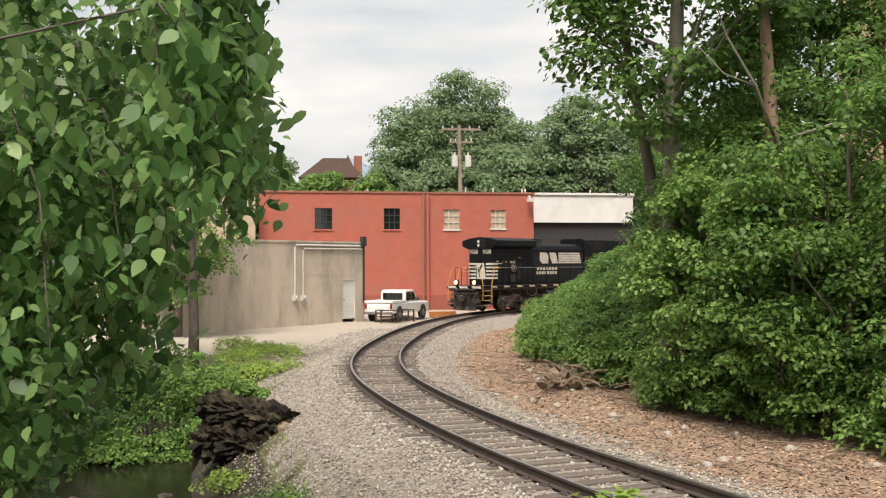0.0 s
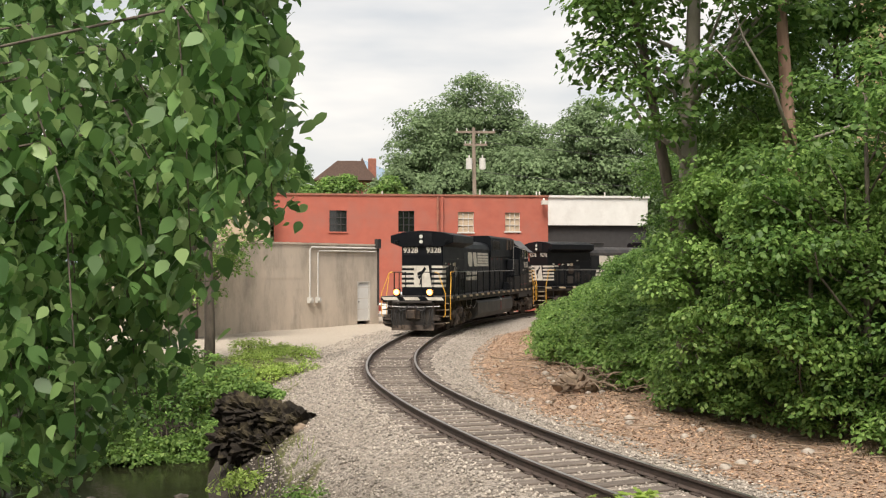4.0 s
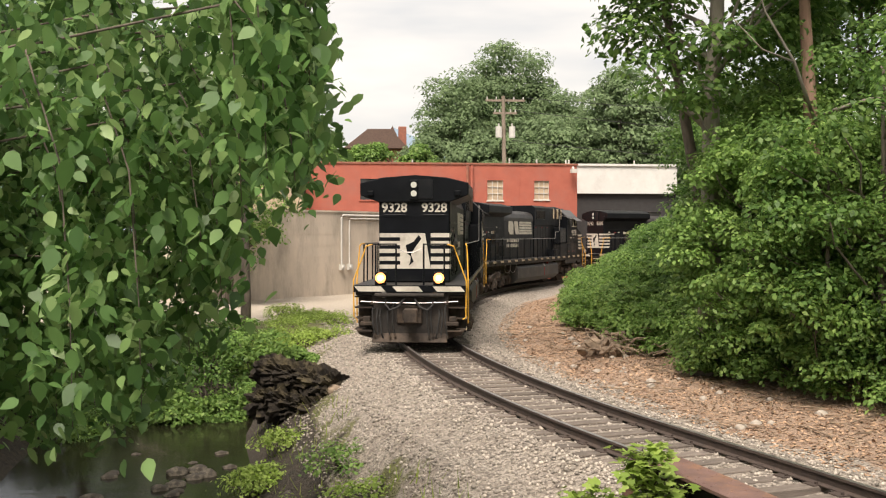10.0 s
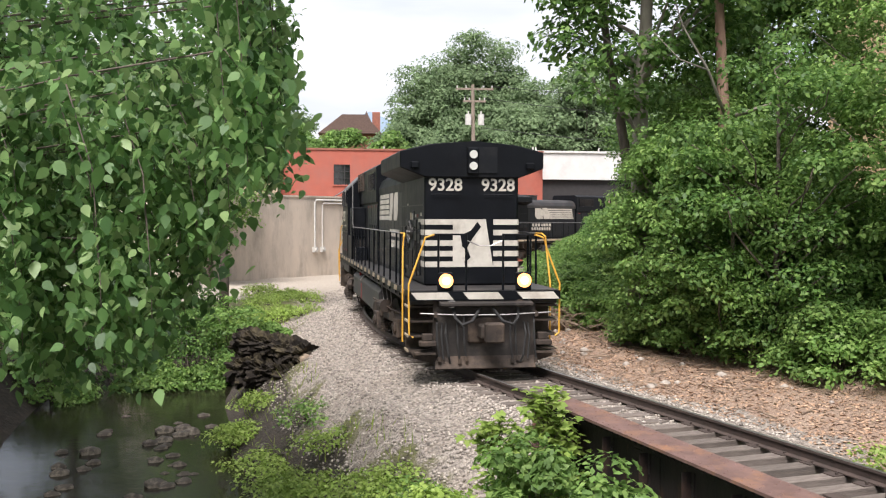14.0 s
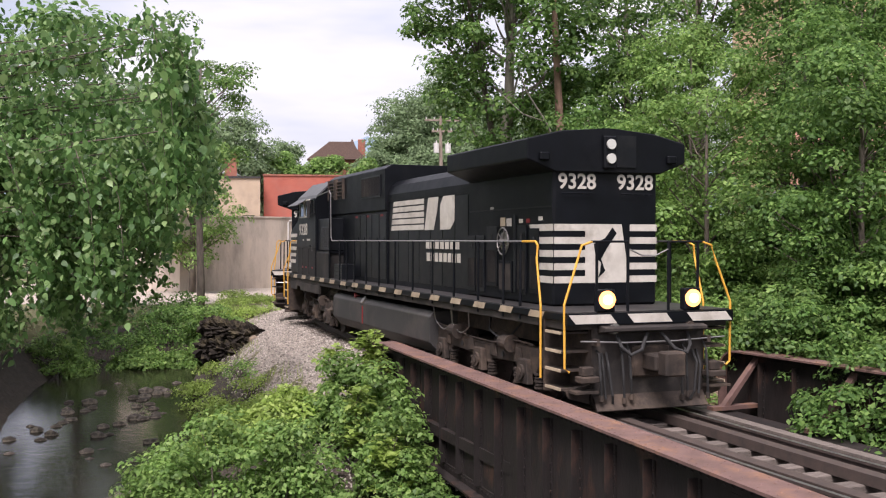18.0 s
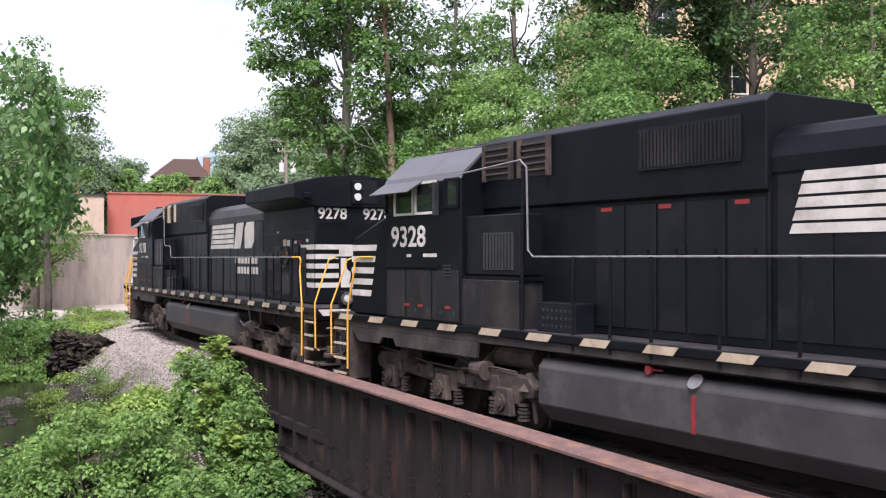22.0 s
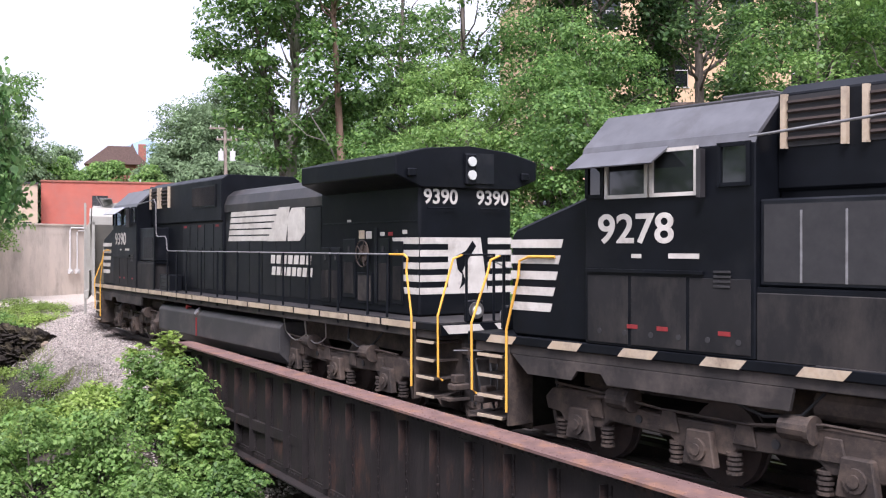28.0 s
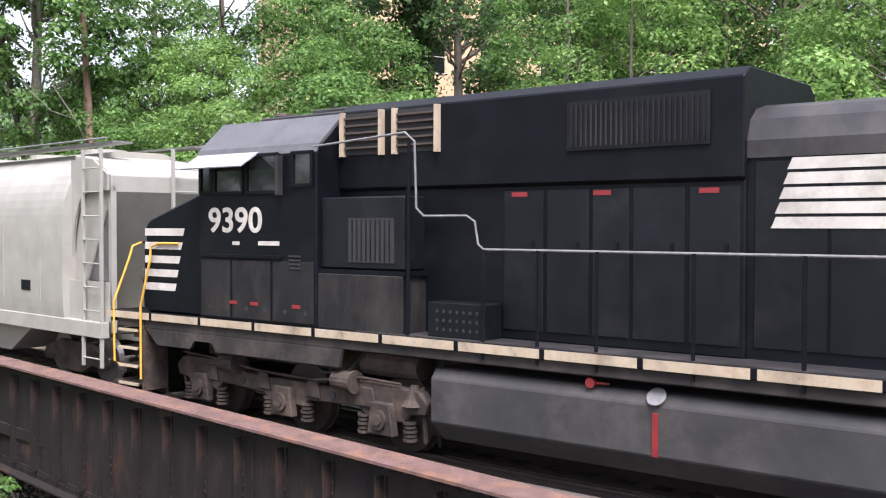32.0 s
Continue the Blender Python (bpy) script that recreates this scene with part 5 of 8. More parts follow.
        nb.transform(Matrix.Diagonal((1.2, 1, 1, 1)))
        nb.materials.append(WHITE)
        placed(part("road_number", nb, WHITE, cab, "white road number"), sx * 1.506, yy(18.55), 3.06, 0, 0, 90 if sx > 0 else -90)
        part("data_bar", Shape().box(min(sx * 1.5, sx * 1.505), max(sx * 1.5, sx * 1.505), yy(18.05), yy(17.62), 2.72, 2.78), WHITE, cab)
        part("brass_bar", Shape().box(min(sx * 1.5, sx * 1.505), max(sx * 1.5, sx * 1.505), yy(18.6), yy(18.45), 2.72, 2.77), WHITE, cab)
    # wide nose
    nose = Shape().prism([(yy(19.35), 1.62), (yy(20.75), 1.62), (yy(20.8), 1.7), (yy(20.8), 3.0), (yy(20.7), 3.1), (yy(19.35), 3.52)], -1.42, 1.42, "x")
    part("nose", nose, BLACK, root, "black wide nose", bevel=0.04)
    for i in range(5):
        z = 1.98 + 0.215 * i
        for sx in (-1, 1):
            part("nose_stripe", Shape().prism([(yy(20.795), z), (yy(20.795), z + 0.115), (yy(20.0 - 0.05 * i), z + 0.115), (yy(20.04 - 0.05 * i), z)], sx * 1.421, sx * 1.427, "x"), WHITE, root, "white nose stripe")
        part("nose_stripe", Shape().box(-1.38, 1.38, yy(20.808), yy(20.8), z, z + 0.115), WHITE, root, "white nose stripe")
    part("windshield", Shape().box(-1.2, -0.1, yy(19.37), yy(19.35), 3.55, 4.05).box(0.1, 1.2, yy(19.37), yy(19.35), 3.55, 4.05), GLASS, cab)
    for uc in (4.6, 17.7):
        build_truck(root, uc)
    return root


def build_hopper():
    """A pale grey covered hopper car, 18.2 m over its couplers."""
    PALE = HOPPER_PAINT
    root = thing("covered_hopper", "pale grey weathered covered hopper car with rounded sides", "hopper car", "train", pose(0, 0, 0))
    side = mirrored([(0.3, 1.15), (1.4, 1.15)] + [(1.57 * math.sqrt(1 - ((z - 2.3) / 2.2) ** 4), z) for z in np.linspace(1.3, 4.36, 22)] + [(0.5, 4.42)])
    part("body", Shape().prism(side, -7.3, 7.3, "y"), PALE, root, "pale curved hopper body")
    for k in range(9):
        part("weld_seam", Shape().box(1.566, 1.574, -6.4 + 1.6 * k, -6.385 + 1.6 * k, 1.6, 3.0).box(-1.574, -1.566, -6.4 + 1.6 * k, -6.385 + 1.6 * k, 1.6, 3.0), PALE, root)
    part("side_sill", Shape().box(-1.56, -1.4, -8.7, 8.7, 1.02, 1.3).box(1.4, 1.56, -8.7, 8.7, 1.02, 1.3).box(-0.3, 0.3, -9.0, 9.0, 0.8, 1.1), PALE, root, bevel=0.01)
    part("running_board", Shape().box(-1.05, -0.65, -8.2, 8.2, 4.5, 4.54).box(0.65, 1.05, -8.2, 8.2, 4.5, 4.54), STEEL, root, "galvanised roof walk")
    part("roof_rail", Shape().tube([(1.15, -8.2, 4.58), (1.15, 8.2, 4.58)], 0.02, 6).tube([(-1.15, -8.2, 4.58), (-1.15, 8.2, 4.58)], 0.02, 6), STEEL, root)
    for k in range(6):
        part("roof_hatch", Shape().disc((0, -6 + 2.4 * k, 4.46), (0, 0, 1), 0.42, 0.12, 16), PALE, root)
    for sy in (-1, 1):
        part("end_sheet", Shape().prism([(sy * 7.28, 4.3), (sy * 8.1, 4.2), (sy * 8.6, 3.9), (sy * 8.6, 3.6), (sy * 7.4, 1.35), (sy * 7.28, 1.35)], -1.3, 1.3, "x"), PALE, root, "pale sloping end sheet", bevel=0.02)
        for sx in (-1, 1):
            part("end_post", Shape().box(sx * 1.25 - 0.05, sx * 1.25 + 0.05, min(sy * 8.5, sy * 8.6), max(sy * 8.5, sy * 8.6), 1.1, 3.7), PALE, root)
        for sx in (-1, 1):
            # the recess's shade is painted: a darker panel colour under the cheeks
            part("end_gusset", Shape().prism([(sy * 7.3, 3.3), (sy * 7.3, 2.0), (sy * 8.52, 2.0), (sy * 8.52, 3.6), (sy * 7.75, 3.62)], sx * 1.22, sx * 1.25, "x"), GUSSET, root, "recessed end panel with its shade in the colour")
            cheek = [(sy * (7.28 + 0.55 * (1 - math.cos(q))), 2.0 + 1.6 * math.sin(q)) for q in np.linspace(0, math.pi / 2, 7)]
            part("end_cheek", Shape().prism(cheek + [(sy * 8.6, 3.62), (sy * 8.6, 3.9), (sy * 8.1, 4.18), (sy * 7.28, 4.2)], sx * 1.33, sx * 1.38, "x"), PALE, root)
            part("lower_cheek", Shape().box(min(sx * 1.38, sx * 1.43), max(sx * 1.38, sx * 1.43), min(sy * 7.28, sy * 8.7), max(sy * 7.28, sy * 8.7), 1.3, 2.0), PALE, root)
            lad = Shape()
            for q in (8.0, 8.65):
                lad.box(sx * 1.52 - 0.025, sx * 1.52 + 0.025, sy * q - 0.03, sy * q + 0.03, 0.5, 4.35)
            for k in range(9):
                lad.tube([(sx * 1.53, sy * 8.0, 0.65 + 0.42 * k), (sx * 1.53, sy * 8.65, 0.65 + 0.42 * k)], 0.014, 6)
            part("ladder", lad, PALE, root, "pale steel end ladder")
        el = Shape()
        for q in (-0.45, 0.15):
            el.box(q - 0.025, q + 0.025, sy * 8.75 - 0.03, sy * 8.75 + 0.03, 0.9, 4.4)
        for k in range(8):
            el.tube([(-0.45, sy * 8.77, 1.1 + 0.42 * k), (0.15, sy * 8.77, 1.1 + 0.42 * k)], 0.014, 6)
        part("end_ladder", el, PALE, root)
        part("brake_wheel", Shape().tube([(0.6 + 0.25 * math.cos(a), sy * 8.85, 2.1 + 0.25 * math.sin(a)) for a in np.linspace(0, 6.2832, 17)], 0.018, 6).disc((0.6, sy * 8.8, 2.1), (0, 1, 0), 0.07, 0.1, 10), RAIL, root)
        part("coupler", Shape().box(-0.16, 0.16, min(sy * 8.7, sy * 9.1), max(sy * 8.7, sy * 9.1), 0.72, 0.98), GRIME, root, bevel=0.02)
        t = part("truck", Shape().box(-0.9, 0.9, -0.25, 0.25, 0.4, 0.7), GRIME, root, "freight car truck")
        placed(t, 0, sy * 6.7, 0)
        for sx in (-1, 1):
            part("side_frame", Shape().prism([(-1.2, 0.35), (-1.15, 0.62), (-0.5, 0.8), (0.5, 0.8), (1.15, 0.62), (1.2, 0.35), (0.75, 0.38), (0.4, 0.22), (-0.4, 0.22), (-0.75, 0.38)], sx * 0.95, sx * 1.08, "x"), GRIME, t, bevel=0.015)
        for y in (-0.88, 0.88):
            w = Shape().disc((0, 0, 0), (1, 0, 0), 0.08, 1.7, 8)
            for sx in (-1, 1):
                w.disc((sx * 0.76, 0, 0), (1, 0, 0), 0.45, 0.11, 22)
            placed(part("wheelset", w, STEEL, t, "worn steel wheelset"), 0, y, 0.45)
    for k in range(3):
        c = -4.0 + 4.0 * k
        part("hopper_bay", Shape().prism([(c - 1.7, 1.15), (c + 1.7, 1.15), (c + 0.4, 0.45), (c - 0.4, 0.45)], -1.25, 1.25, "x"), PALE, root)
    part("data_panel", Shape().box(1.572, 1.576, 5.6, 6.0, 1.75, 1.95), BLACK, root)
    return root


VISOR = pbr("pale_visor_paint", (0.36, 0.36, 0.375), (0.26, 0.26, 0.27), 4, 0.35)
PIPE_GREY = pbr("pale_rail_paint", (0.22, 0.215, 0.21), (0.13, 0.125, 0.12), 8, 0.4)
HOPPER_PAINT = pbr("pale_hopper_paint", (0.37, 0.352, 0.30), (0.30, 0.284, 0.242), 2.0, 0.55, stain=(0.36, 0.33, 0.28), stain_scale=0.9, stain_at=0.64)
# darkened hopper paint that stands in for shade in the end recesses
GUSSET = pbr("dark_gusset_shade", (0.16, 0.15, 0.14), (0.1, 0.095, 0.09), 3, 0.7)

LOCOS = [build_loco("9328", True, 0), build_loco("9278", False, 1), build_loco("9390", False, 2)]
LOCO_LEN, CAR_LEN = 22.4, 18.2
first_car = build_hopper()
CARS = [first_car] + [copy_thing(first_car, pose(0, 0, 0)) for _ in range(5)]


# ---- the yard and the town behind it ----
CONCRETE = pbr("stained_concrete", (0.60, 0.51, 0.42), (0.49, 0.42, 0.345), 1.4, 0.9, stain=(0.33, 0.285, 0.235), stain_scale=0.9, stain_at=0.56, bump=0.2, stretch=(1, 1, 0.35))
REDWALL = pbr("painted_red_wall", (0.43, 0.125, 0.085), (0.37, 0.10, 0.068), 1.5, 0.75, stain=(0.34, 0.125, 0.095), stain_scale=0.5, stain_at=0.58, bump=0.1)
BEIGE = pbr("tan_painted_wall", (0.50, 0.39, 0.28), (0.43, 0.33, 0.235), 1.5, 0.8, stain=(0.36, 0.28, 0.21), stain_scale=0.7)
WHITEWALL = pbr("white_metal_siding", (0.74, 0.73, 0.70), (0.66, 0.65, 0.62), 1.0, 0.6, stain=(0.58, 0.56, 0.53), stain_scale=0.6)
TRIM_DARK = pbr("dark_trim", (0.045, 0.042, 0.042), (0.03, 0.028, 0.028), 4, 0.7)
TRIM_PALE = pbr("pale_trim", (0.60, 0.57, 0.52), (0.5, 0.47, 0.43), 4, 0.7)
BRICK = pbr("old_brick", (0.36, 0.145, 0.095), (0.26, 0.10, 0.07), 5, 0.85, bump=0.3, stain=(0.2, 0.1, 0.08), stain_scale=2)
PIPE = pbr("galvanised_pipe", (0.62, 0.60, 0.56), (0.5, 0.48, 0.45), 5, 0.5)
WOODPOLE = pbr("grey_pole_wood", (0.29, 0.235, 0.185), (0.2, 0.16, 0.125), 6, 0.9, stretch=(1, 1, 0.2), bump=0.3)
ROOFING = pbr("brown_shingles", (0.16, 0.105, 0.085), (0.11, 0.07, 0.058), 9, 0.9, bump=0.3)
CARPAINT = pbr("white_truck_paint", (0.78, 0.78, 0.77), (0.72, 0.72, 0.71), 2, 0.3, coat=0.5)
TYRE = pbr("tyre_rubber", (0.035, 0.034, 0.034), (0.022, 0.022, 0.022), 9, 0.85)
PINKWALL = pbr("salmon_brick", (0.55, 0.30, 0.22), (0.48, 0.25, 0.18), 3, 0.85, stain=(0.6, 0.38, 0.28), stain_scale=0.8)
CAR_RED = pbr("red_car_paint", (0.42, 0.02, 0.03), (0.36, 0.016, 0.025), 2, 0.3, coat=0.5)
TANWALL = pbr("tan_stucco", (0.66, 0.46, 0.28), (0.58, 0.40, 0.24), 2, 0.85)


EYE = (-0.8, 15.1)


def out_from(x, y, k):
    """A place k times as far from the road bridge."""
    return EYE[0] + (x - EYE[0]) * k, EYE[1] + (y - EYE[1]) * k


def enlarged(m, k, dz):
    """A pose carried k times as far from the road bridge, with its thing k times as large."""
    return pose(EYE[0], EYE[1], dz) @ Matrix.Scale(k, 4) @ pose(-EYE[0], -EYE[1], 0) @ m


def wall_frame(a, b):
    """A pose whose x runs along a wall from a to b and whose -y faces out towards the camera; with the wall's length."""
    d = Vector((b[0] - a[0], b[1] - a[1], 0))
    return pose(a[0], a[1], 0, 0, 0, math.degrees(math.atan2(d.y, d.x))), d.length


def paned_window(parent, x0, x1, z0, z1, cols, rows, fr, glass_m, name="window"):
    g = part(name, Shape().box(x0, x1, 0.10, 0.12, z0, z1), glass_m, parent, "small-paned steel window")
    f = Shape()
    for k in range(cols + 1):
        x = x0 + (x1 - x0) * k / cols
        f.box(x - 0.018, x + 0.018, 0.05, 0.10, z0, z1)
    for k in range(rows + 1):
        z = z0 + (z1 - z0) * k / rows
        f.box(x0, x1, 0.052, 0.098, z - 0.018, z + 0.018)
    part("window_frame", f, fr, g)
    part("window_sill", Shape().box(x0 - 0.06, x1 + 0.06, -0.06, 0.12, z0 - 0.08, z0), TRIM_PALE if fr is TRIM_PALE else REDWALL, g, bevel=0.01)
    return g


def wall_with_holes(L, z0, z1, holes, thick):
    """A wall in the xz plane with rectangular openings through it."""
    xs = sorted({0, L, *[h[0] for h in holes], *[h[1] for h in holes]})
    zs = sorted({z0, z1, *[h[2] for h in holes], *[h[3] for h in holes]})
    def solid(i, j):
        if not (0 <= i < len(xs) - 1 and 0 <= j < len(zs) - 1):
            return False
        cx, cz = (xs[i] + xs[i + 1]) / 2, (zs[j] + zs[j + 1]) / 2
        return not any(h[0] < cx < h[1] and h[2] < cz < h[3] for h in holes)

    ids, v, f = {}, [], []

    def at(i, k, j):
        if (i, k, j) not in ids:
            ids[i, k, j] = len(v)
            v.append((xs[i], k * thick, zs[j]))
        return ids[i, k, j]

    for i in range(len(xs) - 1):
        for j in range(len(zs) - 1):
            if not solid(i, j):
                continue
            for k in (0, 1):
                f.append((at(i, k, j), at(i + 1, k, j), at(i + 1, k, j + 1), at(i, k, j + 1)))
            for di, dj, e in ((-1, 0, ((i, j), (i, j + 1))), (1, 0, ((i + 1, j), (i + 1, j + 1))), (0, -1, ((i, j), (i + 1, j))), (0, 1, ((i, j + 1), (i + 1, j + 1)))):
                if not solid(i + di, j + dj):
                    (a, b), (c, d) = e
                    f.append((at(a, 0, b), at(c, 0, d), at(c, 1, d), at(a, 1, b)))
    return Shape().add(v, f)


def red_building():
    m, L = wall_frame((-5.0, 70.4), (10.3, 71.4))
    root = thing("red_warehouse", "long flat-roofed warehouse with a painted red wall", "warehouse", m=enlarged(m, 1.32, -0.5))
    holes = [(3.0, 3.95, 4.55, 5.72), (6.8, 7.7, 4.55, 5.72), (10.15, 11.05, 4.55, 5.68), (12.85, 13.7, 4.6, 5.66)]
    part("wall", wall_with_holes(L, -0.4, 6.55, holes, 0.3), REDWALL, root, "painted red masonry wall")
    part("side_wall", Shape().box(0, 0.3, 0.3, 12, -0.4, 6.5).box(L - 0.3, L, 0.3, 12, -0.4, 6.5).box(0, L, 11.7, 12, -0.4, 6.5), REDWALL, root)
    part("roof", Shape().box(0.2, L - 0.2, 0.2, 11.8, 6.1, 6.25), TRIM_DARK, root)
    part("coping", Shape().box(-0.05, L + 0.05, -0.06, 0.36, 6.55, 6.65), BRICK, root, "thin roof coping")
    for i, h in enumerate(holes):
        paned_window(root, h[0], h[1], h[2], h[3], 3 if i < 2 else 3, 3, TRIM_DARK if i < 2 else TRIM_PALE, GLASS if i < 2 else BEIGE)
    for x in (9.0, 9.25):
        part("downpipe", Shape().tube([(x, -0.12, 6.5), (x, -0.12, 0.2)], 0.07, 8), REDWALL if x > 9.1 else BRICK, root, "painted downpipe")
    part("wall_lamp", Shape().tube([(15.0, 0, 6.3), (15.0, -0.35, 6.42), (15.0, -0.45, 6.3)], 0.05, 8).box(14.85, 15.2, -0.6, -0.3, 6.1, 6.32), TRIM_PALE, root)
    for x in (1.2, 4.8, 8.4, 12.0):
        part("bay_line", Shape().box(x, x + 0.04, -0.012, 0.0, 0.9, 6.4), REDWALL, root)
    for x, h in ((11.6, 0.35), (13.2, 0.3), (6.0, 0.22)):
        part("roof_pipe", Shape().tube([(x, 1.0, 6.5), (x, 1.0, 6.65 + h)], 0.05, 8), TRIM_PALE, root)
    part("wall_base", Shape().box(0, L, -0.03, 0.0, -0.3, 0.9), pbr("darker_red_base", (0.33, 0.095, 0.065), (0.27, 0.08, 0.055), 2, 0.8), root, "darker painted base")


def tan_building():
    m, L = wall_frame((-11.0, 68.6), (-5.1, 69.2))
    root = thing("tan_building", "tan masonry building with a brick chimney", "building", m=enlarged(m, 1.32, -0.5))
    part("wall", wall_with_holes(L, -0.4, 6.3, [(2.2, 3.2, 3.8, 4.9), (4.9, 5.6, 3.55, 4.0)], 0.3), BEIGE, root)
    paned_window(root, 2.2, 3.2, 3.8, 4.9, 2, 2, TRIM_PALE, GLASS)
    paned_window(root, 4.9, 5.6, 3.55, 4.0, 2, 1, TRIM_DARK, GLASS)
    part("side_wall", Shape().box(0, 0.3, 0.3, 9, -0.4, 6.25).box(L - 0.3, L, 0.3, 9, -0.4, 6.25), BEIGE, root)
    part("red_band", Shape().box(3.0, L, -0.02, 0.0, 3.3, 3.72), REDWALL, root)
    part("roof", Shape().box(-0.1, L + 0.05, -0.08, 9, 6.3, 6.42), TRIM_DARK, root)
    ch = part("chimney", Shape().box(3.75, 4.5, 0.4, 1.1, 6.3, 7.75), BRICK, root, "square brick chimney", bevel=0.02)
    part("chimney_cap", Shape().box(3.68, 4.57, 0.33, 1.17, 7.75, 7.87), BRICK, ch)


def white_building():
    m, L = wall_frame((10.6, 76.0), (17.6, 76.5))
    root = thing("white_building", "low white metal-sided building behind the tracks", "building", m=enlarged(m, 1.32, -0.5))
    part("wall", Shape().box(0, L, 0, 0.25, 5.15, 6.85), WHITEWALL, root)
    # dark colour paints the shadow below the white band
    part("shaded_lower_wall", Shape().box(0, L, 0.25, 0.5, -0.4, 5.15).box(0, 0.25, 0.5, 8, -0.4, 6.6).box(L - 0.25, L, 0.5, 8, -0.4, 6.6), TRIM_DARK, root)
    part("roof", Shape().box(-0.1, L + 0.1, -0.1, 8, 6.85, 6.98), WHITEWALL, root)
    for x in (-2.2, 0.6, 4.9):
        part("roof_vent", Shape().tube([(max(x, 0.4), 2, 6.95), (max(x, 0.4), 2, 7.35)], 0.05, 8), TRIM_PALE, root)
    part("canopy", Shape().box(-3.5, 0.2, 0.3, 4, 6.75, 6.85), WHITEWALL, root)


def concrete_wall():
    m, L = wall_frame((-7.4, 54.4), (0.5, 63.3))
    root = thing("concrete_garage", "flat-roofed garage of stained concrete with a white door", "garage", m=enlarged(m, 1.25, -0.08))
    d0, d1 = L - 1.55, L - 0.62
    part("wall", wall_with_holes(L, -0.5, 3.42, [(d0, d1, -0.5, 1.75)], 0.3), CONCRETE, root, "stained concrete wall")
    part("side_wall", Shape().box(L - 0.3, L, 0.3, 5, -0.5, 3.4).box(0, L, 4.7, 5, -0.5, 3.4).box(0, 0.3, 0.3, 4.7, -0.5, 3.4), CONCRETE, root)
    part("roof", Shape().box(0.1, L - 0.1, 0.1, 4.9, 3.2, 3.36), TRIM_DARK, root)
    part("coping", Shape().box(-0.05, L + 0.05, -0.05, 0.35, 3.42, 3.5), CONCRETE, root)
    dr = part("door", Shape().box(d0 + 0.05, d1 - 0.05, 0.06, 0.12, -0.1, 1.7), WHITEWALL, root, "plain white steel door", bevel=0.01)
    part("door_frame", Shape().box(d0, d0 + 0.05, 0.0, 0.15, -0.1, 1.75).box(d1 - 0.05, d1, 0.0, 0.15, -0.1, 1.75).box(d0, d1, 0.0, 0.15, 1.7, 1.75), TRIM_PALE, dr)
    part("door_knob", Shape().disc((d0 + 0.15, 0.03, 0.8), (0, 1, 0), 0.03, 0.06, 10), STEEL, dr)
    a, b = L - 4.75, L - 4.25
    part("conduit", Shape().tube([(L - 0.35, -0.06, 3.3), (a + 0.1, -0.06, 3.3), (a, -0.06, 3.2), (a, -0.06, 1.05)], 0.045, 8).tube([(L - 0.3, -0.07, 3.15), (b + 0.1, -0.07, 3.15), (b, -0.07, 3.05), (b, -0.07, 1.05)], 0.035, 8), PIPE, root, "pale electrical conduit")
    for x in (a, b):
        part("meter", Shape().box(x - 0.11, x + 0.11, -0.16, 0.0, 0.85, 1.1).disc((x, -0.19, 0.98), (0, 1, 0), 0.08, 0.08, 12), PIPE, root, "round electric meter")
    part("service_mast", Shape().tube([(L - 0.12, -0.08, 0.6), (L - 0.12, -0.08, 3.7)], 0.05, 8).box(L - 0.3, L - 0.05, -0.2, 0.0, 3.3, 3.75), HOSE, root, "dark service mast")
    for k in range(6):
        part("formwork_line", Shape().box(0, L, -0.006, 0.0, 0.45 + 0.5 * k, 0.462 + 0.5 * k), CONCRETE, root)


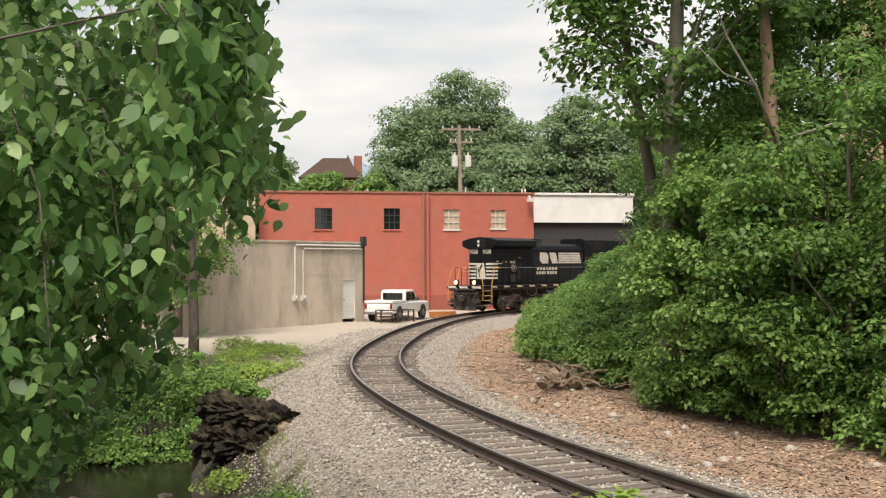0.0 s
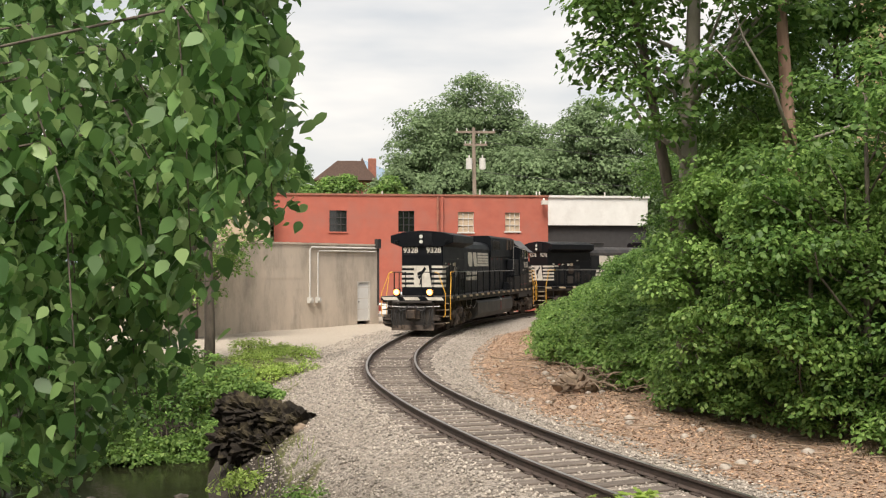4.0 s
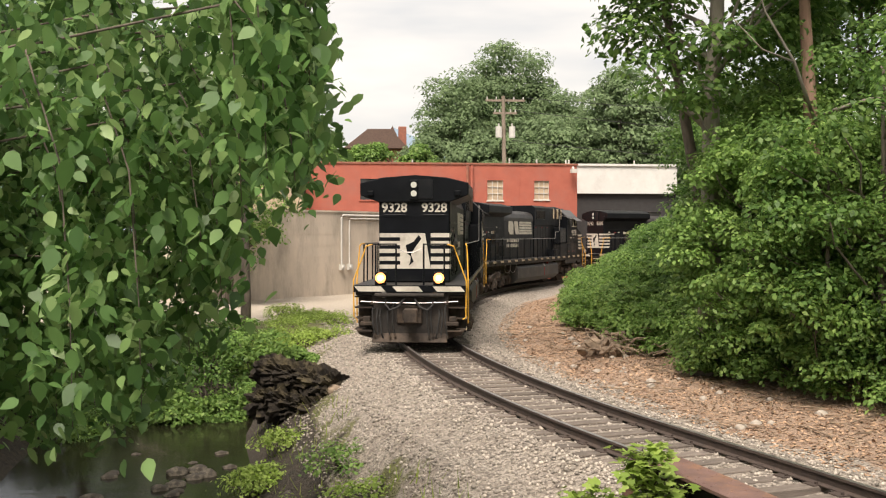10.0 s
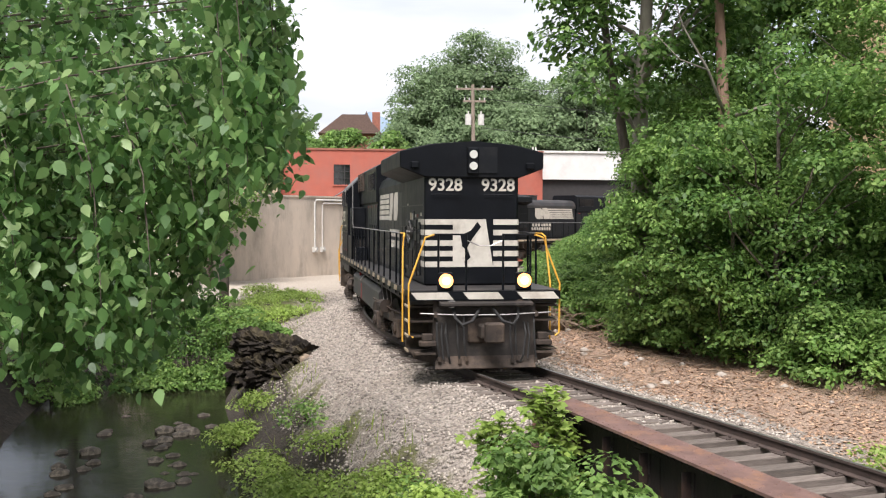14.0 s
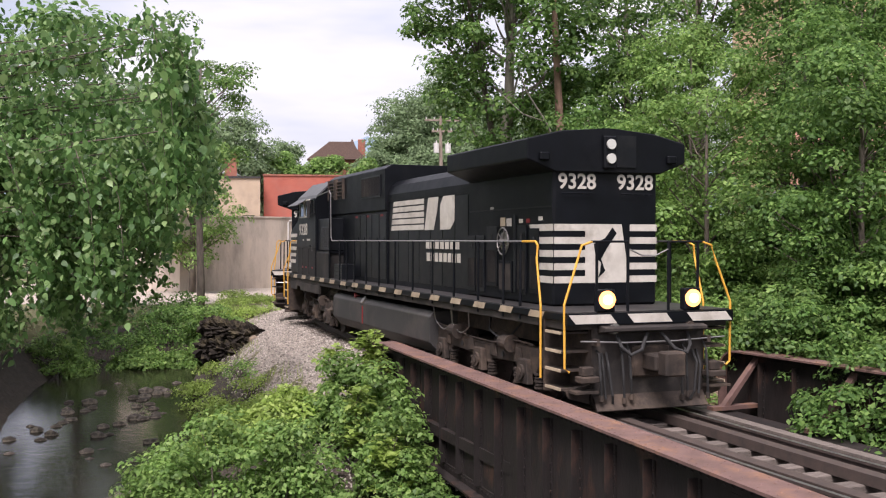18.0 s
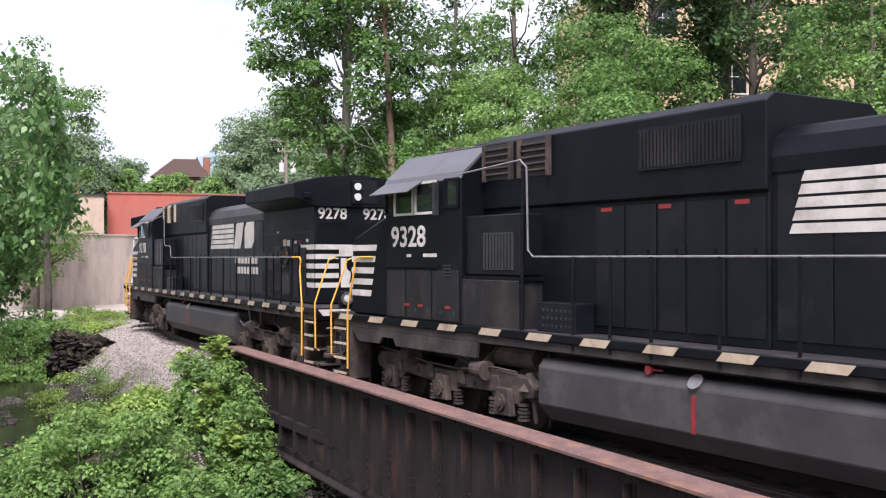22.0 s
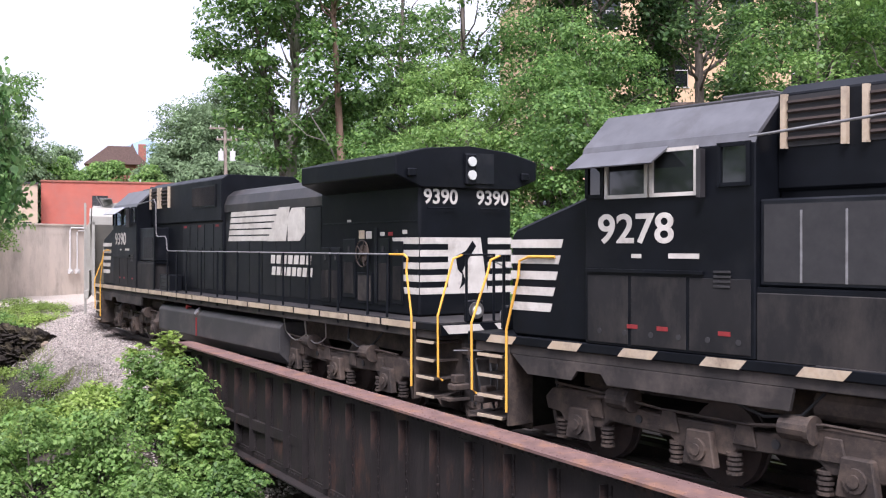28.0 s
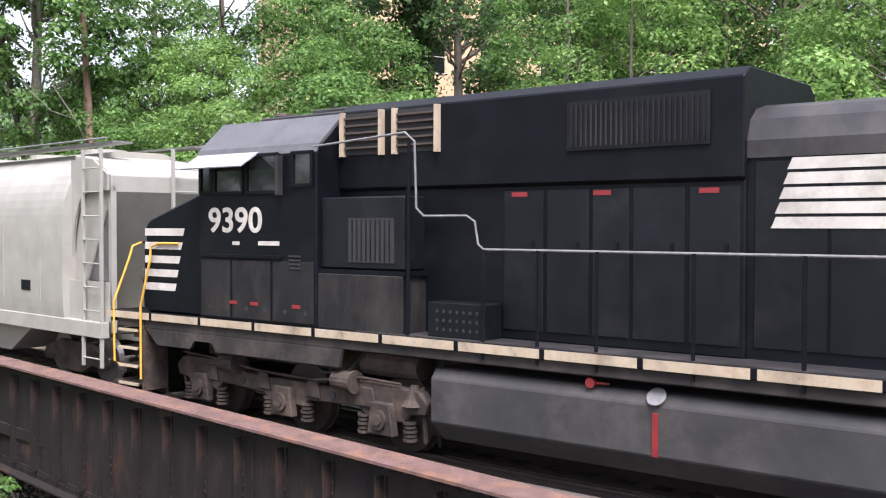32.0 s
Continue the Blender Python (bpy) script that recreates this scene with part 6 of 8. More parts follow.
def pickup():
    root = thing("pickup_truck", "older white pickup truck parked on the gravel yard", "pickup truck", m=pose(2.9, 76.6, gz(2.9, 76.6) + 0.02, 0, 0, 62))
    body = [(-2.7, 0.45), (2.65, 0.45), (2.72, 0.6), (2.7, 0.98), (2.5, 1.05), (1.2, 1.08), (-2.65, 1.08), (-2.72, 0.9)]
    part("body", Shape().prism([(x, z) for x, z in body], -0.92, 0.92, "y"), CARPAINT, root, "white truck body", bevel=0.06)
    part("bed_rail", Shape().box(-2.7, -0.75, -0.93, -0.78, 1.08, 1.22).box(-2.7, -0.75, 0.78, 0.93, 1.08, 1.22).box(-2.72, -2.6, -0.9, 0.9, 1.08, 1.22), CARPAINT, root, bevel=0.02)
    part("cab", Shape().prism([(-0.75, 1.08), (-0.68, 1.72), (-0.5, 1.8), (0.55, 1.8), (1.2, 1.1)], -0.82, 0.82, "y"), CARPAINT, root, bevel=0.05)
    for sy in (-1, 1):
        part("window", Shape().prism([(-0.58, 1.16), (-0.55, 1.66), (0.1, 1.68), (0.1, 1.16)], sy * 0.822, sy * 0.83, "y").prism([(0.16, 1.16), (0.16, 1.68), (0.5, 1.68), (0.98, 1.16)], sy * 0.822, sy * 0.83, "y"), GLASS, root, "dark side window")
        for x in (-1.75, 1.75):
            w = part("wheel", Shape().disc((x, sy * 0.84, 0.37), (0, 1, 0), 0.37, 0.22, 22), TYRE, root)
            part("rim", Shape().disc((x, sy * 0.955, 0.37), (0, 1, 0), 0.2, 0.02, 16), STEEL, w)
            part("wheel_arch", Shape().disc((x, sy * 0.9, 0.42), (0, 1, 0), 0.47, 0.05, 22), TRIM_DARK, root)
        part("mirror", Shape().box(0.75, 0.85, sy * 0.98 - 0.08, sy * 0.98 + 0.08, 1.14, 1.32), TRIM_DARK, root)
        part("headlight", Shape().box(2.7, 2.73, sy * 0.7 - 0.15, sy * 0.7 + 0.15, 0.72, 0.92), LENS, root)
        part("tail_light", Shape().box(-2.74, -2.7, sy * 0.82 - 0.07, sy * 0.82 + 0.07, 0.75, 1.02), RED, root)
    part("bumper", Shape().box(2.65, 2.85, -0.9, 0.9, 0.42, 0.58).box(-2.9, -2.7, -0.9, 0.9, 0.42, 0.58), STEEL, root, bevel=0.03)
    part("rear_window", Shape().box(-0.76, -0.72, -0.65, 0.65, 1.2, 1.62), GLASS, root)


def yard_clutter():
    root = thing("steel_rack", "low rusty steel rack on the gravel yard", "rack", m=pose(1.6, 73.6, gz(1.6, 73.6), 0, 0, 25) @ Matrix.Scale(1.2, 4))
    s = Shape()
    for x in (0, 0.9, 1.8):
        s.box(x - 0.03, x + 0.03, -0.3, -0.24, 0, 0.6).box(x - 0.03, x + 0.03, 0.24, 0.3, 0, 0.6)
    for z in (0.25, 0.57):
        s.box(0, 1.8, -0.3, -0.25, z, z + 0.05).box(0, 1.8, 0.25, 0.3, z, z + 0.05)
    part("rack_frame", s, RAIL, root)
    root = thing("timber_stack", "stack of orange-brown boards beside the warehouse", "timber", m=pose(6.0, 79.8, gz(6.0, 79.8), 0, 0, 15))
    for k in range(5):
        part("board", Shape().box(-0.9, 0.9, -0.12 + 0.02 * k, 0.12 + 0.02 * k, 0.1 + 0.07 * k, 0.16 + 0.07 * k), pbr("orange_board", (0.5, 0.2, 0.06), (0.38, 0.15, 0.05), 5, 0.8) if k == 0 else bpy.data.materials["orange_board"], root)
    part("bearer", Shape().box(-0.7, -0.6, -0.2, 0.2, 0, 0.1).box(0.6, 0.7, -0.2, 0.2, 0, 0.1), TIE, root)


def utility_pole():
    root = thing("utility_pole", "grey wooden utility pole with crossarms and transformers", "utility pole", m=enlarged(pose(7.0, 78.2, -0.3), 1.32, -0.5))
    part("pole", Shape().tube([(0, 0, 0), (-0.05, 0, 6), (-0.12, 0, 11.7)], 0.17, 10, 0.11), WOODPOLE, root)
    for z, w in ((11.35, 1.25), (10.55, 0.75)):
        arm = part("crossarm", Shape().box(-w, w, -0.06, 0.06, z, z + 0.13), WOODPOLE, root)
        for x in (-w + 0.1, -w * 0.45, w * 0.45, w - 0.1):
            part("insulator", Shape().tube([(x, 0, z + 0.13), (x, 0, z + 0.3)], 0.04, 6), PIPE, arm)
    for x in (-0.42, 0.42):
        part("transformer", Shape().tube([(x, -0.15, 9.05), (x, -0.15, 9.75)], 0.2, 12).tube([(x, -0.15, 9.75), (x, -0.15, 9.95)], 0.05, 6), PIPE, root, "pale pole transformer")
    for k, (x, z, dz) in enumerate(((1.1, 11.6, -1.0), (0.6, 10.8, -2.2), (0.4, 8.9, -1.9))):
        pts = [(x + 34 * q, -3 * q, z + dz * q - 2.2 * (q - q * q)) for q in np.linspace(0, 1, 14)]
        part("wire", Shape().tube(pts, 0.018, 5), HOSE, root)


def signal_mast():
    root = thing("signal_gantry", "pale steel trackside signal mast with railed ladder arm", "signal mast", m=enlarged(pose(16.9, 68.9, 0, 0, 0, 5), 1.5, -0.9))
    part("mast", Shape().tube([(0, 0, 0), (0, 0, 6.6)], 0.08, 8), PIPE, root)
    s = Shape()
    for z in (5.1, 5.6, 6.1):
        s.tube([(0, 0, z), (2.0, 0, z)], 0.03, 6)
    for x in (0.4, 1.0, 1.6, 2.0):
        s.tube([(x, 0, 5.1), (x, 0, 6.1)], 0.025, 6)
    part("railing", s, PIPE, root)


def far_house():
    root = thing("brick_house", "distant brick house with steep brown roof among trees", "house", m=enlarged(pose(-1.2, 113.5, 0), 1.32, -0.5))
    part("wall", Shape().box(-3.0, 2.6, 0, 6, -0.5, 11.2), BRICK, root)
    part("roof", Shape().prism([(-3.4, 11.0), (-1.0, 12.9), (1.2, 12.9), (3.0, 11.0)], -0.4, 6.4, "y").prism([(0.4, 11), (1.4, 13.2), (2.4, 11)], -0.8, 6.0, "y"), ROOFING, root)
    part("chimney", Shape().box(2.0, 2.8, 1.0, 2.0, 11.0, 13.3), BRICK, root, bevel=0.03)


def far_hill():
    v, f = [], []
    n = 60
    for k in range(n):
        x = -260 + 520 * k / (n - 1)
        h = 26 + 20 * math.exp(-((x + 3) / 32) ** 2) + 7 * math.sin(x * 0.045) + 3 * math.sin(x * 0.16 + 1)
        v += [(x, 430, -2), (x, 455, h), (x, 560, h + 6)]
    for k in range(n - 1):
        a = k * 3
        f += [(a, a + 3, a + 4, a + 1), (a + 1, a + 4, a + 5, a + 2)]
    tagged(part("backdrop", Shape().add(v, f), pbr("hazy_blue_hill", (0.23, 0.30, 0.38), (0.20, 0.265, 0.335), 0.08, 0.95), smooth=True), "hazy blue wooded ridge on the horizon", "hill", kind="structure")


def street_beyond():
    base = 3.4
    root = thing("brick_block", "tan and salmon brick building glimpsed through the trees", "building", m=pose(24.0, 54.0, base, 0, 0, -8))
    holes = [(3.0 + 4.2 * i, 4.8 + 4.2 * i, z, z + 2.0) for i in range(7) for z in (1.4, 5.2, 9.0, 12.4)]
    part("wall", wall_with_holes(34, 0, 5, [h for h in holes if h[3] < 5], 0.3), PINKWALL, root, "salmon brick storey")
    part("upper_wall", wall_with_holes(34, 5, 16, [h for h in holes if h[2] > 5], 0.3), TANWALL, root, "tan upper storeys")
    for h in holes:
        paned_window(root, *h, 2, 2, TRIM_PALE, GLASS)
    part("roof", Shape().box(0, 34, 0.3, 12, 15.5, 15.8), TRIM_PALE, root)
    part("side_wall", Shape().box(0, 0.3, 0.3, 12, 0, 15.5), TANWALL, root)
    for x, y, c, lab in ((27.0, 47.0, CAR_RED, "red"), (32.0, 46.8, TRIM_PALE, "silver"), (22.4, 47.4, TRIM_DARK, "dark")):
        z = gz(x, y)
        car = thing("parked_car", "%s car parked on the street beyond the trees" % lab, "car", "parked cars", pose(x, y, z, 0, 0, 4))
        part("body", Shape().prism([(-2.2, 0.35), (2.2, 0.35), (2.25, 0.7), (1.3, 0.85), (-2.1, 0.88)], -0.85, 0.85, "y"), c, car, bevel=0.08)
        part("cabin", Shape().prism([(-1.7, 0.86), (-1.2, 1.38), (0.4, 1.4), (1.15, 0.86)], -0.72, 0.72, "y"), GLASS, car, bevel=0.06)
        part("roof", Shape().box(-1.15, 0.38, -0.68, 0.68, 1.38, 1.43), c, car, bevel=0.02)
        for sy in (-1, 1):
            for wx in (-1.4, 1.4):
                part("wheel", Shape().disc((wx, sy * 0.8, 0.32), (0, 1, 0), 0.32, 0.2, 18), TYRE, car)


red_building()
tan_building()
white_building()
concrete_wall()
pickup()
yard_clutter()
utility_pole()
signal_mast()
far_house()
far_hill()
street_beyond()


# ---- trees, shrubs and ground cover ----
def clumps(rng, n, centre, radii, shell=0.55):
    """Clump centres in an ellipsoid, more of them near its skin."""
    d = rng.normal(size=(n, 3))
    d /= np.linalg.norm(d, axis=1)[:, None]
    r = shell + (1 - shell) * rng.uniform(0, 1, (n, 1)) ** 0.6
    return np.asarray(centre) + d * r * np.asarray(radii)


def leaves_round(rng, centres, per, radius):
    """Leaf places round each clump, thick towards its skin and top, with the ways that they face."""
    c = np.repeat(centres, per, 0)
    d = rng.normal(size=c.shape)
    d /= np.linalg.norm(d, axis=1)[:, None]
    d[:, 2] = np.where(d[:, 2] < -0.35, -d[:, 2], d[:, 2])
    r = radius * np.repeat(rng.uniform(0.7, 1.3, len(centres)), per)[:, None] * (0.35 + 0.75 * rng.uniform(0, 1, (len(c), 1)) ** 0.5)
    return c + d * r * np.array([1.15, 1.15, 0.72]), d


def wood(root, paths, bark, name="trunk"):
    s = Shape()
    for pts, r0, r1 in paths:
        s.tube(pts, r0, 8, r1)
    return part(name, s, bark, root, smooth=True)


def bent(a, b, k, rng, wob):
    a, b = Vector(a), Vector(b)
    return [a.lerp(b, i / k) + Vector((rng.uniform(-wob, wob), rng.uniform(-wob, wob), 0)) * (0 < i < k) for i in range(k + 1)]


def tree(x, y, h, r, mat, leaf=0.24, n=70, per=90, low=0.35, seed=1, bark=None, r_trunk=0.22, lean=(0, 0), label="", gaps=0.0, ivy=False, base=None, puff=0.2):
    """A tree: a tapered trunk, limbs to the clumps of its crown, single leaves."""
    rng = np.random.RandomState(seed)
    z0 = gz(x, y) - 0.1 if base is None else base
    root = thing("tree", label or "leafy green broadleaf tree on the bank", "tree", "trees", pose(x, y, z0))
    top = (lean[0], lean[1], h * 0.86)
    c = (lean[0] * 0.8, lean[1] * 0.8, h * (low + 1) / 2)
    cl = clumps(rng, n, c, (r, r, h * (1 - low) / 2))
    if gaps:
        cl = cl[np.sin(cl[:, 0] * 1.7 + seed) + np.sin(cl[:, 2] * 1.3 + seed * 2) > -2 + gaps * 2]
    trunk = bent((0, 0, 0), top, 7, rng, 0.06 * r_trunk * 4)
    paths = [(trunk, r_trunk, r_trunk * 0.25)]
    zt = np.array([p.z for p in trunk])
    for i in range(0, len(cl), max(1, len(cl) // 20)):
        z = max(low * h * 0.75, cl[i][2] - rng.uniform(0.5, 0.9) * (np.hypot(*cl[i][:2]) + 0.4))
        z = min(z, h * 0.82)
        p = Vector((np.interp(z, zt, [q.x for q in trunk]), np.interp(z, zt, [q.y for q in trunk]), z))
        paths.append((bent(p, cl[i], 4, rng, 0.15), r_trunk * 0.34 * (1 - 0.6 * z / h), 0.012))
    wood(root, paths, bark or BARK)
    p, d = leaves_round(rng, cl, per, r * puff + 0.1)
    part("crown", leaf_mesh("crown", p, leaf, rng, 0.3, out=d), mat, root)
    if ivy:
        k = 4500
        zz = rng.uniform(0, h * 0.75, k)
        a = rng.uniform(0, 6.28, k)
        rr = r_trunk * (1.3 - 0.5 * zz / h) + np.abs(rng.normal(size=k)) * 0.36
        px = np.interp(zz, [p.z for p in trunk], [p.x for p in trunk]) + rr * np.cos(a)
        py = np.interp(zz, [p.z for p in trunk], [p.y for p in trunk]) + rr * np.sin(a)
        part("ivy", leaf_mesh("ivy", np.stack([px, py, zz], 1), 0.2, rng, flat=0.1), LEAF_IVY, root, "dark ivy climbing the trunk")
    return root


def bush(x, y, r, h, mat, leaf=0.13, n=40, per=70, seed=1, label="", base=None, lobes=False, name="bush"):
    """A low bush: stems from one root and leaves in clumps over a dome."""
    rng = np.random.RandomState(seed)
    z0 = gz(x, y) - 0.05 if base is None else base
    root = thing(name, label or "dense green bush on the railway bank", "bush", "bushes", pose(x, y, z0))
    d = rng.normal(size=(n, 3))
    d[:, 2] = np.abs(d[:, 2])
    d /= np.linalg.norm(d, axis=1)[:, None]
    cl = d * (0.45 + 0.55 * rng.uniform(0, 1, (n, 1)) ** 0.5) * np.array([r, r, h])
    cl[:, 2] = np.maximum(cl[:, 2], 0.08)
    paths = []
    for i in range(0, n, max(1, n // 9)):
        paths.append((bent((rng.uniform(-0.1, 0.1), rng.uniform(-0.1, 0.1), 0), cl[i], 3, rng, 0.08), 0.025, 0.008))
    tagged(wood(root, paths, BARK, "stem"), kind="stuff")
    p, d = leaves_round(rng, cl, per, 0.17 + 0.13 * r)
    part("leaves", leaf_mesh("leaves", p, leaf, rng, flat=0.5, lobes=lobes, out=d), mat, root)
    return root


PATTERNS = {}


def thicket(x, y, r, h, mat, seed, label, leaf=0.12):
    """A bush of the slope: one of a few patterns, turned and set down again."""
    key = (round(r, 1), round(h, 1), mat.name, seed % (5 if h < 0.6 else 3))
    if key not in PATTERNS:
        low = h < 0.6
        PATTERNS[key] = bush(x, y, r * (1.5 if low else 1.0), h, mat, leaf, 24 if low else 60, 40 if low else 110, seed, label)
        return PATTERNS[key]
    return copy_thing(PATTERNS[key], pose(x, y, gz(x, y) - 0.05, 0, 0, (seed * 67) % 360))


def overhanging_tree():
    """The tree over the creek whose drooping branches hang before the camera."""
    rng = np.random.RandomState(11)
    root = thing("overhanging_tree", "large tree with drooping leafy branches over the creek", "tree", "trees", pose(-9.0, 26.0, gz(-9.0, 26.0) - 0.2))
    z0 = root.matrix_world.translation.z
    paths = [(bent((0, 0, 0), (0.6, -0.3, 5.5), 6, rng, 0.1), 0.26, 0.15), (bent((0.6, -0.3, 5.5), (0.2, 0.5, 11), 5, rng, 0.15), 0.15, 0.05)]
    spots = []
    for k in range(66):
        reach, wy = 1.5 + 4.3 * rng.uniform(0, 1) ** 1.15, rng.uniform(22.6, 28.0)
        far = (wy - 15) / 10
        wx = -0.75 - (reach - 0.75) * far
        hem = float(np.interp(reach, [1.5, 1.9, 2.1, 2.3, 2.5, 2.9, 3.4, 5.6], [3.6, 3.5, 3.45, 3.0, 2.2, 1.6, 1.05, 0.6])) + rng.uniform(0.0, 1.0) ** 2 * 1.2
        wz = 2.96 + (hem - 2.96) * far
        c = Vector((wx + 9.0, wy - 26.0, wz - z0))
        rise = rng.uniform(1.2, 3.6)
        b = Vector((c.x - 0.45, c.y + rng.uniform(-0.3, 0.3), c.z + rise))
        a = Vector((0.5, -0.2, min(7.5, max(3.6, b.z - 0.6))))
        pts = bent(a, b, 3, rng, 0.12) + [b.lerp(c, 0.35) + Vector((0.16, 0, 0.1)), b.lerp(c, 0.7) + Vector((0.1, 0, 0)), c]
        paths.append((pts, 0.018, 0.004))
        m = 400
        t = rng.uniform(0.2, 1.0, m)
        q = np.array([[v.x, v.y, v.z] for v in pts])
        tt = np.linspace(0, 1, len(q))
        p = np.stack([np.interp(t, tt, q[:, i]) for i in range(3)], 1)
        spots.append(p + rng.normal(size=p.shape) * np.array([0.16, 0.24, 0.2]))
    wood(root, paths, BARK)
    part("crown", leaf_mesh("crown", np.vstack(spots), 0.13, rng, flat=0.25, droop=0.7, oval=True), LEAF_NEAR, root, "drooping oval leaves")
    cl = clumps(rng, 60, (1.8, 3.4, 7.4), (3.0, 2.6, 2.6))
    p, d = leaves_round(rng, cl, 110, 0.75)
    part("upper_crown", leaf_mesh("upper_crown", p, 0.21, rng, out=d, oval=True), LEAF_NEAR, root)


def sapling(x, y, h, seed, name, label, n=26):
    """A young maple: thin stems and layered five-lobed leaves."""
    rng = np.random.RandomState(seed)
    z0 = gz(x, y) - 0.05
    root = thing(name, label, "sapling", "saplings", pose(x, y, z0))
    paths, pts = [], []
    for k in range(n):
        a, q = rng.uniform(0, 6.28), rng.uniform(0.15, 1.0)
        reach = (1.05 - q * 0.75) * h * 0.42 * rng.uniform(0.5, 1.1)
        s = Vector((0.04 * math.cos(a), 0.04 * math.sin(a), h * q * 0.9))
        e = Vector((reach * math.cos(a), reach * math.sin(a), h * q + 0.12))
        paths.append(([s, s.lerp(e, 0.5), e], 0.008, 0.003))
        for _ in range(13):
            t = rng.uniform(0.35, 1.1)
            p = s.lerp(e, t)
            pts.append((p.x + rng.normal() * 0.09, p.y + rng.normal() * 0.09, p.z + rng.normal() * 0.035))
    paths.append((bent((0, 0, 0), (0.02, 0, h), 5, rng, 0.03), 0.02, 0.006))
    tagged(wood(root, paths, BARK, "stem"), kind="stuff")
    part("leaves", leaf_mesh("leaves", np.array(pts), 0.15, rng, flat=1.1, droop=0.1, lobes=True), LEAF_BRIGHT, root, "bright five-lobed maple leaves")


overhanging_tree()
# west bank: dark trees and bushes beyond the creek, up to the yard
for i, (x, y, h, r, m) in enumerate(((-12.0, 32.0, 11.0, 3.2, LEAF_MID), (-11.5, 39.0, 10.0, 2.8, LEAF_DARK), (-10.2, 46.5, 13.0, 3.4, LEAF_DARK),
                                     (-14.0, 24.0, 13.0, 4.0, LEAF_MID), (-10.8, 14.0, 12.0, 3.6, LEAF_MID), (-8.2, 63.5, 9.6, 2.7, LEAF_LIGHT))):
    tree(x, y, h, r, m, 0.18, 120, 125, 0.12, 20 + i, label="tall leafy tree on the creek's far bank")
for i, (x, y, r, h, m) in enumerate(((-4.6, 46.2, 1.3, 2.7, LEAF_LIGHT), (-6.2, 45.4, 1.6, 3.0, LEAF_MID), (-8.4, 44.4, 1.8, 2.6, LEAF_MID), (-11.2, 37.0, 1.6, 2.4, LEAF_MID), (-11.6, 33.0, 1.8, 2.6, LEAF_LIGHT),
                                     (-6.9, 43.6, 1.3, 1.2, LEAF_LIGHT), (-4.2, 43.8, 0.9, 0.8, LEAF_LIGHT), (-11.0, 28.5, 1.8, 2.6, LEAF_MID), (-7.4, 20.6, 1.5, 1.9, LEAF_LIGHT),
                                     (-5.9, 15.4, 1.3, 1.7, LEAF_LIGHT), (-6.6, 48.6, 1.4, 2.4, LEAF_MID), (-3.5, 46.4, 0.7, 0.9, LEAF_LIGHT), (-5.4, 44.0, 1.0, 1.1, LEAF_LIGHT), (-9.6, 41.6, 1.3, 1.6, LEAF_LIGHT))):
    bush(x, y, r, h, m, 0.13, 56, 85, 50 + i, label="leafy bush on the creek bank")
tree(-5.6, 50.0, 14.0, 2.3, LEAF_MID, 0.17, 80, 110, 0.42, 47, r_trunk=0.2, label="airy leafy tree beyond the creek", gaps=0.6)
# below the bridge, before its near girder
for i, (x, y, r, h, m) in enumerate(((-0.6, 20.4, 1.15, 2.1, LEAF_LIGHT), (0.7, 20.0, 0.95, 2.0, LEAF_LIGHT), (-1.7, 21.6, 0.9, 1.3, LEAF_LIGHT), (-0.7, 23.6, 0.9, 0.8, LEAF_BRIGHT), (0.5, 23.6, 0.9, 0.9, LEAF_BRIGHT), (-1.6, 25.2, 0.8, 0.6, LEAF_BRIGHT), (2.2, 22.0, 0.75, 2.0, LEAF_LIGHT), (2.5, 20.6, 0.7, 1.8, LEAF_LIGHT), (1.6, 23.2, 0.75, 1.8, LEAF_LIGHT), (3.0, 18.6, 0.7, 1.5, LEAF_MID), (1.5, 18.4, 0.9, 1.6, LEAF_LIGHT))):
    bush(x, y, r, h, m, 0.11, 60, 95, 80 + i, label="bright green bush below the bridge abutment")
# weeds on the foot of the bank
rw = random.Random(31)
for i in range(22):
    x, y = rw.uniform(-2.6, 0.6), rw.uniform(23.4, 31.5)
    if gz(x, y) < -2.2 or x > 3.4 - (y - 20) * 0.42:
        continue
    thicket(x, y, 0.5, rw.choice((0.3, 0.4)), LEAF_BRIGHT if i % 3 else LEAF_LIGHT, 700 + i, "low bright weeds on the bank", 0.09)
for i in range(30):
    p = side_point(rw.uniform(81.5, 96), -rw.uniform(3.4, 5.4))
    if gz(p.x, p.y) > -2.25:
        thicket(p.x, p.y, 0.5, rw.choice((0.3, 0.4)), LEAF_BRIGHT if i % 3 else LEAF_LIGHT, 780 + i, "low bright weeds on the bank", 0.09)
sapling(2.05, 24.6, 1.9, 5, "maple_sapling", "bright young maple against the end of the girder", 64)
sapling(1.75, 21.6, 1.6, 6, "maple_sapling", "bright young maple below the girder", 30)
sapling(2.4, 20.2, 1.5, 7, "maple_sapling", "bright young maple below the girder", 30)
sapling(1.3, 24.2, 1.7, 8, "maple_sapling", "bright young maple below the girder", 28)
for i in range(16):
    x, y = rw.uniform(-5.2, -2.6), rw.uniform(47.5, 56.5)
    thicket(x, y, 0.6, rw.choice((0.3, 0.5)), LEAF_BRIGHT, 730 + i, "tall yellow-green grass clump beside the yard", 0.09)
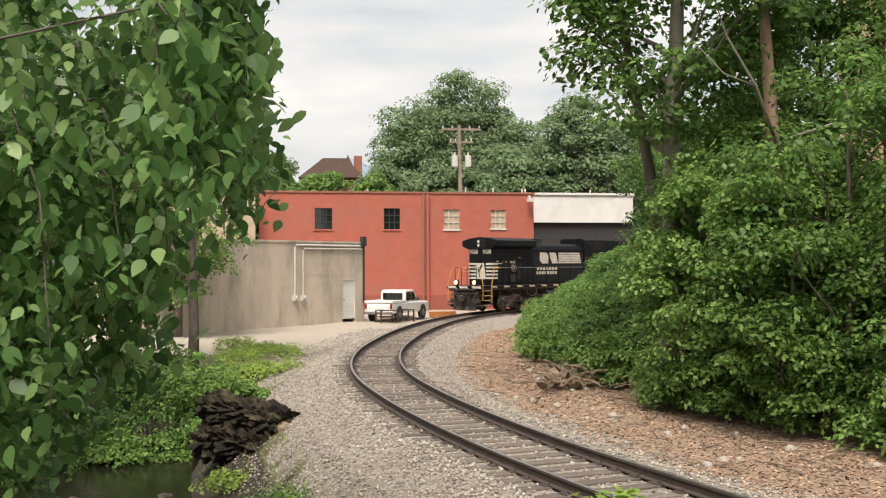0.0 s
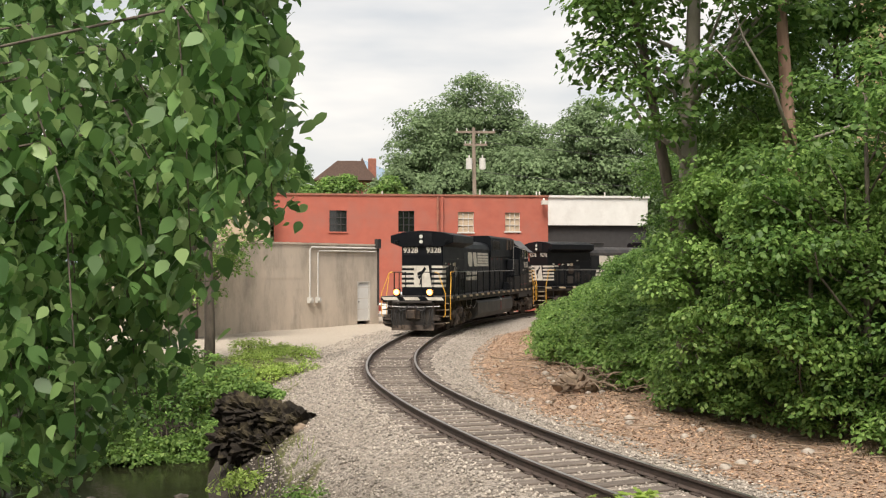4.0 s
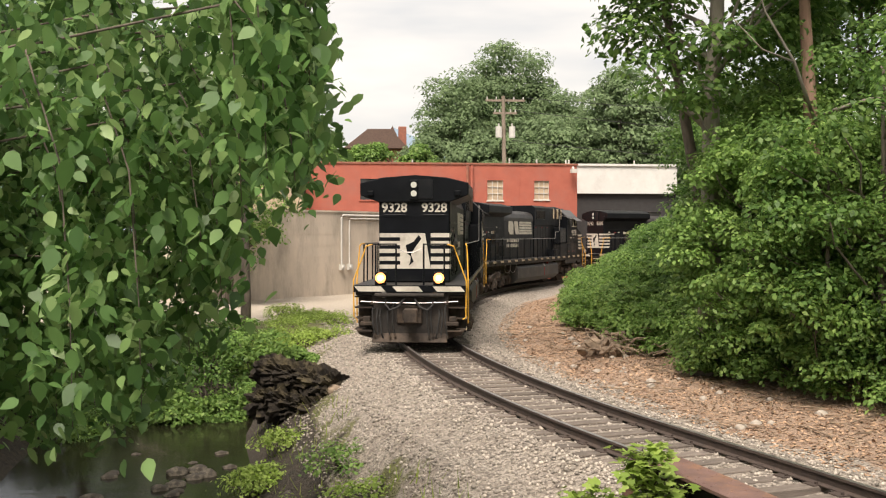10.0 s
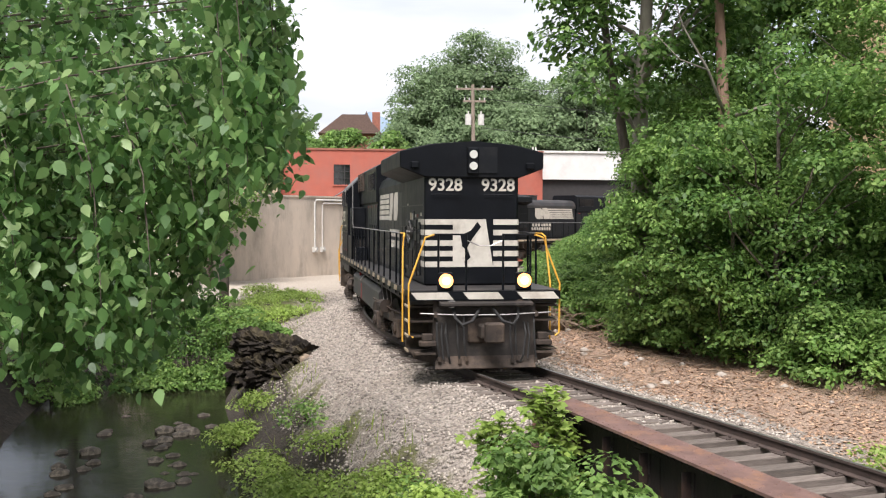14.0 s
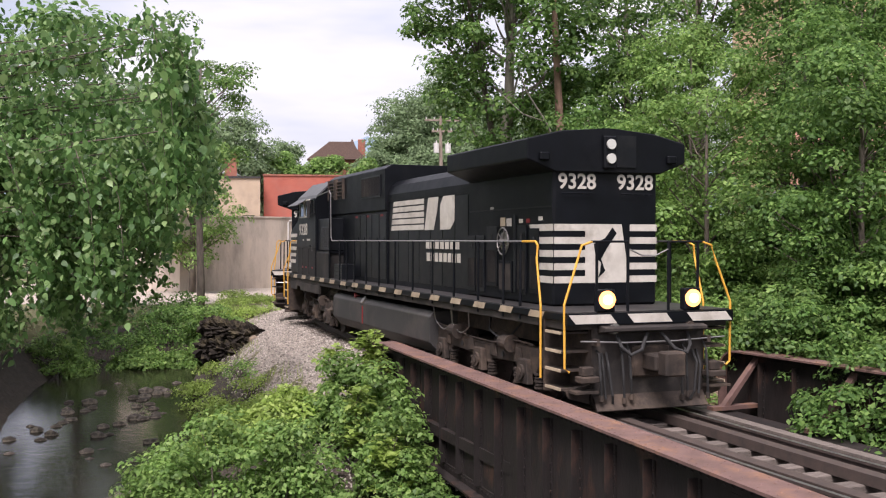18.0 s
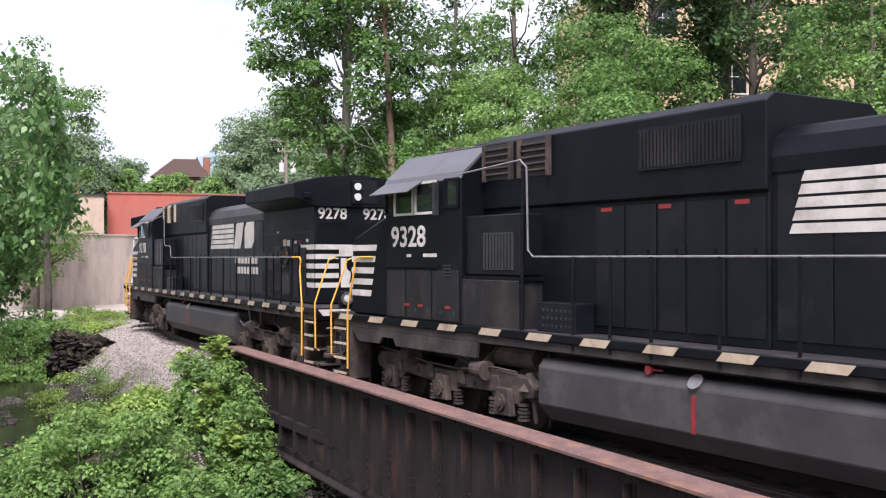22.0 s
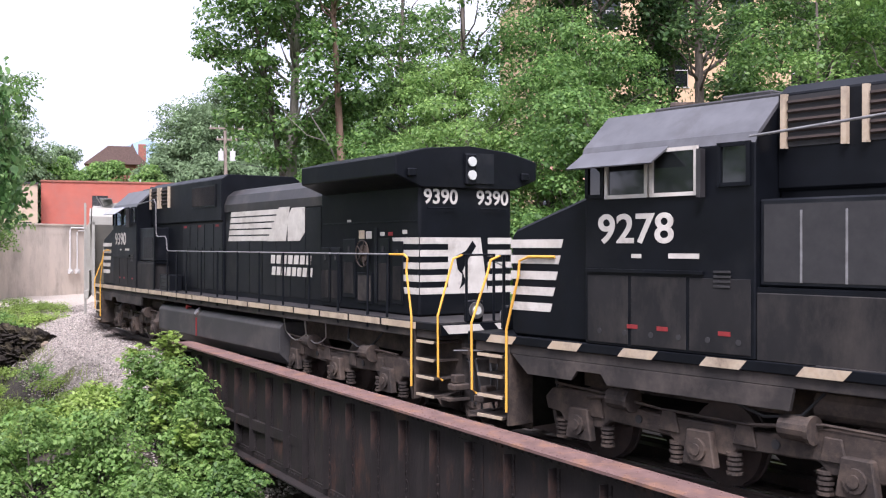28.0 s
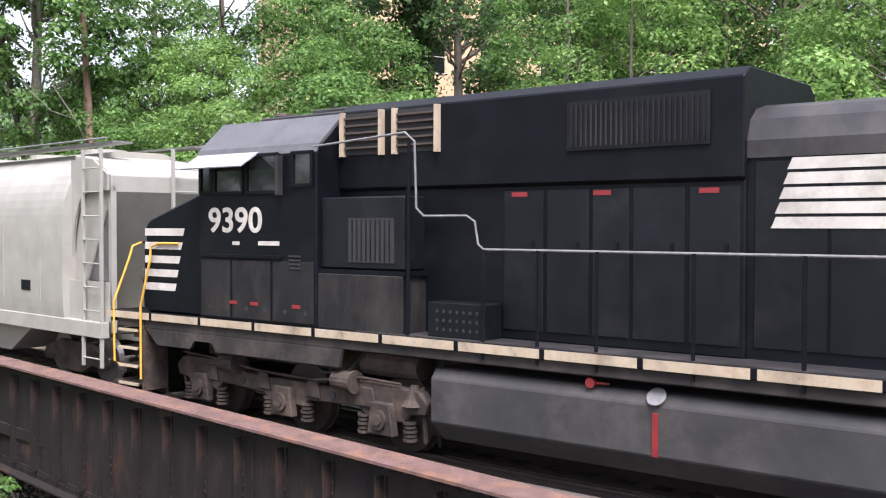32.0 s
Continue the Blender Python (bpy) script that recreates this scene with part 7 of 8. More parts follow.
for i, (x, y) in enumerate(((7.9, 24.6), (8.6, 24.0), (8.3, 25.4), (9.2, 24.8), (7.4, 25.6))):
    thicket(x, y, 0.5, 0.4, LEAF_BRIGHT if i % 3 else LEAF_LIGHT, 760 + i, "low bright weeds beside the bridge end", 0.09)
# east slope: bushes along the strip, taller shrubs and trees above
rs = random.Random(9)
k = 0
for s in np.arange(80, 134, 1.9):
    for e, r, h in ((6.5, 1.2, 1.5), (8.1, 1.4, 2.0), (9.9, 1.6, 2.5)):
        p = side_point(s + rs.uniform(-0.6, 0.6), e + rs.uniform(-0.35, 0.35) - (0.3 if s > 106 else 0))
        thicket(p.x, p.y, r, h, LEAF_LIGHT if k % 3 == 0 or k % 6 == 4 else LEAF_MID, 100 + k, "dense broad-leaved thicket on the slope")
        k += 1
for s in np.arange(42, 80, 2.2):
    for e, r, h in ((5.6, 1.4, 2.0), (7.8, 1.6, 2.5)):
        p = side_point(s + rs.uniform(-0.6, 0.6), e + rs.uniform(-0.4, 0.4))
        thicket(p.x, p.y, r, h, LEAF_MID if k % 4 else LEAF_LIGHT, 100 + k, "dense broad-leaved thicket on the slope")
        k += 1
for i, (x, y, h, r, m) in enumerate(((8.7, 37.2, 7.0, 2.2, LEAF_LIGHT), (8.6, 32.6, 7.4, 2.2, LEAF_MID), (10.2, 42.0, 6.6, 2.2, LEAF_MID), (11.2, 29.2, 7.4, 2.3, LEAF_LIGHT), (13.2, 24.6, 6.8, 2.3, LEAF_MID), (12.2, 33.6, 8.2, 2.4, LEAF_LIGHT),
                                     (16.2, 19.0, 6.6, 2.4, LEAF_LIGHT), (18.8, 13.2, 6.6, 2.5, LEAF_LIGHT), (14.4, 27.0, 8.0, 2.4, LEAF_MID), (19.8, 20.6, 8.4, 2.6, LEAF_LIGHT), (22.6, 14.2, 8.4, 2.8, LEAF_LIGHT), (11.2, 47.6, 7.0, 2.4, LEAF_MID),
                                     (14.2, 29.8, 8.6, 2.6, LEAF_MID), (20.2, 24.0, 9.0, 2.5, LEAF_MID), (23.4, 20.6, 9.6, 2.8, LEAF_MID), (26.8, 15.8, 9.6, 3.0, LEAF_LIGHT), (21.0, 7.0, 7.5, 2.8, LEAF_LIGHT), (26.0, 8.0, 9.5, 3.2, LEAF_MID))):
    tree(x, y, h, r, m, 0.13, 95, 170, 0.05, 300 + i, r_trunk=0.1, label="bushy young tree on the slope")
for i, (x, y, h, r, m, low) in enumerate(((13.2, 45.0, 15.0, 3.0, LEAF_DARK, 0.35), (13.6, 37.0, 14.0, 3.0, LEAF_MID, 0.42), (20.5, 31.0, 16.0, 3.8, LEAF_DARK, 0.35),
                                          (24.0, 27.0, 17.0, 4.0, LEAF_DARK, 0.25), (28.0, 22.5, 16.0, 4.2, LEAF_MID, 0.25), (31.0, 16.0, 17.0, 4.2, LEAF_LIGHT, 0.2), (22.5, 36.5, 17.0, 3.8, LEAF_MID, 0.5), (33.0, 25.0, 18.0, 4.6, LEAF_DARK, 0.2),
                                          (18.5, 41.0, 18.0, 4.2, LEAF_DARK, 0.25), (29.5, 29.5, 16.0, 3.8, LEAF_MID, 0.3), (31.0, 9.0, 15.0, 4.2, LEAF_MID, 0.2), (36.0, 18.0, 17.0, 4.6, LEAF_MID, 0.2))):
    tree(x, y, h, r, m, 0.2, 95, 115, low, 340 + i, gaps=0.9 if x < 23 else 0.5, label="tall leafy tree on the wooded slope")
tree(6.8, 37.4, 17.0, 2.9, LEAF_MID, 0.2, 150, 125, 0.3, 401, PALE_BARK, 0.3, (0.3, -0.4), "tall pale-barked sycamore with an open crown", 0.25)
half_dead = tree(8.7, 35.4, 16.0, 2.2, LEAF_MID, 0.2, 26, 80, 0.72, 402, RED_BARK, 0.22, (-0.6, 0.2), "reddish half-dead tree with bare lower trunk", 0.3)
tree(7.9, 39.0, 15.5, 2.6, LEAF_MID, 0.2, 70, 110, 0.58, 405, BARK, 0.2, (-2.6, -0.3), "tall tree leaning out over the track", 0.3)
rb = np.random.RandomState(77)
for pts, r0 in (([(0, 0, 5.6), (0.9, -0.5, 5.9), (2.0, -0.8, 5.5), (3.1, -1.0, 5.2)], 0.05), ([(1.2, -0.6, 5.8), (1.9, -0.6, 6.3), (2.6, -0.5, 6.4)], 0.025), ([(-0.1, 0, 5.2), (-0.9, -0.6, 6.6), (-1.6, -0.8, 7.6), (-2.0, -0.8, 8.8)], 0.045),
                ([(-0.9, -0.6, 6.6), (-1.7, -0.9, 6.8), (-2.4, -1.1, 7.4)], 0.025), ([(2.0, -0.8, 5.5), (2.5, -1.0, 5.0), (2.7, -1.1, 4.5)], 0.02)):
    part("bare_branch", Shape().tube(pts, r0, 7, 0.008), PALE_BARK, half_dead, "pale dead branch", smooth=True)
tree(16.0, 32.2, 16.0, 3.2, LEAF_MID, 0.2, 60, 100, 0.5, 403, BARK, 0.26, (0.2, 0), "tall tree with an ivy-covered trunk", 0.4, ivy=True)
tree(19.0, 32.0, 16.0, 3.0, LEAF_DARK, 0.2, 60, 100, 0.5, 404, BARK, 0.24, (0.3, 0), "tall tree with an ivy-covered trunk", 0.3, ivy=True)
for i, (x, y, h, r) in enumerate(((7.3, 36.0, 5.6, 1.6), (8.0, 33.6, 5.4, 1.7), (9.2, 38.6, 6.0, 1.9))):
    tree(x, y, h, r, LEAF_LIGHT, 0.12, 110, 190, 0.02, 420 + i, r_trunk=0.08, label="light green shrubby tree at the slope's foot")
for i, (x, y, h, r, m) in enumerate(((12.0, 40.5, 8.5, 2.6, LEAF_MID), (20.0, 38.0, 13.0, 3.4, LEAF_DARK))):
    tree(x, y, h, r, m, 0.2, 130, 130, 0.1, 440 + i, label="dense dark tree on the wooded slope")
screen_tree = tree(32.0, 41.0, 15.5, 4.4, LEAF_DARK, 0.28, 170, 130, 0.06, 460, label="dense dark tree at the top of the wooded slope")
for i, (x, y, k) in enumerate(((35.5, 37.5, 0.98), (38.0, 31.5, 1.0), (38.5, 25.5, 1.05), (41.5, 19.0, 1.0), (43.0, 12.0, 1.0), (39.0, 5.0, 1.0))):
    copy_thing(screen_tree, pose(x, y, gz(x, y) - 0.1, 0, 0, 71 * i) @ Matrix.Scale(k, 4))
# behind the warehouse; LEAF_HAZE carries the haze of distance in its colour
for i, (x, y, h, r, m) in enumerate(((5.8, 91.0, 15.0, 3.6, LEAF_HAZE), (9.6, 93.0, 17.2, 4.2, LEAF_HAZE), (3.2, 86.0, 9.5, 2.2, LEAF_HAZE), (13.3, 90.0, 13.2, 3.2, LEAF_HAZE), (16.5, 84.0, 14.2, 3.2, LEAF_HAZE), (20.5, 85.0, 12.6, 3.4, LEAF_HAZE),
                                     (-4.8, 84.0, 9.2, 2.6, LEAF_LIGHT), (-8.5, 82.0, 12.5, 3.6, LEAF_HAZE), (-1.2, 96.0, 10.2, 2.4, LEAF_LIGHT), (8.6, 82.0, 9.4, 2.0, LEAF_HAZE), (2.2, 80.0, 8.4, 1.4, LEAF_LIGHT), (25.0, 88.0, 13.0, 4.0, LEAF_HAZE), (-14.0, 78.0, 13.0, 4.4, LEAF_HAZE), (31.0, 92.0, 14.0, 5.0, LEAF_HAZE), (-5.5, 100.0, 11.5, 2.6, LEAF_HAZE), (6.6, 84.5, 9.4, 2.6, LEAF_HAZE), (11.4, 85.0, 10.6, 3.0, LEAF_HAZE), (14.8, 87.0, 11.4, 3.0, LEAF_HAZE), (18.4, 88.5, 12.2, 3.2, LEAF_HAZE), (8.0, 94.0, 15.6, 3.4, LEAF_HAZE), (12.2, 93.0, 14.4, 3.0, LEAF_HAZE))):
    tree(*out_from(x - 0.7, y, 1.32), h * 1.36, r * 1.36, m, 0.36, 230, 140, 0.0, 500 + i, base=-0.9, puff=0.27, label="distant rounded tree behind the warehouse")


# ---- small things on the ground ----
def pebble(rng, k):
    """A few irregular stones to repeat."""
    out = []
    for _ in range(k):
        v = np.array([(1, 0, 0), (0, 1, 0), (-1, 0, 0), (0, -1, 0), (0, 0, 1), (0, 0, -1), (.6, .6, .5), (-.6, -.6, .5)], float) * rng.uniform(0.65, 1.15, (8, 1))
        out.append(v)
    return out


def ballast_stones():
    rng = np.random.RandomState(3)
    faces = np.array([(0, 1, 6), (1, 2, 4), (2, 7, 4), (7, 3, 4), (3, 0, 4), (0, 6, 4), (6, 1, 4), (2, 3, 7), (0, 5, 1), (1, 5, 2), (2, 5, 3), (3, 5, 0)])
    shapes = pebble(rng, 12)
    n = 26000
    s = 78 + 50 * rng.uniform(0, 1, n) ** 1.25
    e = np.where(rng.uniform(0, 1, n) < 0.62, -1.15 - 2.9 * rng.uniform(0, 1, n) ** 1.4, rng.uniform(-1.2, 3.0, n))
    px = np.interp(s, LINE_S, LINE[:, 0])
    py = np.interp(s, LINE_S, LINE[:, 1])
    tx, ty = np.gradient(LINE[:, 0]), np.gradient(LINE[:, 1])
    k = np.hypot(tx, ty)
    hx, hy = np.interp(s, LINE_S, tx / k), np.interp(s, LINE_S, ty / k)
    x, y = px + hy * e, py - hx * e
    z = ground_z(x, y)
    r = rng.uniform(0.018, 0.045, n)
    V, Q = [], []
    for i in range(n):
        a = rng.uniform(0, 6.28)
        m = shapes[i % 12] * r[i]
        c, q = math.cos(a), math.sin(a)
        V.append(np.stack([m[:, 0] * c - m[:, 1] * q + x[i], m[:, 0] * q + m[:, 1] * c + y[i], m[:, 2] * 0.8 + z[i] + r[i] * 0.25], 1))
        Q.append(faces + 8 * i)
    ob = new("ballast_stones", raw_mesh("ballast_stones", np.vstack(V), np.vstack(Q)))
    ob.data.materials.append(STONE)
    tagged(ob, "loose grey-brown ballast stones along the track", "ballast", kind="stuff")


def litter():
    """Dry leaves and chips on the strip east of the track, and weeds on the bank west of it."""
    rng = np.random.RandomState(5)
    n = 26000
    s, e = rng.uniform(80, 126, n), rng.uniform(2.6, 6.2, n)
    p = np.array([tuple(side_point(a, b)) for a, b in zip(s, e)])
    p[:, 2] = ground_z(p[:, 0], p[:, 1]) + 0.012
    ob = new("dry_leaves", leaf_mesh("dry_leaves", p, 0.085, rng, flat=2.5, droop=0.02))
    ob.data.materials.append(DRY)
    tagged(ob, "dry brown leaves and bark chips littering the strip", "leaf litter", kind="stuff")
    n = 2600
    x = rng.uniform(-5.5, 0.6, n)
    y = rng.uniform(22.5, 48, n)
    e, _ = track_offset(x, y)
    keep = (e < -2.9) & (wave(x, y, 1.0, 21) > -0.05) & (ground_z(x, y) > -2.1)
    x, y = x[keep], y[keep]
    z = ground_z(x, y)
    h = rng.uniform(0.08, 0.3, len(x))
    v, q = [], []
    for i in range(len(x)):
        a = rng.uniform(0, 6.28)
        dx, dy = 0.012 * math.cos(a), 0.012 * math.sin(a)
        lx, ly = rng.normal() * 0.09, rng.normal() * 0.09
        v += [(x[i] - dx, y[i] - dy, z[i] - 0.02), (x[i] + dx, y[i] + dy, z[i] - 0.02), (x[i] + lx + dx * .2, y[i] + ly + dy * .2, z[i] + h[i]), (x[i] + lx - dx * .2, y[i] + ly - dy * .2, z[i] + h[i])]
        q.append((4 * i, 4 * i + 1, 4 * i + 2, 4 * i + 3))
    ob = new("bank_grass", raw_mesh("bank_grass", v, q))
    ob.data.materials.append(GRASS)
    tagged(ob, "sparse yellow-green grass and weeds on the bank", "grass", kind="stuff")


def lumpy(name, label, category, pts, r, mat, seed, sub=10, group="", torn=0.0):
    """A log, root or rock: a swept outline pushed in and out by noise."""
    root_v = Vector(pts[0])
    ob_s = Shape().tube([Vector(p) - root_v for p in pts], r, sub)
    me = ob_s.mesh(name, 0, not torn)
    bm = bmesh.new()
    bm.from_mesh(me)
    bmesh.ops.subdivide_edges(bm, edges=bm.edges, cuts=2, use_grid_fill=True)
    for v in bm.verts:
        k = noise.noise(v.co * 1.6 + Vector((seed, 0, 0))) * 0.6 + noise.noise(v.co * 5 + Vector((0, seed, 0))) * 0.28
        if torn:
            k += torn * noise.noise(Vector((v.co.x * 3, v.co.y * 9, v.co.z * 14)) + Vector((seed, seed, 0))) + torn * 0.5 * noise.noise(v.co * 26)
        v.co += v.normal * (r * k)
    bm.to_mesh(me)
    bm.free()
    ob = part(name, me, mat)
    ob.location = root_v
    return tagged(ob, label, category, group)


DRY = pbr("dry_leaf_brown", (0.50, 0.34, 0.23), (0.30, 0.18, 0.11), 6, 0.9, island=0.4)
GRASS = leafy("grass_blades", (0.13, 0.20, 0.03), (0.22, 0.30, 0.05), (0.36, 0.42, 0.10), 0.3)
ROCK = pbr("creek_rock", (0.105, 0.086, 0.068), (0.05, 0.042, 0.034), 6, 0.75, bump=0.5, stain=(0.3, 0.26, 0.2), stain_scale=3)
DEADWOOD = pbr("dead_wood", (0.30, 0.22, 0.155), (0.11, 0.08, 0.06), 5, 0.9, bump=0.7, bscale=16, stain=(0.36, 0.28, 0.2), stain_scale=2.2)
DARKWOOD = pbr("wet_black_wood", (0.035, 0.028, 0.022), (0.014, 0.012, 0.010), 4, 0.85, bump=1.0, bscale=12, stain=(0.085, 0.07, 0.04), stain_scale=2, spec=0.2)

DARKROCK = pbr("dark_bank_rock", (0.10, 0.085, 0.072), (0.045, 0.039, 0.034), 6, 0.9, bump=0.8, bscale=18)

ballast_stones()
litter()
log = lumpy("fallen_log", "dark rotten log holding the bank above the creek", "log", bent((-3.8, 39.9, -0.40), (-1.8, 38.55, -0.72), 12, np.random.RandomState(4), 0.05), 0.36, DARKWOOD, 3.1, 18, torn=0.55)
lumpy("fallen_log", "lower black rotten log at the creek's edge", "log", bent((-3.9, 39.7, -1.1), (-2.05, 38.5, -1.3), 12, np.random.RandomState(6), 0.05), 0.4, DARKWOOD, 7.7, 18, torn=0.6)
rr = random.Random(2)
for k in range(14):
    f = rr.uniform(0, 1)
    x, y, z = -3.7 + 1.9 * f, 39.6 - 1.15 * f, rr.uniform(-1.3, -0.35) - 0.2 * f
    L = rr.uniform(0.3, 0.8)
    part("bark_slab", Shape().prism([(0, -0.05), (L * 0.3, -0.1), (L, -0.04), (L * 0.92, 0.04), (L * 0.4, 0.09), (0.05, 0.05)], -0.04, 0.04, "y"), DARKWOOD, log).matrix_local = pose(x + 3.8, y - 39.9, z + 0.40, rr.uniform(-20, 20), rr.uniform(-15, 25), -32 + rr.uniform(-14, 14))
lumpy("log_end", "broken pale log end beside the rotten log", "log", [(-2.2, 38.8, -0.75), (-1.7, 38.1, -0.82)], 0.17, DEADWOOD, 5.0, 12)
st = lumpy("tree_stump", "torn grey-brown stump with roots on the cleared strip", "stump", [(4.8, 41.5, -0.2), (5.1, 41.15, 0.05), (5.55, 40.8, -0.15)], 0.2, DEADWOOD, 9.0, 12)
for k in range(13):
    a = rr.uniform(0, 6.28)
    L = rr.uniform(0.25, 0.6)
    part("torn_wood", Shape().prism([(-0.07, 0), (0.08, 0), (0.11, L * 0.5), (0.03, L), (-0.03, L * 0.8), (-0.1, L * 0.45)], -0.04, 0.05, "y"), DEADWOOD, st, bevel=0.01).matrix_local = pose(rr.uniform(-0.2, 0.85), rr.uniform(-0.9, 0.2), rr.uniform(-0.1, 0.15), rr.uniform(-70, 70), rr.uniform(-70, 70), math.degrees(a))
for k in range(44):
    a = Vector((5.2 + rr.uniform(-0.6, 0.7), 41.0 + rr.uniform(-0.6, 0.6), rr.uniform(-0.15, 0.3)))
    d = Vector((rr.uniform(-1, 1.2), rr.uniform(-1, 0.8), rr.uniform(-0.35, 0.4)))
    b = a + d * rr.uniform(0.4, 1.2)
    b.z = max(b.z, gz(b.x, b.y))
    mid = (a + b) / 2 + Vector((rr.uniform(-0.12, 0.12), rr.uniform(-0.12, 0.12), rr.uniform(0, 0.18)))
    part("root", Shape().tube([a - st.location, mid - st.location, b - st.location], rr.uniform(0.012, 0.04), 6, 0.006), DEADWOOD, st)
pile = thing("brush_pile", "heap of brown twigs and torn roots beside the stump", "brush pile", m=pose(7.1, 39.6, gz(7.1, 39.6)))
for k in range(60):
    a = Vector((rr.gauss(0, 0.75), rr.gauss(0, 0.4), rr.uniform(0.02, 0.28)))
    d = Vector((rr.uniform(-0.6, 0.6), rr.uniform(-0.5, 0.5), rr.uniform(-0.1, 0.25)))
    part("twig", Shape().tube([a, a + d * 0.5 + Vector((0, 0, 0.06)), a + d], rr.uniform(0.008, 0.025), 5, 0.004), DEADWOOD, pile)
for k in range(120):
    s, e = rr.uniform(84, 112), rr.uniform(2.9, 5.4)
    p = side_point(s, e)
    a = rr.uniform(0, 6.28)
    L = rr.uniform(0.3, 1.2)
    z = gz(p.x, p.y) + 0.03
    tw = part("stick", Shape().tube([(0, 0, 0), (L * 0.5 * math.cos(a), L * 0.5 * math.sin(a), 0.04), (L * math.cos(a), L * math.sin(a), 0.0)], rr.uniform(0.008, 0.02), 5, 0.004), DEADWOOD)
    tw.location = (p.x, p.y, z)
    tagged(tw, "dry broken stick lying on the litter", "stick", "sticks")
for k in range(60):
    x, y = rr.uniform(-4.2, -1.2), rr.uniform(15.5, 24.5)
    z = max(gz(x, y), -2.42)
    r = rr.uniform(0.07, 0.24)
    lumpy("rock", "wet brown rock in the creek bed", "rock", [(x, y, z), (x + r, y + r * 0.4, z + r * 0.35), (x + 1.9 * r, y + r, z)], r, ROCK, k * 1.7, 7, "creek rocks")
for k in range(64):
    y = rr.uniform(25.5, 39.0)
    x = rr.choice((-4.3, -4.6, -6.9)) + rr.uniform(-0.7, 0.7) - 0.05 * (y - 30)
    r = rr.uniform(0.05, 0.15)
    z = max(gz(x, y), -2.42 + 0.1 * r)
    lumpy("rock", "wet brown rock in the creek bed", "rock", [(x, y, z), (x + r, y + r * 0.4, z + r * 0.35), (x + 1.9 * r, y + r, z)], r, ROCK, k * 2.9 + 11, 7, "creek rocks")
for k in range(36):
    p = side_point(rr.uniform(84, 109), rr.uniform(3.0, 5.0))
    r = rr.uniform(0.03, 0.085)
    z = gz(p.x, p.y)
    lumpy("rock", "pale broken rock on the cleared strip", "rock", [(p.x, p.y, z), (p.x + r, p.y + r * 0.5, z + r * 0.4), (p.x + 1.8 * r, p.y + r, z)], r, STONE, k * 2.3, 7, "strip rocks")
for k in range(18):
    y = rr.uniform(25.5, 33.5)
    x = float(np.interp(y, [25, 28, 32, 34], [-0.5, -1.6, -2.4, -2.9])) + rr.uniform(-0.5, 0.5)
    r = rr.uniform(0.06, 0.15)
    z = gz(x, y) - r * 0.35
    lumpy("rock", "dark muddy rock outcrop on the bank", "rock", [(x, y, z), (x + r * 0.6, y + r, z + r * 0.3), (x + 0.9 * r, y + 2.6 * r, z)], r, DARKROCK, k * 3.1 + 50, 9, "bank rocks", 0.5)


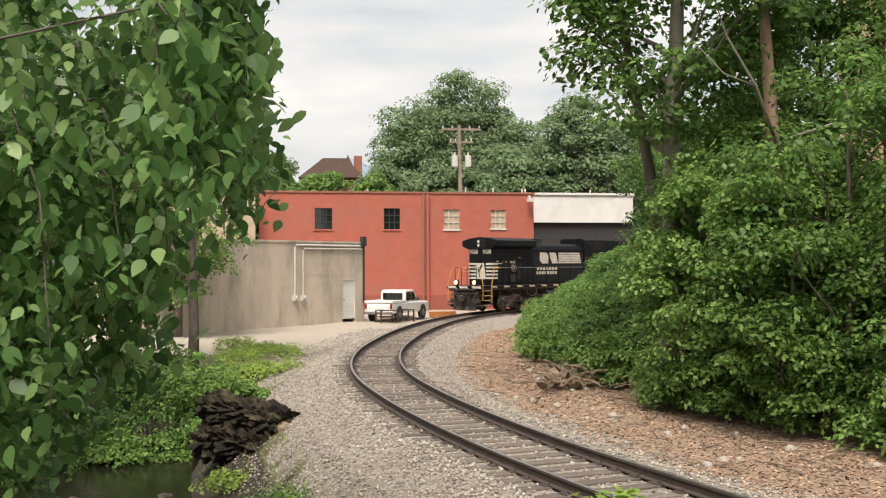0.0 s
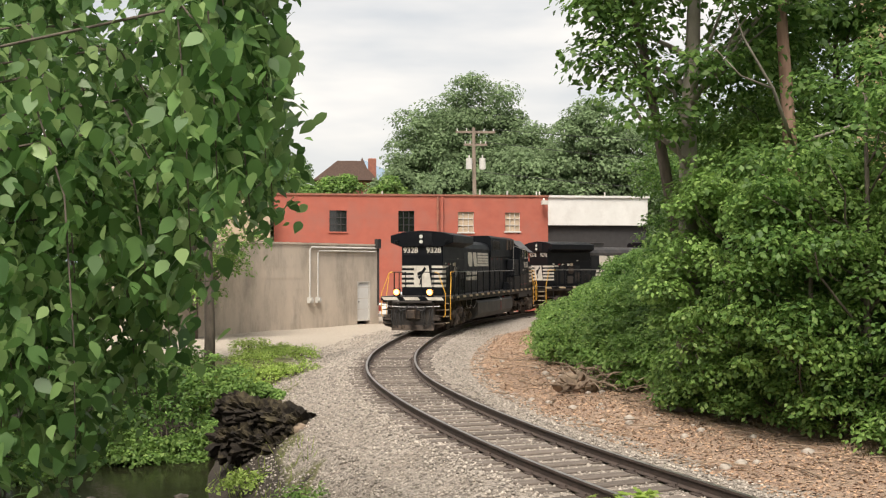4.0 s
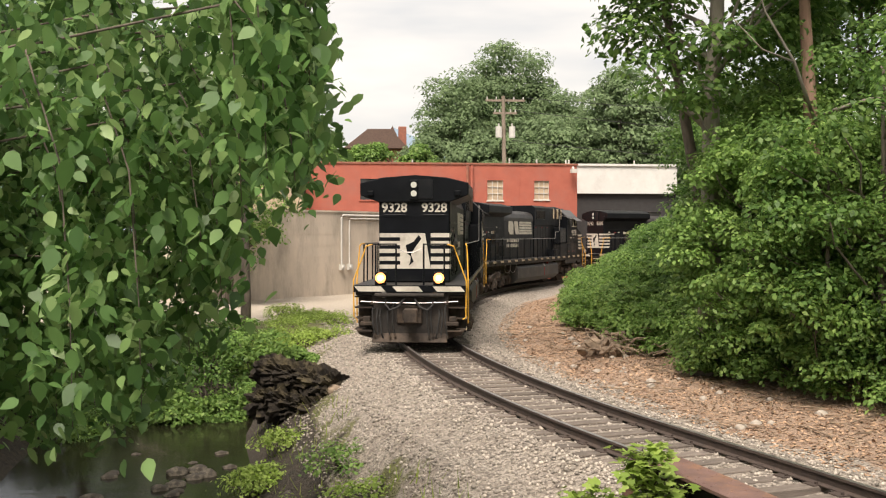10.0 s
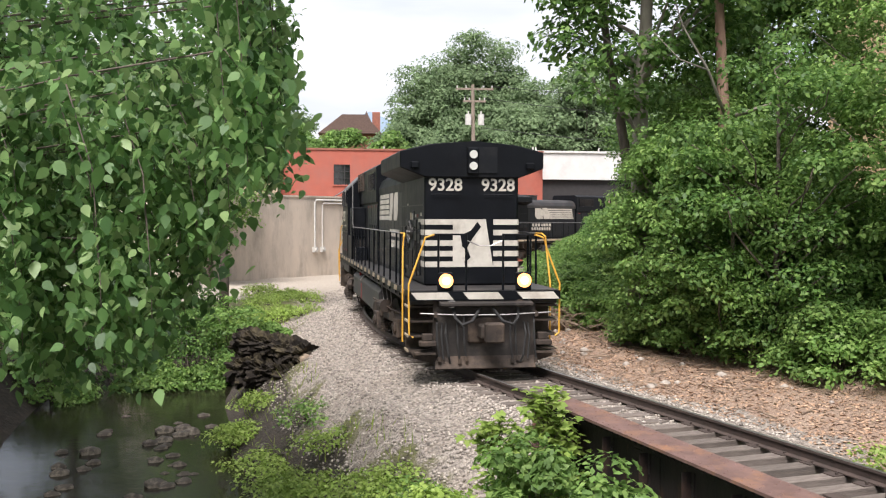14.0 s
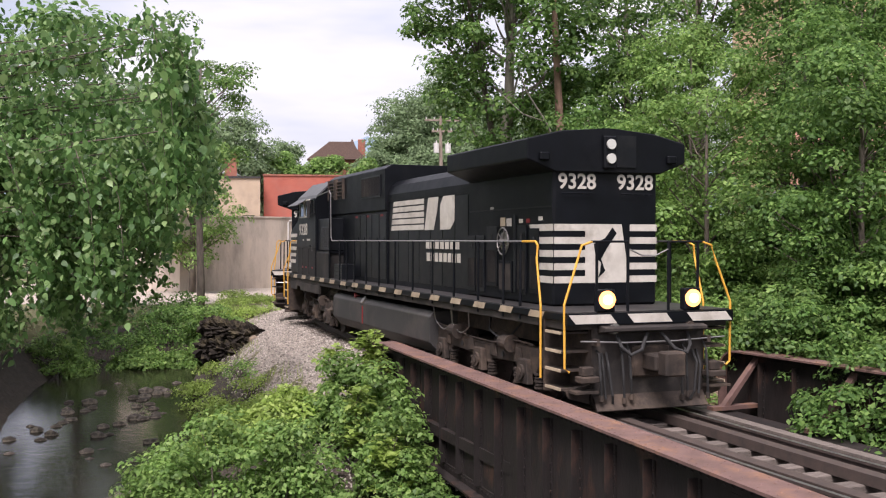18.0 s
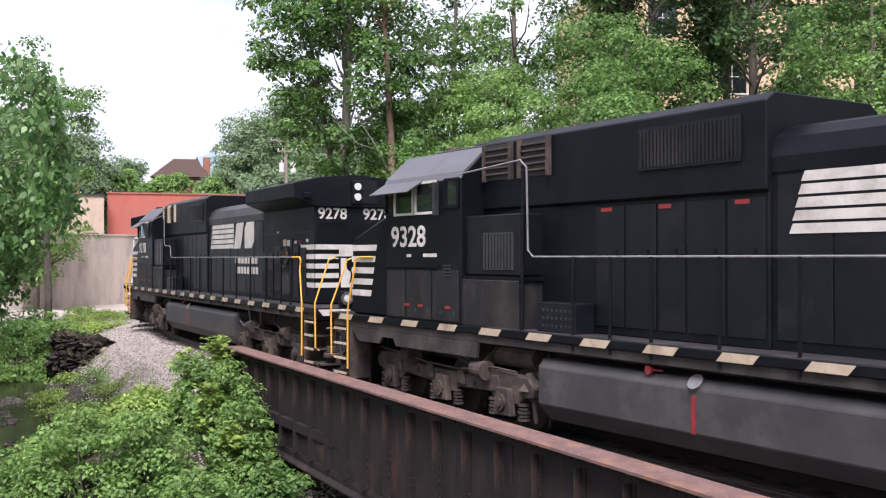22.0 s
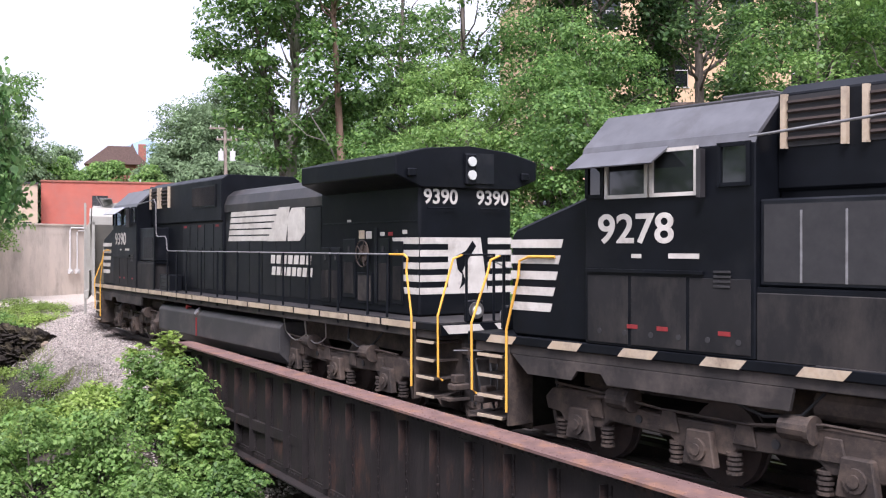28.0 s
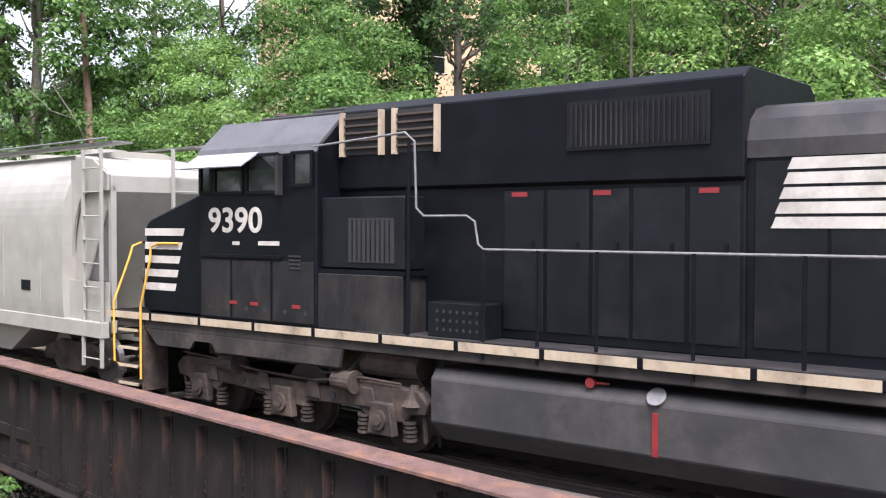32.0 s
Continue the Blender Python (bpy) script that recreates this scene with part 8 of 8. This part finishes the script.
# ---- motion: the train's way along the track; s of the leading coupler at each time ----
TRAVEL = [(0, 134.86), (1, 130.06), (2, 125.56), (2.5, 123.04), (4.5, 116.32), (5, 114.06), (6, 110.34), (7, 107.55), (8, 104.77), (9, 101.93), (10, 98.67), (11, 95.65), (12, 92.68), (13, 90.68), (14, 88.53), (14.5, 87.0), (16.5, 81.53), (17, 79.47), (18, 75.09), (19, 69.80), (20, 65.03), (21, 60.31), (22, 55.66), (23, 50.61), (24, 45.55), (24.5, 43.31), (26.5, 34.02), (27, 31.8), (28, 26.82), (29, 21.84), (30, 17.3), (31, 12.29), (32, 7.82)]


def travel(t):
    ts, ss = [a for a, _ in TRAVEL], [b for _, b in TRAVEL]
    first, last = (ss[1] - ss[0]) / (ts[1] - ts[0]), (ss[-1] - ss[-2]) / (ts[-1] - ts[-2])
    ts, ss = [ts[0] - 2] + ts + [ts[-1] + 2], [ss[0] - 2 * first] + ss + [ss[-1] + 2 * last]
    steps = np.arange(-0.8, 0.81, 0.1)
    w = [math.exp(-0.5 * (d / 0.35) ** 2) for d in steps]
    v = [np.interp(t + d, ts, ss) for d in steps]
    return float(np.dot(w, v) / np.sum(w))


def run_vehicle(ob, behind, mid, half, radius):
    """Keys a vehicle whose leading coupler trails by `behind`; mid: its middle; half: half the distance of its trucks."""
    rows, turns = [], {}
    trucks = [c for c in ob.children if c.name.startswith("truck")]
    yaws = {t: [] for t in trucks}
    times = [0.25 * k for k in range(129)]
    for t in times:
        s = travel(t) + behind + mid
        a, b = on_line(s - half), on_line(s + half)
        d = (a - b).normalized()
        c = (a + b) / 2
        rz = math.degrees(math.atan2(-d.x, d.y))
        rows.append((t, pose(c.x, c.y, 0, 0, 0, rz)))
        for tr in trucks:
            y = tr.location.y
            h = -heading(s - y)
            yaws[tr].append((t, math.degrees(math.atan2(-h.x, h.y)) - rz))
    walk(ob, rows)
    for tr in trucks:
        y = tr.location.y
        walk(tr, [(t, pose(0, y, 0, 0, 0, (a + 180) % 360 - 180)) for t, a in yaws[tr][::2]])
        for w in [c for c in tr.children if c.name.startswith("wheelset")]:
            p = w.location.copy()
            spin = [(0.1 * k, -math.degrees((travel(0) - travel(0.1 * k)) / radius)) for k in range(321)]
            walk(w, [(t, pose(p.x, p.y, p.z, a, 0, 0)) for t, a in spin])


def motions():
    for k, ob in enumerate(LOCOS):
        run_vehicle(ob, k * LOCO_LEN, 11.3, 6.6, 0.51)
    for k, ob in enumerate(CARS):
        run_vehicle(ob, 3 * LOCO_LEN + k * CAR_LEN, 9.1, 6.7, 0.45)


motions()
